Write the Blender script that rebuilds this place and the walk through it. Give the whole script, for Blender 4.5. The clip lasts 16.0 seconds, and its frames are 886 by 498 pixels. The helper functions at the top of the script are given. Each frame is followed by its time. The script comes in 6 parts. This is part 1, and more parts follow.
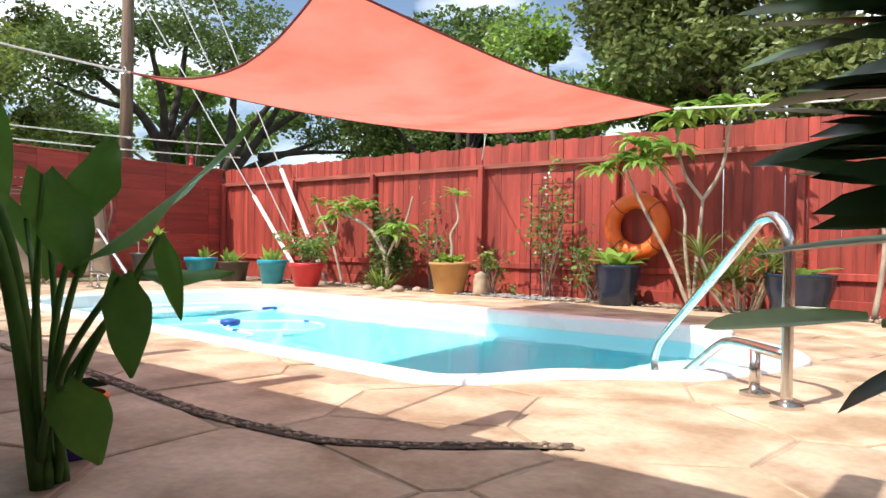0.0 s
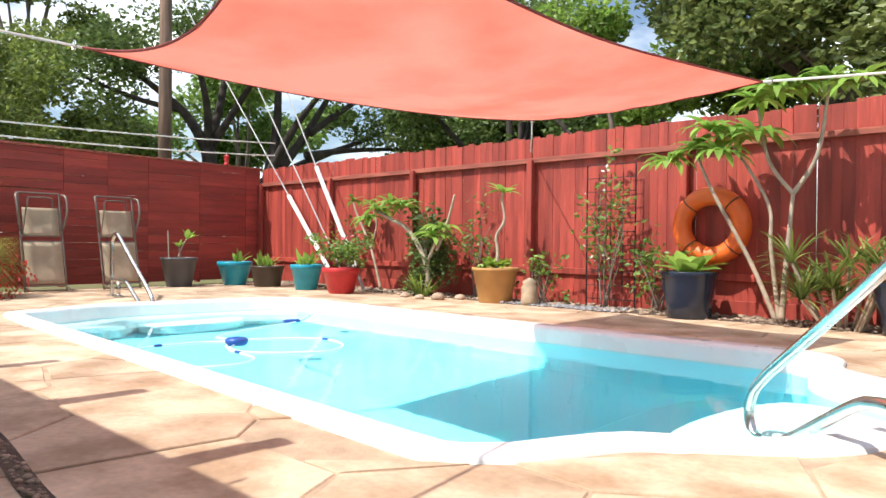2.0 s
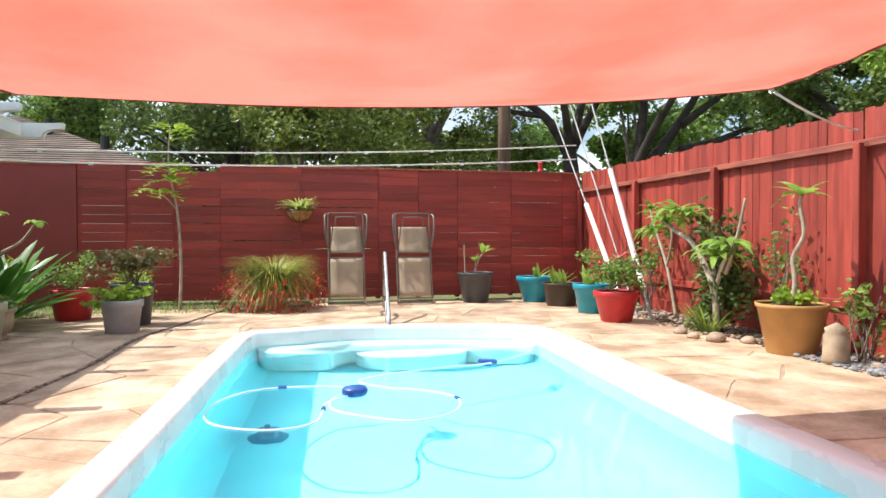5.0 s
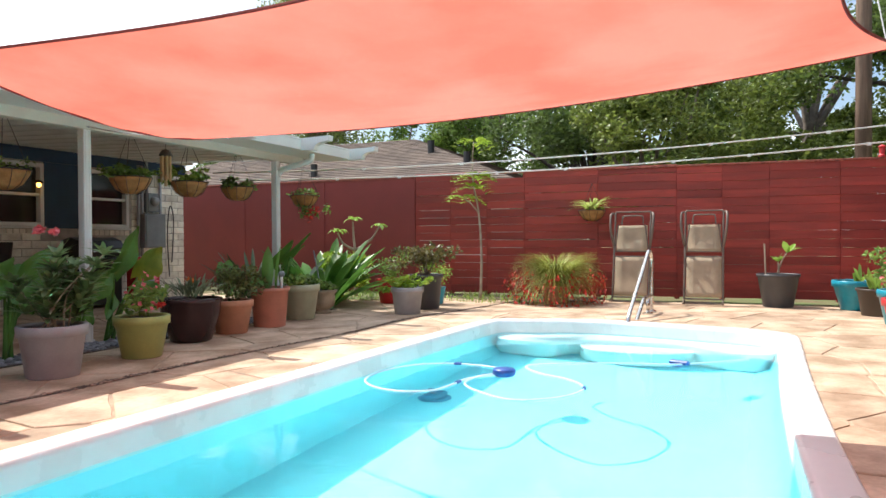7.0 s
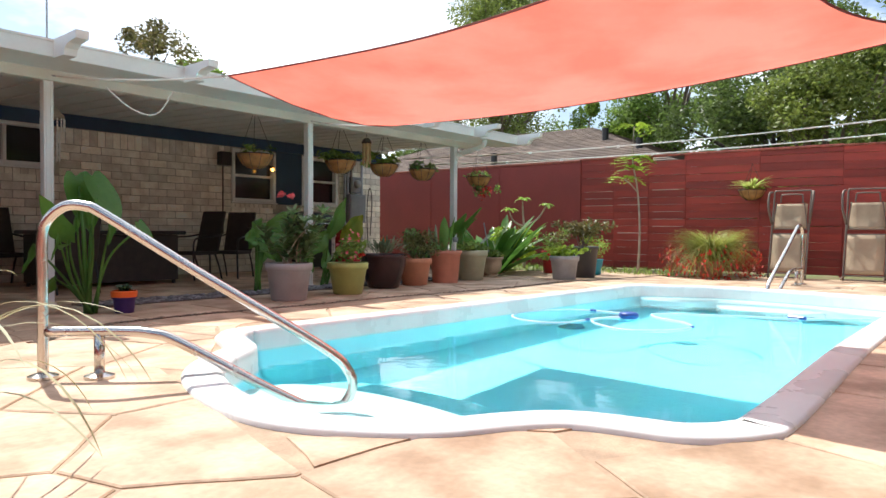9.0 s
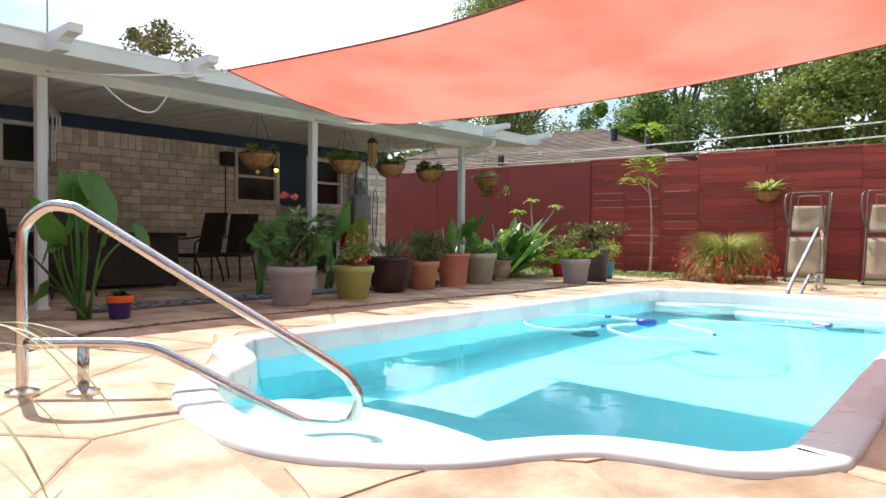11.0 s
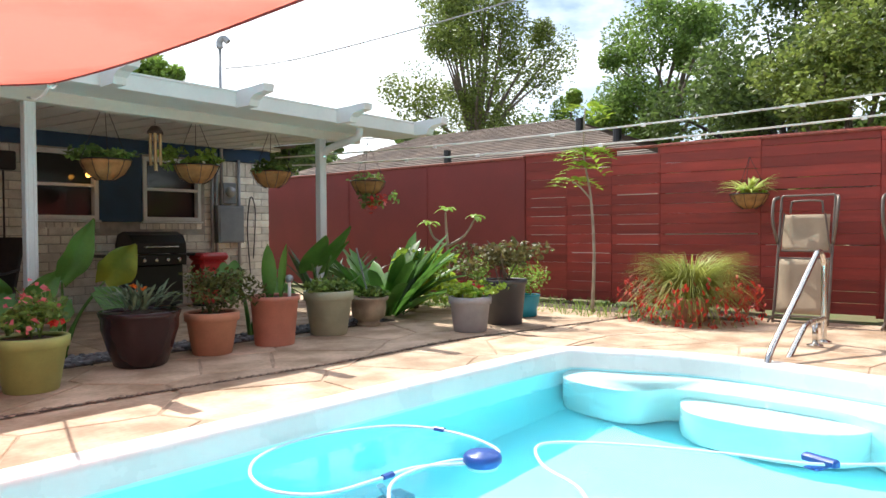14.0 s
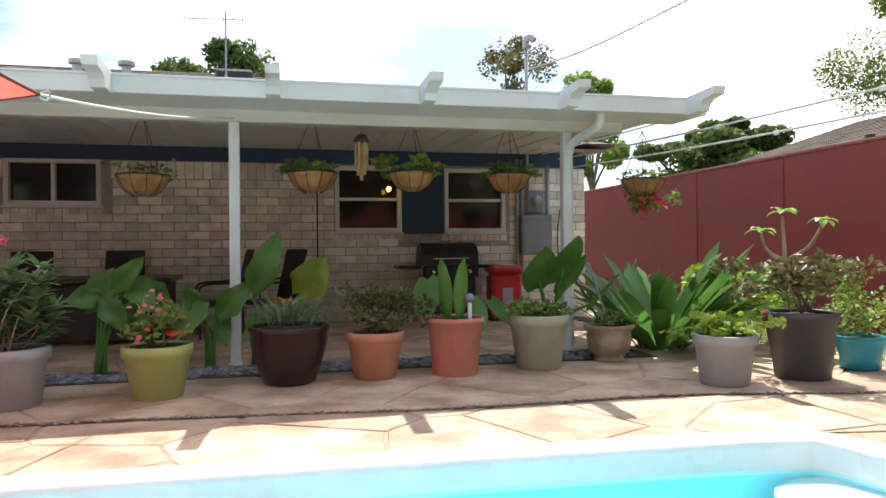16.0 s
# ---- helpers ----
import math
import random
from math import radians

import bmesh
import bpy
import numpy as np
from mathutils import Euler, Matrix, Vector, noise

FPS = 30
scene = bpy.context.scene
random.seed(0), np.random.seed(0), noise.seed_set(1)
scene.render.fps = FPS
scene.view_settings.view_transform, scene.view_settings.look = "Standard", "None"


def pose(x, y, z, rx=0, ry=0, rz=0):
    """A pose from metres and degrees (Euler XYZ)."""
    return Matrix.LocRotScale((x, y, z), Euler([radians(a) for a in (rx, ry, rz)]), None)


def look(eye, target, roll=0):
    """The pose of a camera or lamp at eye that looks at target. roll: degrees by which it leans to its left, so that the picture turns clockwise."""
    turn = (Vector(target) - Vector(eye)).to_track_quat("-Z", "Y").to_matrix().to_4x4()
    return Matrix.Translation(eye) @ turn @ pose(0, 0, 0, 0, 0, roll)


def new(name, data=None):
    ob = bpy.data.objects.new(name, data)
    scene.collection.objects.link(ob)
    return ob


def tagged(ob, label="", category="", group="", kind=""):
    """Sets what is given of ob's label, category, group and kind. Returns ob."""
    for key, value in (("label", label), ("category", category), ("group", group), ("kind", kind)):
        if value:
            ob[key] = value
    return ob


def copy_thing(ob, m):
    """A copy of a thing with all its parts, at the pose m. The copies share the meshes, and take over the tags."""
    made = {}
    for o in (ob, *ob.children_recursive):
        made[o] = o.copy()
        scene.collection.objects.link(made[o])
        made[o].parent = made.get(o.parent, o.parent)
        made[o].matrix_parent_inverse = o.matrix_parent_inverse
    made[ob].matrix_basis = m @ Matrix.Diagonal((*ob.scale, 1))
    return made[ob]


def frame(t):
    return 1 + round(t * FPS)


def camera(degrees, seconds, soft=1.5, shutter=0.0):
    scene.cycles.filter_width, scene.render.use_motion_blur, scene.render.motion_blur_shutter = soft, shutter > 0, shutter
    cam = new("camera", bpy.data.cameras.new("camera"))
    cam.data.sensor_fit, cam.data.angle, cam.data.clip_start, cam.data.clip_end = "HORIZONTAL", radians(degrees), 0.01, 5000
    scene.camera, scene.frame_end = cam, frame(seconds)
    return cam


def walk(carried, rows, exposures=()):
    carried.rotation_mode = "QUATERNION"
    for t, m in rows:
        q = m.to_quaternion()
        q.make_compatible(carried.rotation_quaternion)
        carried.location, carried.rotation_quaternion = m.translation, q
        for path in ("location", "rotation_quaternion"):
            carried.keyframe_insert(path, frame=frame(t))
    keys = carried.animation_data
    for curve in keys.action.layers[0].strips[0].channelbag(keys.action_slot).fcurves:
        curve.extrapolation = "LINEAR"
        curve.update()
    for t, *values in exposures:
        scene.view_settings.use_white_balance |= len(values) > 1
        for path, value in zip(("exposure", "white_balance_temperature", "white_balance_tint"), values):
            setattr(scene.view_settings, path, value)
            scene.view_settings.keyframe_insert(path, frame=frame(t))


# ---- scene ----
cam = camera(65.0, 16.0)
PATH = [
    (0, (0.329, -0.012, 0.821), (-0.909, 1.560, 0.815), 1.0),
    (0.5, (0.326, 0.320, 0.802), (-1.005, 1.812, 0.800), 0.9),
    (1, (0.254, 0.594, 0.802), (-1.098, 2.068, 0.800), 0.9),
    (1.5, (0.052, 0.830, 0.866), (-1.291, 2.312, 0.860), 0.6),
    (2, (-0.273, 1.101, 0.916), (-1.637, 2.563, 0.901), 0.6),
    (2.5, (-0.582, 1.474, 1.015), (-2.118, 2.756, 0.990), 0.4),
    (3, (-0.815, 1.946, 1.091), (-2.441, 3.111, 1.067), 0.5),
    (3.2, (-0.856, 2.148, 1.106), (-2.505, 3.279, 1.082), 0.2),
    (3.7, (-0.660, 2.720, 1.150), (-2.400, 3.700, 1.125), 0.0),
    (4.2, (-0.200, 3.420, 1.200), (-2.024, 4.240, 1.170), 0.0),
    (4.6, (-0.080, 3.950, 1.250), (-1.968, 4.610, 1.220), 0.0),
    (4.95, (-0.330, 4.430, 1.280), (-2.280, 4.870, 1.245), 0.0),
    (5.3, (-0.618, 4.929, 1.300), (-2.616, 5.002, 1.265), -0.6),
    (5.5, (-0.595, 5.220, 1.276), (-2.593, 5.154, 1.244), -0.7),
    (6, (-0.539, 5.963, 1.278), (-2.508, 5.612, 1.243), -0.8),
    (6.5, (-0.340, 6.596, 1.233), (-2.276, 6.097, 1.206), -0.6),
    (7, (-0.066, 7.123, 1.227), (-1.904, 6.334, 1.199), -0.3),
    (7.5, (0.293, 7.533, 1.182), (-1.437, 6.530, 1.155), -0.1),
    (8, (0.693, 7.829, 1.116), (-0.929, 6.659, 1.080), 0.2),
    (8.5, (1.014, 8.109, 0.996), (-0.567, 6.884, 0.953), 0.3),
    (9, (1.205, 8.386, 0.879), (-0.358, 7.139, 0.829), 0.4),
    (10.2, (1.330, 8.450, 0.870), (-0.260, 7.240, 0.815), 0.5),
    (11.3, (0.700, 7.954, 0.919), (-0.846, 6.686, 0.876), 0.5),
    (11.5, (0.492, 7.842, 0.959), (-1.119, 6.657, 0.915), 0.5),
    (12, (-0.161, 7.509, 1.077), (-1.912, 6.546, 1.024), 0.5),
    (12.5, (-0.897, 7.351, 1.154), (-2.721, 6.533, 1.094), 0.3),
    (13, (-1.714, 7.337, 1.214), (-3.534, 6.509, 1.157), 0.1),
    (13.5, (-2.537, 7.399, 1.239), (-4.281, 6.421, 1.185), -0.2),
    (14, (-3.375, 7.406, 1.257), (-4.916, 6.133, 1.209), -0.3),
    (14.5, (-4.236, 7.432, 1.229), (-5.586, 5.957, 1.196), -0.4),
    (15, (-4.950, 7.421, 1.265), (-6.033, 5.740, 1.241), -0.3),
    (15.5, (-5.770, 7.486, 1.257), (-6.517, 5.631, 1.241), -0.2),
    (16, (-6.587, 7.504, 1.242), (-7.037, 5.556, 1.234), -0.5),
]
walk(cam, [(t, look(eye, target, roll)) for t, eye, target, roll in PATH], [(0, 0.40), (3, 0.42), (9, 0.42), (12, 0.48), (14, 0.50), (16, 0.56)])

# ---------- world, sun ----------
SUN_RUN = (0.18, 0.635)          # how far a shadow runs in x and y for each metre of height
SUN_UP = math.atan2(1.0, math.hypot(*SUN_RUN))
SUN_ROT = math.atan2(-SUN_RUN[0], -SUN_RUN[1])
world = bpy.data.worlds.new("sky")
scene.world = world
world.use_nodes = True
wn, wl = world.node_tree.nodes, world.node_tree.links
wn.clear()
w_out = wn.new("ShaderNodeOutputWorld")
w_bg = wn.new("ShaderNodeBackground")
w_sky = wn.new("ShaderNodeTexSky")
w_sky.sky_type, w_sky.sun_disc = "NISHITA", False
w_sky.sun_elevation, w_sky.sun_rotation = SUN_UP, SUN_ROT
w_sky.air_density, w_sky.dust_density, w_sky.ozone_density = 1.0, 1.2, 1.0
w_co = wn.new("ShaderNodeTexCoord")
w_map = wn.new("ShaderNodeMapping")
w_map.inputs["Scale"].default_value = (1.0, 1.0, 2.4)
w_noise = wn.new("ShaderNodeTexNoise")
w_noise.inputs["Scale"].default_value, w_noise.inputs["Detail"].default_value, w_noise.inputs["Roughness"].default_value = 2.1, 7.0, 0.55
w_ramp = wn.new("ShaderNodeValToRGB")
w_ramp.color_ramp.elements[0].position, w_ramp.color_ramp.elements[1].position = 0.45, 0.66
w_mix = wn.new("ShaderNodeMix")
w_mix.data_type = "RGBA"
w_mix.inputs["B"].default_value = (13.0, 13.4, 14.0, 1)
wl.new(w_co.outputs["Generated"], w_map.inputs["Vector"])
wl.new(w_map.outputs["Vector"], w_noise.inputs["Vector"])
wl.new(w_noise.outputs["Fac"], w_ramp.inputs["Fac"])
wl.new(w_ramp.outputs["Color"], w_mix.inputs["Factor"])
wl.new(w_sky.outputs["Color"], w_mix.inputs["A"])
wl.new(w_mix.outputs["Result"], w_bg.inputs["Color"])
w_bg.inputs["Strength"].default_value = 0.13
wl.new(w_bg.outputs["Background"], w_out.inputs["Surface"])

sun_data = bpy.data.lights.new("sun", "SUN")
sun_data.energy, sun_data.angle, sun_data.color = 5.0, radians(0.53), (1.0, 0.95, 0.87)
sun = new("sun", sun_data)
sun.matrix_world = look((0, 0, 30), (SUN_RUN[0] * 30, SUN_RUN[1] * 30, 0))


# ---------- materials ----------
def mat(name, base, rough=0.6, metal=0.0, var=0.18, scale=3.0, fine=45.0, bump=0.25, random_value=0.0, second=None,
        island=0.0, through_light=0.0, coat=0.0, stretch=(1, 1, 1), depth=0.006):
    m = bpy.data.materials.new(name)
    m.use_nodes = True
    n, l = m.node_tree.nodes, m.node_tree.links
    n.clear()
    out, bsdf = n.new("ShaderNodeOutputMaterial"), n.new("ShaderNodeBsdfPrincipled")
    geo, mp = n.new("ShaderNodeNewGeometry"), n.new("ShaderNodeMapping")
    mp.inputs["Scale"].default_value = stretch
    l.new(geo.outputs["Position"], mp.inputs["Vector"])
    big, small = n.new("ShaderNodeTexNoise"), n.new("ShaderNodeTexNoise")
    big.inputs["Scale"].default_value, big.inputs["Detail"].default_value = scale, 5.0
    small.inputs["Scale"].default_value, small.inputs["Detail"].default_value = fine, 4.0
    l.new(mp.outputs["Vector"], big.inputs["Vector"])
    l.new(mp.outputs["Vector"], small.inputs["Vector"])
    two = second or tuple(c * (1 - var) for c in base)
    ramp = n.new("ShaderNodeValToRGB")
    ramp.color_ramp.elements[0].position, ramp.color_ramp.elements[1].position = 0.36, 0.64
    ramp.color_ramp.elements[0].color, ramp.color_ramp.elements[1].color = (*two, 1), (*[min(1, c * (1 + var * 0.5)) for c in base], 1)
    l.new(big.outputs["Fac"], ramp.inputs["Fac"])
    shade = n.new("ShaderNodeHueSaturation")
    span = n.new("ShaderNodeMapRange")
    span.inputs["To Min"].default_value, span.inputs["To Max"].default_value = 1 - var * 0.7, 1 + var * 0.7
    l.new(small.outputs["Fac"], span.inputs["Value"])
    value = span.outputs["Result"]
    for amount, socket in ((random_value, None), (island, geo.outputs["Random Per Island"])):
        if amount:
            if socket is None:
                socket = n.new("ShaderNodeObjectInfo").outputs["Random"]
            spread, times = n.new("ShaderNodeMapRange"), n.new("ShaderNodeMath")
            spread.inputs["To Min"].default_value, spread.inputs["To Max"].default_value = 1 - amount, 1 + amount
            times.operation = "MULTIPLY"
            l.new(socket, spread.inputs["Value"])
            l.new(spread.outputs["Result"], times.inputs[0])
            l.new(value, times.inputs[1])
            value = times.outputs["Value"]
    l.new(value, shade.inputs["Value"])
    l.new(ramp.outputs["Color"], shade.inputs["Color"])
    l.new(shade.outputs["Color"], bsdf.inputs["Base Color"])
    bsdf.inputs["Metallic"].default_value = metal
    bsdf.inputs["Coat Weight"].default_value = coat
    rr = n.new("ShaderNodeMapRange")
    rr.inputs["To Min"].default_value, rr.inputs["To Max"].default_value = max(0.02, rough - 0.12), min(1, rough + 0.12)
    l.new(big.outputs["Fac"], rr.inputs["Value"])
    l.new(rr.outputs["Result"], bsdf.inputs["Roughness"])
    if bump:
        bp = n.new("ShaderNodeBump")
        bp.inputs["Strength"].default_value, bp.inputs["Distance"].default_value = bump, depth
        l.new(small.outputs["Fac"], bp.inputs["Height"])
        l.new(bp.outputs["Normal"], bsdf.inputs["Normal"])
    if through_light:
        tr, mx = n.new("ShaderNodeBsdfTranslucent"), n.new("ShaderNodeMixShader")
        mx.inputs["Fac"].default_value = through_light
        l.new(shade.outputs["Color"], tr.inputs["Color"])
        l.new(bsdf.outputs["BSDF"], mx.inputs[1])
        l.new(tr.outputs["BSDF"], mx.inputs[2])
        l.new(mx.outputs["Shader"], out.inputs["Surface"])
    else:
        l.new(bsdf.outputs["BSDF"], out.inputs["Surface"])
    return m


STONE = mat("flagstone", (0.52, 0.385, 0.275), 0.68, var=0.38, scale=2.2, fine=24, bump=0.6, random_value=0.13, second=(0.34, 0.225, 0.14))
GROUT = mat("grout", (0.43, 0.315, 0.22), 0.9, var=0.25, scale=5, fine=80, bump=0.4)
EARTH = mat("soil", (0.10, 0.07, 0.05), 0.95, var=0.4, scale=6, fine=70, bump=0.9, depth=0.02)
GRASS_GROUND = mat("grass ground", (0.09, 0.13, 0.04), 0.95, var=0.5, scale=1.5, fine=40, bump=0.8, depth=0.02, second=(0.16, 0.12, 0.06))
PEBBLE = mat("pebble", (0.30, 0.22, 0.16), 0.75, var=0.3, scale=8, fine=90, island=0.45)
GRAVEL = mat("grey gravel", (0.20, 0.20, 0.21), 0.8, var=0.3, scale=8, fine=90, island=0.5)
GELCOAT = mat("white gelcoat", (0.84, 0.86, 0.86), 0.28, var=0.04, scale=2, fine=20, bump=0.03)
SHELL = mat("pale blue gelcoat", (0.36, 0.90, 1.0), 0.4, var=0.05, scale=1.2, fine=20, bump=0.02)
RED_BOARD = mat("red stained board", (0.34, 0.052, 0.035), 0.62, var=0.3, scale=2.2, fine=30, bump=0.5, random_value=0.22, stretch=(5, 5, 0.5), second=(0.25, 0.035, 0.024))
RED_PLANK = mat("dark red stained plank", (0.35, 0.051, 0.036), 0.66, var=0.2, scale=2.2, fine=30, bump=0.5, random_value=0.25, stretch=(5, 0.5, 5), second=(0.28, 0.043, 0.031))
RED_PANEL = mat("red painted panel", (0.27, 0.050, 0.042), 0.7, var=0.12, scale=1.2, fine=30, bump=0.2)
RED_CAP = mat("weathered red rail", (0.33, 0.09, 0.06), 0.75, var=0.35, scale=3, fine=40, bump=0.5, stretch=(0.6, 5, 5))
WHITE_PAINT = mat("white painted aluminium", (0.74, 0.77, 0.75), 0.4, var=0.06, scale=1.4, fine=25, bump=0.04)
CREAM_PAINT = mat("cream painted beam", (0.66, 0.67, 0.60), 0.5, var=0.07, scale=1.4, fine=25, bump=0.08)
SOFFIT = mat("white soffit panel", (0.72, 0.72, 0.69), 0.6, var=0.06, scale=1.0, fine=20, bump=0.1)
BLUE_PAINT = mat("blue painted board", (0.018, 0.060, 0.125), 0.55, var=0.15, scale=3, fine=40, bump=0.2)
BRICK = mat("whitewashed brick", (0.82, 0.80, 0.71), 0.85, var=0.22, scale=5, fine=40, bump=0.7, random_value=0.22, island=0.12, second=(0.72, 0.67, 0.57), depth=0.01)
MORTAR = mat("mortar", (0.44, 0.41, 0.35), 0.95, var=0.2, scale=8, fine=80, bump=0.6)
SHINGLE = mat("brown shingle", (0.17, 0.13, 0.105), 0.92, var=0.3, scale=1.6, fine=22, bump=0.9, island=0.18, depth=0.02)
STEEL = mat("brushed steel", (0.62, 0.61, 0.58), 0.24, metal=1.0, var=0.05, scale=10, fine=120, bump=0.03)
GALV = mat("galvanised steel", (0.40, 0.42, 0.43), 0.5, metal=0.7, var=0.15, scale=6, fine=60, bump=0.05)
GREY_BOX = mat("grey enamel", (0.24, 0.27, 0.29), 0.5, var=0.12, scale=5, fine=60, bump=0.05)
BLACK = mat("black enamel", (0.015, 0.015, 0.016), 0.35, var=0.2, scale=6, fine=60, bump=0.05)
DARK_WICKER = mat("dark brown wicker", (0.035, 0.026, 0.022), 0.6, var=0.3, scale=10, fine=120, bump=0.7)
WOOD_POLE = mat("weathered pole timber", (0.20, 0.13, 0.09), 0.85, var=0.35, scale=2, fine=30, bump=0.7, stretch=(6, 6, 0.5), depth=0.015)
ROPE = mat("white rope", (0.75, 0.73, 0.68), 0.8, var=0.1, fine=200)
WIRE = mat("grey wire", (0.40, 0.40, 0.40), 0.6, var=0.1)
WHITE_PLASTIC = mat("white plastic", (0.80, 0.80, 0.78), 0.4, var=0.04, bump=0.02)
ORANGE = mat("orange ring plastic", (0.78, 0.14, 0.02), 0.42, var=0.1, scale=4, fine=40, bump=0.1)
SLING = mat("tan sling fabric", (0.46, 0.36, 0.25), 0.85, var=0.12, scale=4, fine=160, bump=0.3, through_light=0.12)
BRONZE = mat("bronze powder coat", (0.17, 0.135, 0.11), 0.45, metal=0.3, var=0.1, scale=6)
HOSE = mat("pale hose", (0.62, 0.74, 0.82), 0.45, var=0.06)
BLUE_PLASTIC = mat("blue plastic", (0.02, 0.08, 0.34), 0.35, var=0.1)
BARK = mat("grey bark", (0.20, 0.16, 0.13), 0.9, var=0.35, scale=4, fine=30, bump=0.9, depth=0.02)
DARK_BARK = mat("dark oak bark", (0.055, 0.045, 0.038), 0.92, var=0.4, scale=3, fine=24, bump=0.9, depth=0.03)
PALE_BARK = mat("pale smooth bark", (0.40, 0.33, 0.25), 0.75, var=0.25, scale=6, fine=40, bump=0.4)
COCO = mat("coconut fibre", (0.42, 0.22, 0.08), 0.95, var=0.3, scale=8, fine=80, bump=0.9)
BAMBOO = mat("bamboo", (0.50, 0.33, 0.15), 0.5, var=0.2, scale=8)


def leaf_mat(name, base, second, gloss=0.45, light=0.42, island=0.45):
    return mat(name, base, gloss, var=0.2, scale=2.5, fine=30, bump=0.1, island=island, second=second, through_light=light)


L_OAK = leaf_mat("oak leaf", (0.13, 0.19, 0.05), (0.085, 0.14, 0.036))
L_BRIGHT = leaf_mat("bright leaf", (0.275, 0.396, 0.072), (0.165, 0.275, 0.050))
L_MID = leaf_mat("mid green leaf", (0.220, 0.329, 0.073), (0.134, 0.232, 0.051))
L_OLIVE = leaf_mat("olive green leaf", (0.25, 0.31, 0.07), (0.12, 0.17, 0.04))
L_MAGNOLIA = leaf_mat("olive leathery leaf", (0.21, 0.25, 0.075), (0.12, 0.16, 0.048), 0.3)
L_PLUMERIA = leaf_mat("plumeria leaf", (0.30, 0.46, 0.09), (0.19, 0.34, 0.06), 0.35, 0.4, 0.25)
L_EAR = leaf_mat("elephant ear leaf", (0.11, 0.26, 0.045), (0.07, 0.18, 0.032), 0.35, 0.4, 0.25)
L_YELLOW = leaf_mat("yellowing leaf", (0.36, 0.38, 0.04), (0.20, 0.30, 0.04), 0.4, 0.4, 0.2)
L_PALE_STRAP = leaf_mat("pale strap leaf", (0.20, 0.29, 0.085), (0.13, 0.20, 0.06), 0.3, 0.15, 0.2)
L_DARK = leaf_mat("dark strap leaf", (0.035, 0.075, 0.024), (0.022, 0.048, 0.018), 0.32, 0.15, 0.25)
L_SILVER = leaf_mat("silver green leaf", (0.20, 0.25, 0.16), (0.12, 0.17, 0.09), 0.6, 0.25, 0.3)
L_OLEANDER = leaf_mat("oleander leaf", (0.20, 0.31, 0.13), (0.12, 0.20, 0.08), 0.5, 0.3, 0.3)
L_LIME = leaf_mat("lime leaf", (0.34, 0.46, 0.06), (0.22, 0.36, 0.04), 0.5, 0.4, 0.25)
L_BRONZE = leaf_mat("bronze green leaf", (0.17, 0.13, 0.05), (0.12, 0.13, 0.04), 0.5, 0.3, 0.4)
L_DRY = leaf_mat("pale dry blade", (0.38, 0.36, 0.22), (0.24, 0.25, 0.13), 0.6, 0.2, 0.3)
L_RED = leaf_mat("red flower", (0.62, 0.04, 0.03), (0.5, 0.05, 0.03), 0.5, 0.3, 0.2)
L_PINK = leaf_mat("pink flower", (0.75, 0.20, 0.22), (0.65, 0.10, 0.12), 0.5, 0.3, 0.2)
L_ORANGE = leaf_mat("orange flower", (0.75, 0.20, 0.03), (0.7, 0.15, 0.02), 0.5, 0.3, 0.2)
L_WHITE = leaf_mat("white flower", (0.8, 0.8, 0.76), (0.7, 0.7, 0.66), 0.5, 0.3, 0.1)


def pot_mat(name, base, rough=0.5, var=0.12):
    return mat(name, base, rough, var=var, scale=5, fine=60, bump=0.08)


def pool_water():
    """A still surface: clear below, mirror-like at a low angle, with slight ripples."""
    m = bpy.data.materials.new("pool water")
    m.use_nodes = True
    n, l = m.node_tree.nodes, m.node_tree.links
    n.clear()
    out, mx, tr, gl = n.new("ShaderNodeOutputMaterial"), n.new("ShaderNodeMixShader"), n.new("ShaderNodeBsdfRefraction"), n.new("ShaderNodeBsdfGlossy")
    fr, g, tx, bp = n.new("ShaderNodeFresnel"), n.new("ShaderNodeNewGeometry"), n.new("ShaderNodeTexNoise"), n.new("ShaderNodeBump")
    tr.inputs["Color"].default_value = (0.69, 0.965, 1.0, 1)
    tr.inputs["Roughness"].default_value, tr.inputs["IOR"].default_value = 0.0, 1.33
    gl.inputs["Roughness"].default_value = 0.03
    fr.inputs["IOR"].default_value = 1.2
    tx.inputs["Scale"].default_value, tx.inputs["Detail"].default_value = 3.2, 3.0
    bp.inputs["Strength"].default_value, bp.inputs["Distance"].default_value = 0.16, 0.02
    l.new(g.outputs["Position"], tx.inputs["Vector"])
    l.new(tx.outputs["Fac"], bp.inputs["Height"])
    l.new(bp.outputs["Normal"], gl.inputs["Normal"])
    l.new(bp.outputs["Normal"], tr.inputs["Normal"])
    l.new(fr.outputs["Fac"], mx.inputs["Fac"])
    l.new(tr.outputs["BSDF"], mx.inputs[1])
    l.new(gl.outputs["BSDF"], mx.inputs[2])
    l.new(mx.outputs["Shader"], out.inputs["Surface"])
    return m


WATER = pool_water()
PANE = mat("dark window glass", (0.02, 0.022, 0.025), 0.05, var=0.05, bump=0.0)


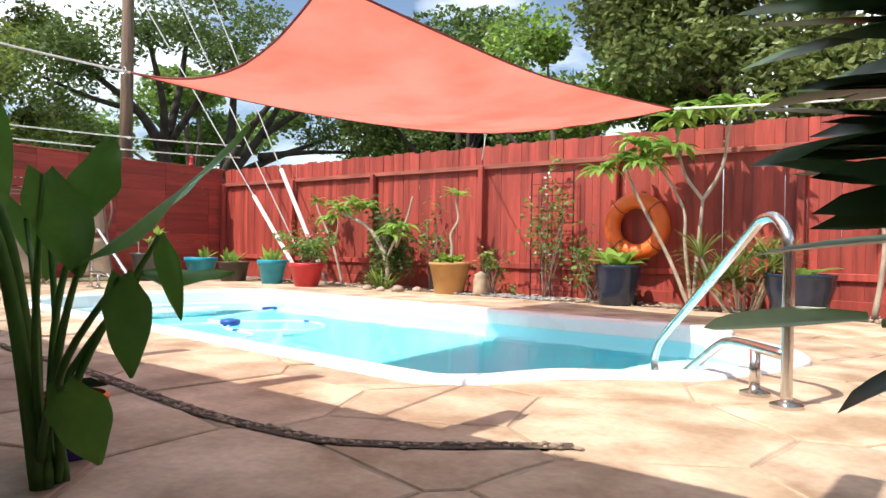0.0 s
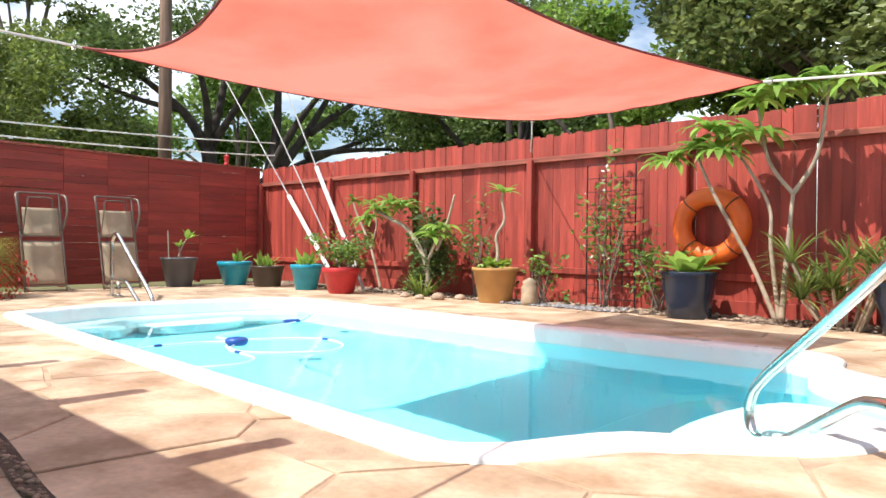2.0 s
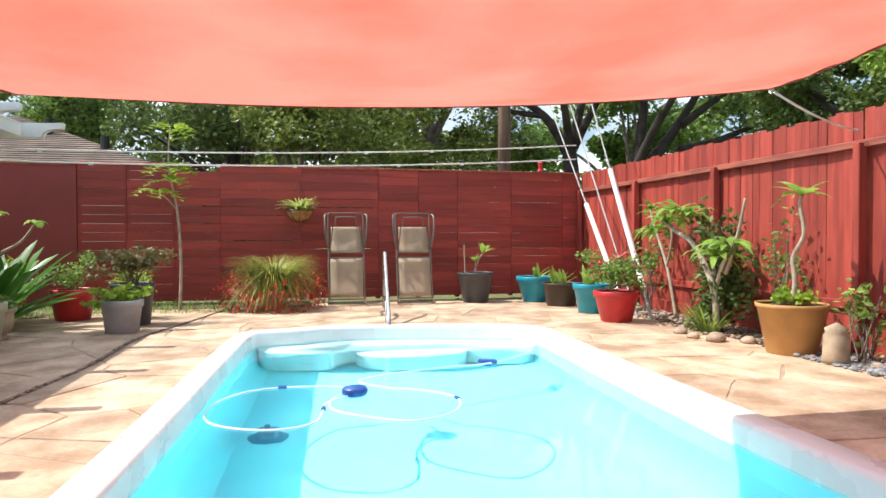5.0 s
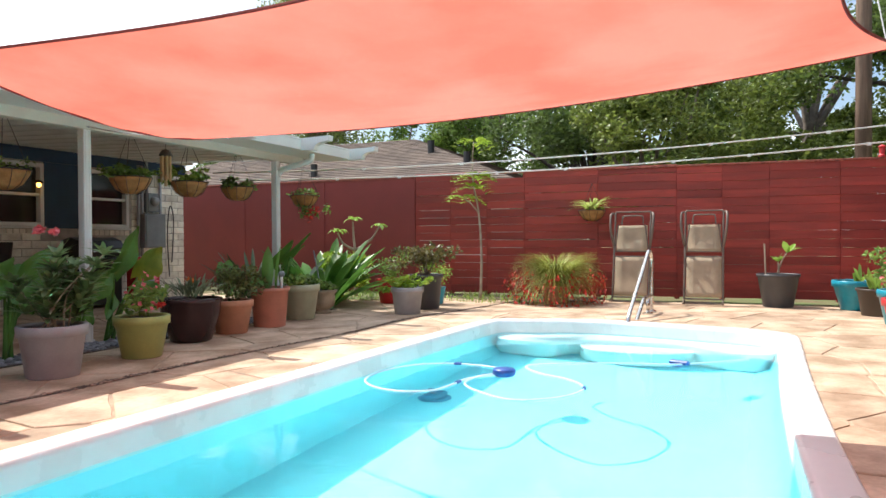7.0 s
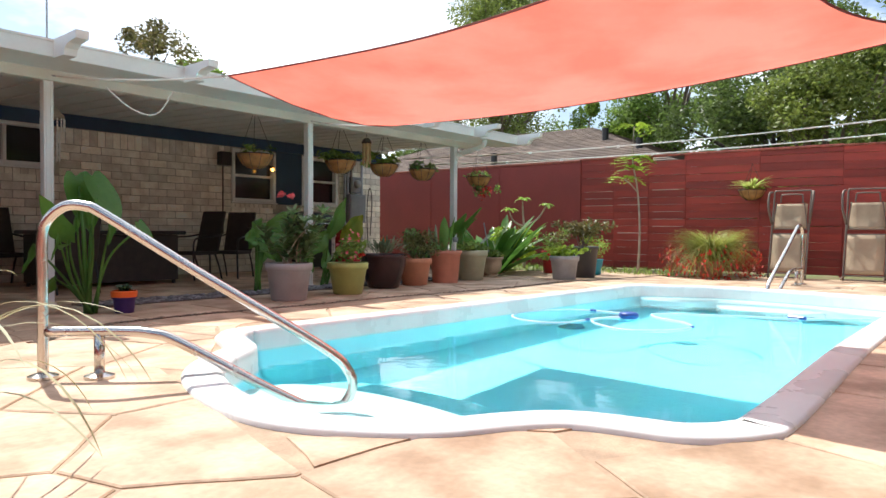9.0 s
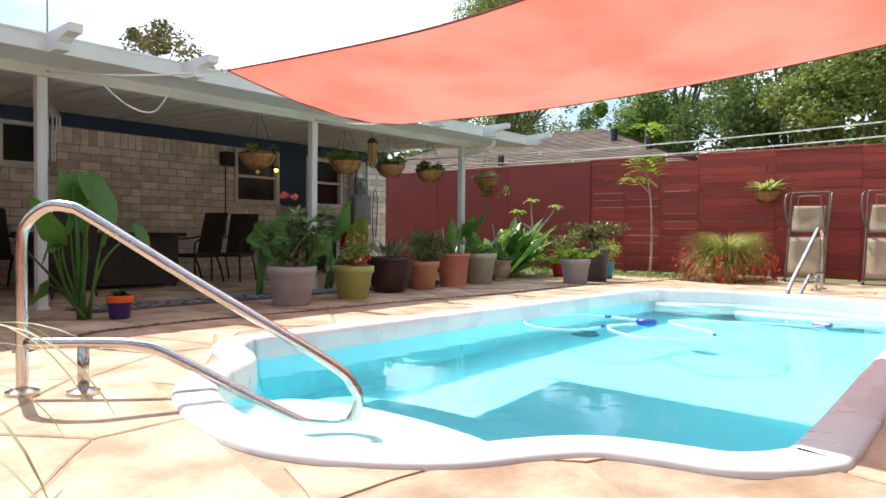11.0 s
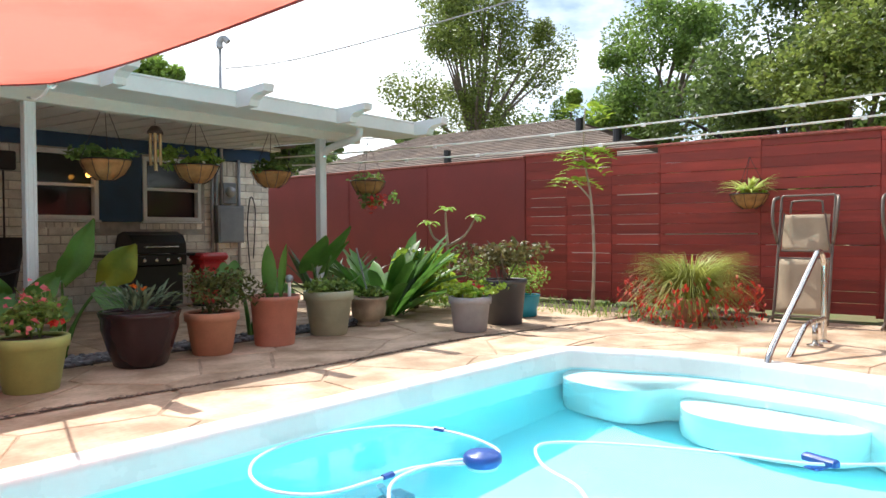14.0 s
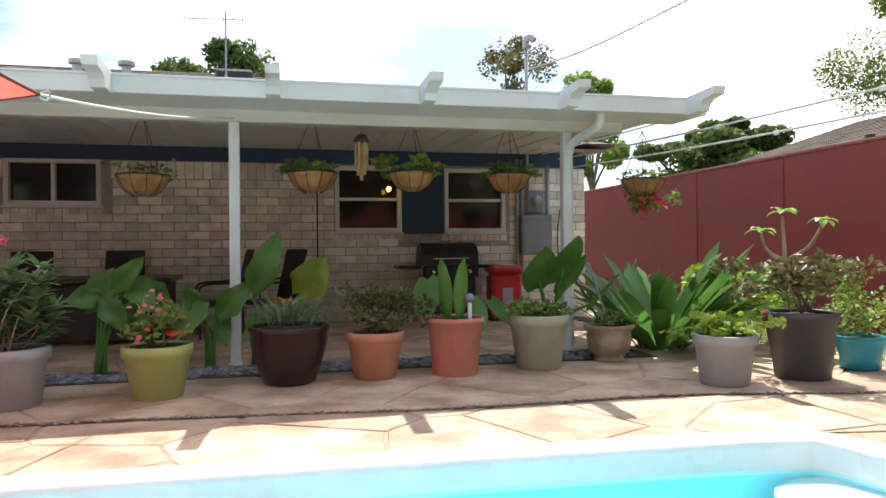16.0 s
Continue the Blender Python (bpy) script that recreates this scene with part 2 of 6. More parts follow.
# woven sail cloth: thin, lets sunlight through
def sail_cloth():
    m = bpy.data.materials.new("coral shade cloth")
    m.use_nodes = True
    n, l = m.node_tree.nodes, m.node_tree.links
    n.clear()
    out, mx = n.new("ShaderNodeOutputMaterial"), n.new("ShaderNodeMixShader")
    d, t = n.new("ShaderNodeBsdfDiffuse"), n.new("ShaderNodeBsdfTranslucent")
    g, mp, tx, rp = n.new("ShaderNodeNewGeometry"), n.new("ShaderNodeMapping"), n.new("ShaderNodeTexNoise"), n.new("ShaderNodeValToRGB")
    mp.inputs["Scale"].default_value = (1.0, 1.0, 3.0)
    tx.inputs["Scale"].default_value, tx.inputs["Detail"].default_value = 0.9, 8.0
    rp.color_ramp.elements[0].color, rp.color_ramp.elements[1].color = (0.76, 0.165, 0.115, 1), (0.86, 0.235, 0.175, 1)
    rp.color_ramp.elements[0].position, rp.color_ramp.elements[1].position = 0.4, 0.6
    weave, bp = n.new("ShaderNodeTexWave"), n.new("ShaderNodeBump")
    weave.inputs["Scale"].default_value, weave.inputs["Distortion"].default_value = 60.0, 1.5
    bp.inputs["Strength"].default_value, bp.inputs["Distance"].default_value = 0.25, 0.004
    l.new(g.outputs["Position"], mp.inputs["Vector"])
    l.new(mp.outputs["Vector"], tx.inputs["Vector"])
    l.new(g.outputs["Position"], weave.inputs["Vector"])
    l.new(weave.outputs["Color"], bp.inputs["Height"])
    l.new(tx.outputs["Fac"], rp.inputs["Fac"])
    l.new(rp.outputs["Color"], d.inputs["Color"])
    l.new(rp.outputs["Color"], t.inputs["Color"])
    l.new(bp.outputs["Normal"], d.inputs["Normal"])
    mx.inputs["Fac"].default_value = 0.55
    l.new(d.outputs["BSDF"], mx.inputs[1])
    l.new(t.outputs["BSDF"], mx.inputs[2])
    l.new(mx.outputs["Shader"], out.inputs["Surface"])
    return m


SAIL = sail_cloth()
HEM = mat("dark red hem webbing", (0.22, 0.036, 0.03), 0.8, var=0.15)


def glow(name, colour, strength):
    m = bpy.data.materials.new(name)
    m.use_nodes = True
    b = m.node_tree.nodes["Principled BSDF"]
    b.inputs["Base Color"].default_value = (*colour, 1)
    b.inputs["Emission Color"].default_value, b.inputs["Emission Strength"].default_value = (*colour, 1), strength
    return m


# ---------- mesh tools ----------
def mesh_of(name, verts, faces, material, smooth=False):
    me = bpy.data.meshes.new(name)
    me.from_pydata([tuple(v) for v in verts], [], [tuple(f) for f in faces])
    me.materials.append(material)
    if smooth:
        me.polygons.foreach_set("use_smooth", [True] * len(me.polygons))
    me.update()
    return me


def part(name, geo, material, parent=None, label="", smooth=None, at=None):
    """Links a bmesh, a (verts, faces) pair or a mesh as one object under parent."""
    if isinstance(geo, bpy.types.Mesh):
        me = geo
    elif isinstance(geo, tuple):
        me = mesh_of(name, geo[0], geo[1], material, bool(smooth))
    else:
        me = bpy.data.meshes.new(name)
        if smooth:
            for f in geo.faces:
                f.smooth = True
        geo.to_mesh(me)
        geo.free()
        me.materials.append(material)
    ob = new(name, me)
    if parent:
        ob.parent = parent
    if at is not None:
        ob.matrix_basis = at
    if label:
        ob["label"] = label
    return ob


def thing(name, label, category, at=(0, 0, 0), turn=0.0, group="", kind="", scale=1.0):
    ob = new(name)
    ob.empty_display_size = 0.1
    ob.matrix_basis = pose(*at, 0, 0, turn) @ Matrix.Scale(scale, 4)
    return tagged(ob, label, category, group, kind)


def box(bm, x0, x1, y0, y1, z0, z1, bevel=0.0):
    r = bmesh.ops.create_cube(bm, size=1.0)
    for v in r["verts"]:
        v.co = Vector(((x0 + x1) / 2 + v.co.x * (x1 - x0), (y0 + y1) / 2 + v.co.y * (y1 - y0), (z0 + z1) / 2 + v.co.z * (z1 - z0)))
    if bevel:
        edges = list({e for v in r["verts"] for e in v.link_edges})
        bmesh.ops.bevel(bm, geom=edges, offset=bevel, segments=1, affect="EDGES", profile=0.5)
    return bm


def boxed(x0, x1, y0, y1, z0, z1, bevel=0.0):
    return box(bmesh.new(), x0, x1, y0, y1, z0, z1, bevel)


def lathe(profile, seg=32, flute=0.0, flutes=0):
    """A turned shape from (radius, height) pairs."""
    v, f = [], []
    for r, z in profile:
        for k in range(seg):
            a = 2 * math.pi * k / seg
            rr = r * (1 + flute * math.cos(flutes * a)) if flute else r
            v.append((rr * math.cos(a), rr * math.sin(a), z))
    for i in range(len(profile) - 1):
        for k in range(seg):
            k2 = (k + 1) % seg
            f.append((i * seg + k, i * seg + k2, (i + 1) * seg + k2, (i + 1) * seg + k))
    return v, f


def tube(points, radius, seg=8, closed=False):
    """A round bar along points; radius may be a list."""
    pts = [Vector(p) for p in points]
    n = len(pts)
    rad = radius if isinstance(radius, (list, tuple)) else [radius] * n
    v, f = [], []
    side = None
    for i, p in enumerate(pts):
        a, b = (pts[(i - 1) % n], pts[(i + 1) % n]) if closed else (pts[max(i - 1, 0)], pts[min(i + 1, n - 1)])
        d = (b - a).normalized()
        if side is None:
            side = d.orthogonal().normalized()
        side = (side - d * side.dot(d)).normalized()
        up = d.cross(side)
        for k in range(seg):
            w = 2 * math.pi * k / seg
            v.append(p + (side * math.cos(w) + up * math.sin(w)) * rad[i])
    for i in range(n if closed else n - 1):
        j = (i + 1) % n
        for k in range(seg):
            k2 = (k + 1) % seg
            f.append((i * seg + k, i * seg + k2, j * seg + k2, j * seg + k))
    if not closed:
        f += [tuple(range(seg))[::-1], tuple((n - 1) * seg + k for k in range(seg))]
    return v, f


def merged(*pairs):
    v, f = [], []
    for a, b in pairs:
        o = len(v)
        v += list(a)
        f += [tuple(i + o for i in q) for q in b]
    return v, f


def smooth_line(pts, per=8, closed=False):
    """Catmull-Rom curve through points."""
    p = [Vector(q) for q in pts]
    n, out = len(p), []
    for i in range(n if closed else n - 1):
        g = (lambda k: p[k % n]) if closed else (lambda k: p[min(max(k, 0), n - 1)])
        a, b, c, d = g(i - 1), g(i), g(i + 1), g(i + 2)
        for s in range(per):
            t = s / per
            out.append(0.5 * (2 * b + (c - a) * t + (2 * a - 5 * b + 4 * c - d) * t * t + (3 * b - a - 3 * c + d) * t ** 3))
    if not closed:
        out.append(p[-1])
    return out


def blade(store, base, way, length, width, droop=0.4, steps=4, fold=0.12, shape="lance", roll=0.0):
    """Adds one leaf, bent by its weight, to store = (verts, faces)."""
    v, f = store
    way = Vector(way).normalized()
    side = way.cross(Vector((0, 0, 1)))
    if side.length < 0.05:
        side = Vector((math.cos(roll * 7), math.sin(roll * 7), 0))
    side = (Matrix.Rotation(roll, 3, way) @ side.normalized())
    p, d, o = Vector(base), way.copy(), len(v)
    for i in range(steps + 1):
        s = i / steps
        if shape == "lance":
            w = width * (math.sin(math.pi * min(1, 0.08 + 0.92 * s)) ** 0.7) * (1.0 if s < 0.99 else 0.1)
        elif shape == "strap":
            w = width * (1 - s) ** 0.45 * (0.75 + 0.5 * s)
        elif shape == "paddle":
            w = width * (0.4 + 0.6 * min(1, 2.6 * s)) * (1 - s ** 5) ** 0.5
        elif shape == "heart":
            w = width * (0.75 + 0.9 * s) * (1 - s) ** 0.75 * 1.25
        else:
            w = width * (1 - 0.92 * s)
        up = side.cross(d).normalized()
        v.append(p - side * w * 0.5 + up * w * fold)
        v.append(p.copy())
        v.append(p + side * w * 0.5 + up * w * fold)
        if i:
            k = o + 3 * i
            f.append((k - 3, k - 2, k + 1, k))
            f.append((k - 2, k - 1, k + 2, k + 1))
        p = p + d * (length / steps)
        d = (d + Vector((0, 0, -droop / steps))).normalized()


def scatter_leaves(centres, spread, count, size, rng, flat=0.6, long=1.6):
    """Many small leaves round the centres of clumps, as (verts, faces) arrays."""
    c = np.array(centres, float)
    pick = rng.integers(0, len(c), count)
    u = rng.normal(size=(count, 3))
    u /= np.linalg.norm(u, axis=1)[:, None]
    r = rng.random(count) ** 0.45
    sp = np.array(spread, float)
    sp = sp[pick] if sp.ndim == 2 else sp
    pos = c[pick] + u * r[:, None] * sp
    a = rng.normal(size=(count, 3)) + u * 0.8
    a[:, 2] *= flat
    a /= np.linalg.norm(a, axis=1)[:, None]
    b = np.cross(a, rng.normal(size=(count, 3)))
    b /= np.linalg.norm(b, axis=1)[:, None] + 1e-9
    ln = size * long * (0.6 + 0.8 * rng.random(count))[:, None]
    wd = size * (0.6 + 0.8 * rng.random(count))[:, None]
    nrm = np.cross(a, b) * size * 0.15
    v = np.stack([pos - a * ln * 0.5, pos + b * wd * 0.5 + nrm, pos + a * ln * 0.5, pos - b * wd * 0.5 + nrm], 1).reshape(-1, 3)
    f = np.arange(count * 4).reshape(-1, 4)
    return v.tolist(), f.tolist()


# ---------- ground, deck, pool ----------
POOL = [(-2.02, 3.46), (-2.3, 3.22), (-2.75, 3.2), (-5.0, 3.31), (-8.0, 3.45), (-9.55, 3.55), (-10.0, 3.72), (-10.2, 4.25), (-10.4, 4.75), (-10.44, 5.3), (-10.4, 5.8),
        (-10.26, 6.5), (-10.1, 7.2), (-9.92, 7.56), (-9.6, 7.74), (-9.1, 7.76), (-7.0, 7.69), (-4.7, 7.66), (-2.4, 7.7), (-1.98, 7.64), (-1.72, 7.4), (-1.65, 7.12), (-1.58, 6.9), (-1.4, 6.74),
        (-1.09, 6.54), (-0.84, 6.19), (-0.71, 5.78), (-0.76, 5.3), (-0.96, 4.75), (-1.22, 4.38), (-1.5, 4.15), (-1.75, 3.98), (-1.88, 3.74)]
outline = [Vector((p.x, p.y)) for p in smooth_line([(x, y, 0) for x, y in POOL], 4, True)]
area = sum(a.x * b.y - b.x * a.y for a, b in zip(outline, outline[1:] + outline[:1]))
if area < 0:
    outline.reverse()


def ring(dist, z):
    """The pool's outline moved inwards by dist, at height z."""
    out, n = [], len(outline)
    for i, p in enumerate(outline):
        d = (outline[(i + 1) % n] - outline[i - 1]).normalized()
        q = p + Vector((-d.y, d.x)) * dist
        out.append((q.x, q.y, z))
    return out


def lofted(rings):
    n = len(rings[0])
    v = [p for r in rings for p in r]
    f = [(i * n + k, i * n + (k + 1) % n, (i + 1) * n + (k + 1) % n, (i + 1) * n + k) for i in range(len(rings) - 1) for k in range(n)]
    return v, f


def in_pool(x, y):
    c = False
    for a, b in zip(outline, outline[1:] + outline[:1]):
        if (a.y > y) != (b.y > y) and x < (b.x - a.x) * (y - a.y) / (b.y - a.y) + a.x:
            c = not c
    return c


def sheet_with_hole(x0, x1, y0, y1, z, hole):
    """A flat sheet with the pool cut out of it."""
    bm = bmesh.new()
    outer = [bm.verts.new((x, y, z)) for x, y in ((x0, y0), (x1, y0), (x1, y1), (x0, y1))]
    inner = [bm.verts.new((x, y, z)) for x, y, _ in hole]
    edges = [bm.edges.new((a, b)) for lp in (outer, inner) for a, b in zip(lp, lp[1:] + lp[:1])]
    bmesh.ops.triangle_fill(bm, use_beauty=True, use_dissolve=False, edges=edges)
    for f in bm.faces:
        if f.normal.z < 0:
            f.normal_flip()
    return bm


ground = tagged(part("ground", sheet_with_hole(-900, 900, -900, 900, -0.05, ring(0.06, 0)), GRASS_GROUND), "dry grass and bare earth round the yard", "ground", kind="structure")
deck = tagged(part("pavement", sheet_with_hole(-14.0, 4.4, -4.3, 9.75, -0.009, ring(0.08, 0)), GROUT), "tan stamped flagstone pool deck with sunken joints", "pavement", kind="structure")
pool_thing = tagged(thing("swimming_pool", "white fibreglass pool with pale blue shell and rounded steps", "pool"), kind="structure")
rim = [ring(0.0, -0.04), ring(0.0, 0.012), ring(0.02, 0.028), ring(0.20, 0.03), ring(0.235, 0.02), ring(0.245, -0.02), ring(0.25, -0.22)]
part("coping", lofted(rim), GELCOAT, pool_thing, "glossy white rim", True)
part("shell_wall", lofted([ring(0.25, -0.22), ring(0.27, -0.6), ring(0.33, -1.15), ring(0.5, -1.34)]), SHELL, pool_thing, "", True)
bm = bmesh.new()
bm.faces.new([bm.verts.new(p) for p in ring(0.5, -1.34)])
bmesh.ops.triangulate(bm, faces=bm.faces[:])
part("shell_floor", bm, SHELL, pool_thing)


def step_block(pts, z0, z1):
    line = smooth_line([(x, y, 0) for x, y in pts], 5, True)
    n = len(line)
    rows = [[(p.x, p.y, z) for p in line] for z in (z0, z1 - 0.04, z1 - 0.01)]
    c = sum(line, Vector()) / n
    rows.append([tuple(c.lerp(Vector((p.x, p.y, 0)), 0.96).to_2d()) + (z1,) for p in line])
    v, f = lofted(rows)
    f.append(tuple(3 * n + k for k in range(n)))
    return v, f


part("step", step_block([(-1.915, 4.486), (-1.236, 4.638), (-1.066, 5.481), (-1.204, 6.293), (-1.87, 6.437), (-2.13, 5.406)], -1.3, -0.36), GELCOAT, pool_thing, "", True)
part("step", step_block([(-2.517, 4.456), (-1.815, 4.384), (-1.585, 5.442), (-1.767, 6.543), (-2.47, 6.51), (-2.69, 5.39)], -1.3, -0.75), SHELL, pool_thing, "", True)
part("bench", step_block([(-10.331, 3.98), (-9.779, 3.838), (-9.326, 4.043), (-9.218, 4.707), (-9.584, 5.103), (-9.57, 6.307), (-9.198, 6.807), (-9.192, 7.403), (-9.888, 7.49), (-10.415, 6.295), (-10.502, 5.187)], -1.3, -0.27), GELCOAT, pool_thing, "", True)
part("step", step_block([(-9.671, 5.205), (-9.157, 5.267), (-9.021, 5.813), (-9.168, 6.41), (-9.59, 6.506)], -1.3, -0.55), GELCOAT, pool_thing, "", True)
bm = bmesh.new()
bm.faces.new([bm.verts.new(p) for p in ring(0.246, -0.15)])
bmesh.ops.triangulate(bm, faces=bm.faces[:])
water = tagged(part("water", bm, WATER), "clear turquoise pool water, nearly still", "water", kind="structure")
water.visible_shadow = False

# ---------- fences ----------
FX, FN, FTOP = -14.5, 10.5, 2.66
wall_west = tagged(thing("wall_west", "dark red horizontal plank fence with light slits", "fence"), kind="structure")
wall_west.matrix_basis = pose(FX, 0.24, 0) @ pose(0, 0, 0, 0, 0, 3.4) @ pose(-FX, -0.24, 0)
bay = 1.42
planks = {}
rng = random.Random(4)
post_bm = []
y = 0.25
while y < FN - 0.1:
    y1 = min(y + bay * rng.choice((0.6, 0.85, 1.1)), FN - 0.04)
    z = 0.04
    row = 0
    while z < FTOP - 0.1:
        h = 0.165
        gap = (rng.choice((0.0, 0.002, 0.006, 0.013)) if 0.6 < z < 1.9 else rng.choice((0.0, 0.0, 0.002, 0.004))) if y < 5.5 else rng.choice((0.0, 0.0, 0.0, 0.002))
        key = round(y1 - y, 3)
        if key not in planks:
            b = boxed(-0.011, 0.011, 0, key - 0.004, 0, h - 0.001, 0.004)
            me = bpy.data.meshes.new("plank")
            b.to_mesh(me)
            b.free()
            me.materials.append(RED_PLANK)
            planks[key] = me
        part("plank", planks[key], None, wall_west, at=pose(FX + rng.uniform(-0.004, 0.004), y + 0.003, z, rng.uniform(-0.16, 0.16), rng.uniform(-1.0, 1.0), 0))
        z += h + gap
        row += 1
    part("fence_post", boxed(FX - 0.12, FX - 0.02, y - 0.05, y + 0.05, 0, FTOP, 0.006), RED_PLANK, wall_west)
    y = y1
part("cap_rail", boxed(FX - 0.06, FX + 0.035, 0.2, FN, FTOP + 0.0, FTOP + 0.04, 0.006), RED_CAP, wall_west)
wall_side = tagged(thing("wall_side", "smooth red painted panel fence beside the house", "fence"), kind="structure")
part("panel", boxed(FX - 0.05, FX + 0.03, -12.0, 0.24, 0.0, FTOP - 0.03, 0.004), RED_PANEL, wall_side)
part("cap_rail", boxed(FX - 0.07, FX + 0.05, -12.0, 0.24, FTOP - 0.03, FTOP + 0.02, 0.006), RED_CAP, wall_side)
for yy in (-2.2, -4.6):
    part("batten", boxed(FX + 0.03, FX + 0.045, yy - 0.02, yy + 0.02, 0, FTOP - 0.04, 0.003), RED_PANEL, wall_side)

wall_north = tagged(thing("wall_north", "bright red vertical board fence with rails and posts", "fence"), kind="structure")
board_meshes = []
for k in range(4):
    b = boxed(0, 0.138, -0.009, 0.009, 0, FTOP - 0.03 + 0.012 * k, 0.003)
    me = bpy.data.meshes.new("board")
    b.to_mesh(me)
    b.free()
    me.materials.append(RED_BOARD)
    board_meshes.append(me)
x = FX - 0.58
while x < 4.4:
    part("board", rng.choice(board_meshes), None, wall_north, at=pose(x, FN + rng.uniform(-0.004, 0.004), 0.03, rng.uniform(-0.2, 0.2), rng.uniform(-0.25, 0.25), 0))
    x += 0.1385
for px in (-15.0, -12.3, -9.75, -7.0, -4.4, -1.7, 1.0, 3.7):
    part("fence_post", boxed(px - 0.05, px + 0.05, FN - 0.15, FN - 0.05, 0, 2.30, 0.008), RED_BOARD, wall_north)
for z0, z1, deep in ((2.25, 2.33, 0.075), (0.46, 0.56, 0.045)):
    for xa, xb in ((FX - 0.56, -9.85), (-9.84, -4.45), (-4.44, 1.0), (1.01, 4.4)):
        part("rail", boxed(xa, xb - 0.004, FN - 0.011 - deep, FN - 0.011, z0, z1, 0.006), RED_CAP if z0 > 1 else RED_BOARD, wall_north)
part("kickboard", boxed(FX - 0.56, 4.4, FN - 0.035, FN - 0.012, 0.0, 0.2, 0.004), RED_BOARD, wall_north)
wall_east = tagged(part("wall_east", boxed(4.45, 4.55, -4.3, FN + 0.1, 0, FTOP, 0.004), RED_PANEL), "plain red fence closing the yard", "fence", kind="structure")

# ---------- house ----------
HY, HX = -4.1, -11.95
house = tagged(thing("house", "whitewashed brick house with blue trim and shingle roof", "house", (0, -0.1, 0.16)), kind="structure")
WINDOWS = [(-3.86, -2.5, 1.76, 2.48, True), (-8.57, -7.45, 1.33, 2.44, False), (-10.42, -9.32, 1.32, 2.43, False)]


def wall_bands(x0, x1, z0, z1, holes, bm, ya, yb):
    """A wall from x0 to x1 with openings through it."""
    xs = sorted({x0, x1, *[h[0] for h in holes], *[h[1] for h in holes]})
    for a, b in zip(xs, xs[1:]):
        cut = [h for h in holes if h[0] <= a and b <= h[1]]
        if cut:
            box(bm, a, b, ya, yb, z0, cut[0][2])
            box(bm, a, b, ya, yb, cut[0][3], z1)
        else:
            box(bm, a, b, ya, yb, z0, z1)
    return bm


part("wall", wall_bands(HX + 0.02, 4.4, -0.2, 2.75, WINDOWS, bmesh.new(), HY - 0.2, HY - 0.012), MORTAR, house, "mortar joints")
part("side_wall", boxed(HX + 0.012, HX + 0.2, -12.0, HY - 0.2, -0.2, 2.75), BRICK, house)
part("frieze", boxed(HX, 4.4, HY - 0.01, HY + 0.04, 2.47, 2.72, 0.006), BLUE_PAINT, house, "dark blue painted board")
part("panel", boxed(-9.31, -8.58, HY - 0.01, HY + 0.025, 1.30, 2.465, 0.004), BLUE_PAINT, house, "dark blue painted panel")
part("roof_slab", boxed(HX - 0.3, 4.6, -12.0, HY - 0.01, 2.76, 2.82), SOFFIT, house)
for x0, x1, z0, z1, slider in WINDOWS:
    w = part("window", boxed(x0 + 0.05, x1 - 0.05, HY - 0.10, HY - 0.09, z0 + 0.05, z1 - 0.05), PANE, house, "dark glass in white frame")
    fr = bmesh.new()
    for a, b, c, d in ((x0, x0 + 0.07, z0, z1), (x1 - 0.07, x1, z0, z1), (x0 + 0.07, x1 - 0.07, z0, z0 + 0.07), (x0 + 0.07, x1 - 0.07, z1 - 0.07, z1)):
        box(fr, a, b, HY - 0.12, HY + 0.03, c, d, 0.006)
    part("window_frame", fr, WHITE_PAINT, w)
    if slider:
        part("mullion", boxed((x0 + x1) / 2 - 0.03, (x0 + x1) / 2 + 0.03, HY - 0.088, HY + 0.005, z0 + 0.07, z1 - 0.07, 0.005), WHITE_PAINT, w)
    else:
        part("mullion", boxed(x0 + 0.07, x1 - 0.07, HY - 0.088, HY + 0.005, (z0 + z1) / 2 - 0.025, (z0 + z1) / 2 + 0.025, 0.005), WHITE_PAINT, w)
    part("window_sill", boxed(x0 - 0.03, x1 + 0.03, HY - 0.01, HY + 0.05, z0 - 0.035, z0 - 0.004, 0.006), WHITE_PAINT, w)

# house roof: hipped, brown shingles in rows
def shingle_slope(a, b, c, d, rows):
    """Rows of lapped shingles on the slope with eave a-b and ridge d-c."""
    v, f = [], []
    a, b, c, d = map(Vector, (a, b, c, d))
    up = (b - a).cross(d - a).normalized()
    if up.z < 0:
        up = -up
    for i in range(rows):
        s, s2 = i / rows, (i + 1) / rows
        l0, r0, l1, r1 = a.lerp(d, s), b.lerp(c, s), a.lerp(d, s2), b.lerp(c, s2)
        n = max(2, int((r0 - l0).length / 0.9))
        for k in range(n):
            t0, t1 = k / n, (k + 1) / n
            o = len(v)
            v += [l0.lerp(r0, t0) + up * 0.03, l0.lerp(r0, t1) + up * 0.03, l1.lerp(r1, t1) + up * 0.005, l1.lerp(r1, t0) + up * 0.005, l0.lerp(r0, t1), l0.lerp(r0, t0)]
            f += [(o, o + 1, o + 2, o + 3), (o + 5, o + 4, o + 1, o)]
    return v, f


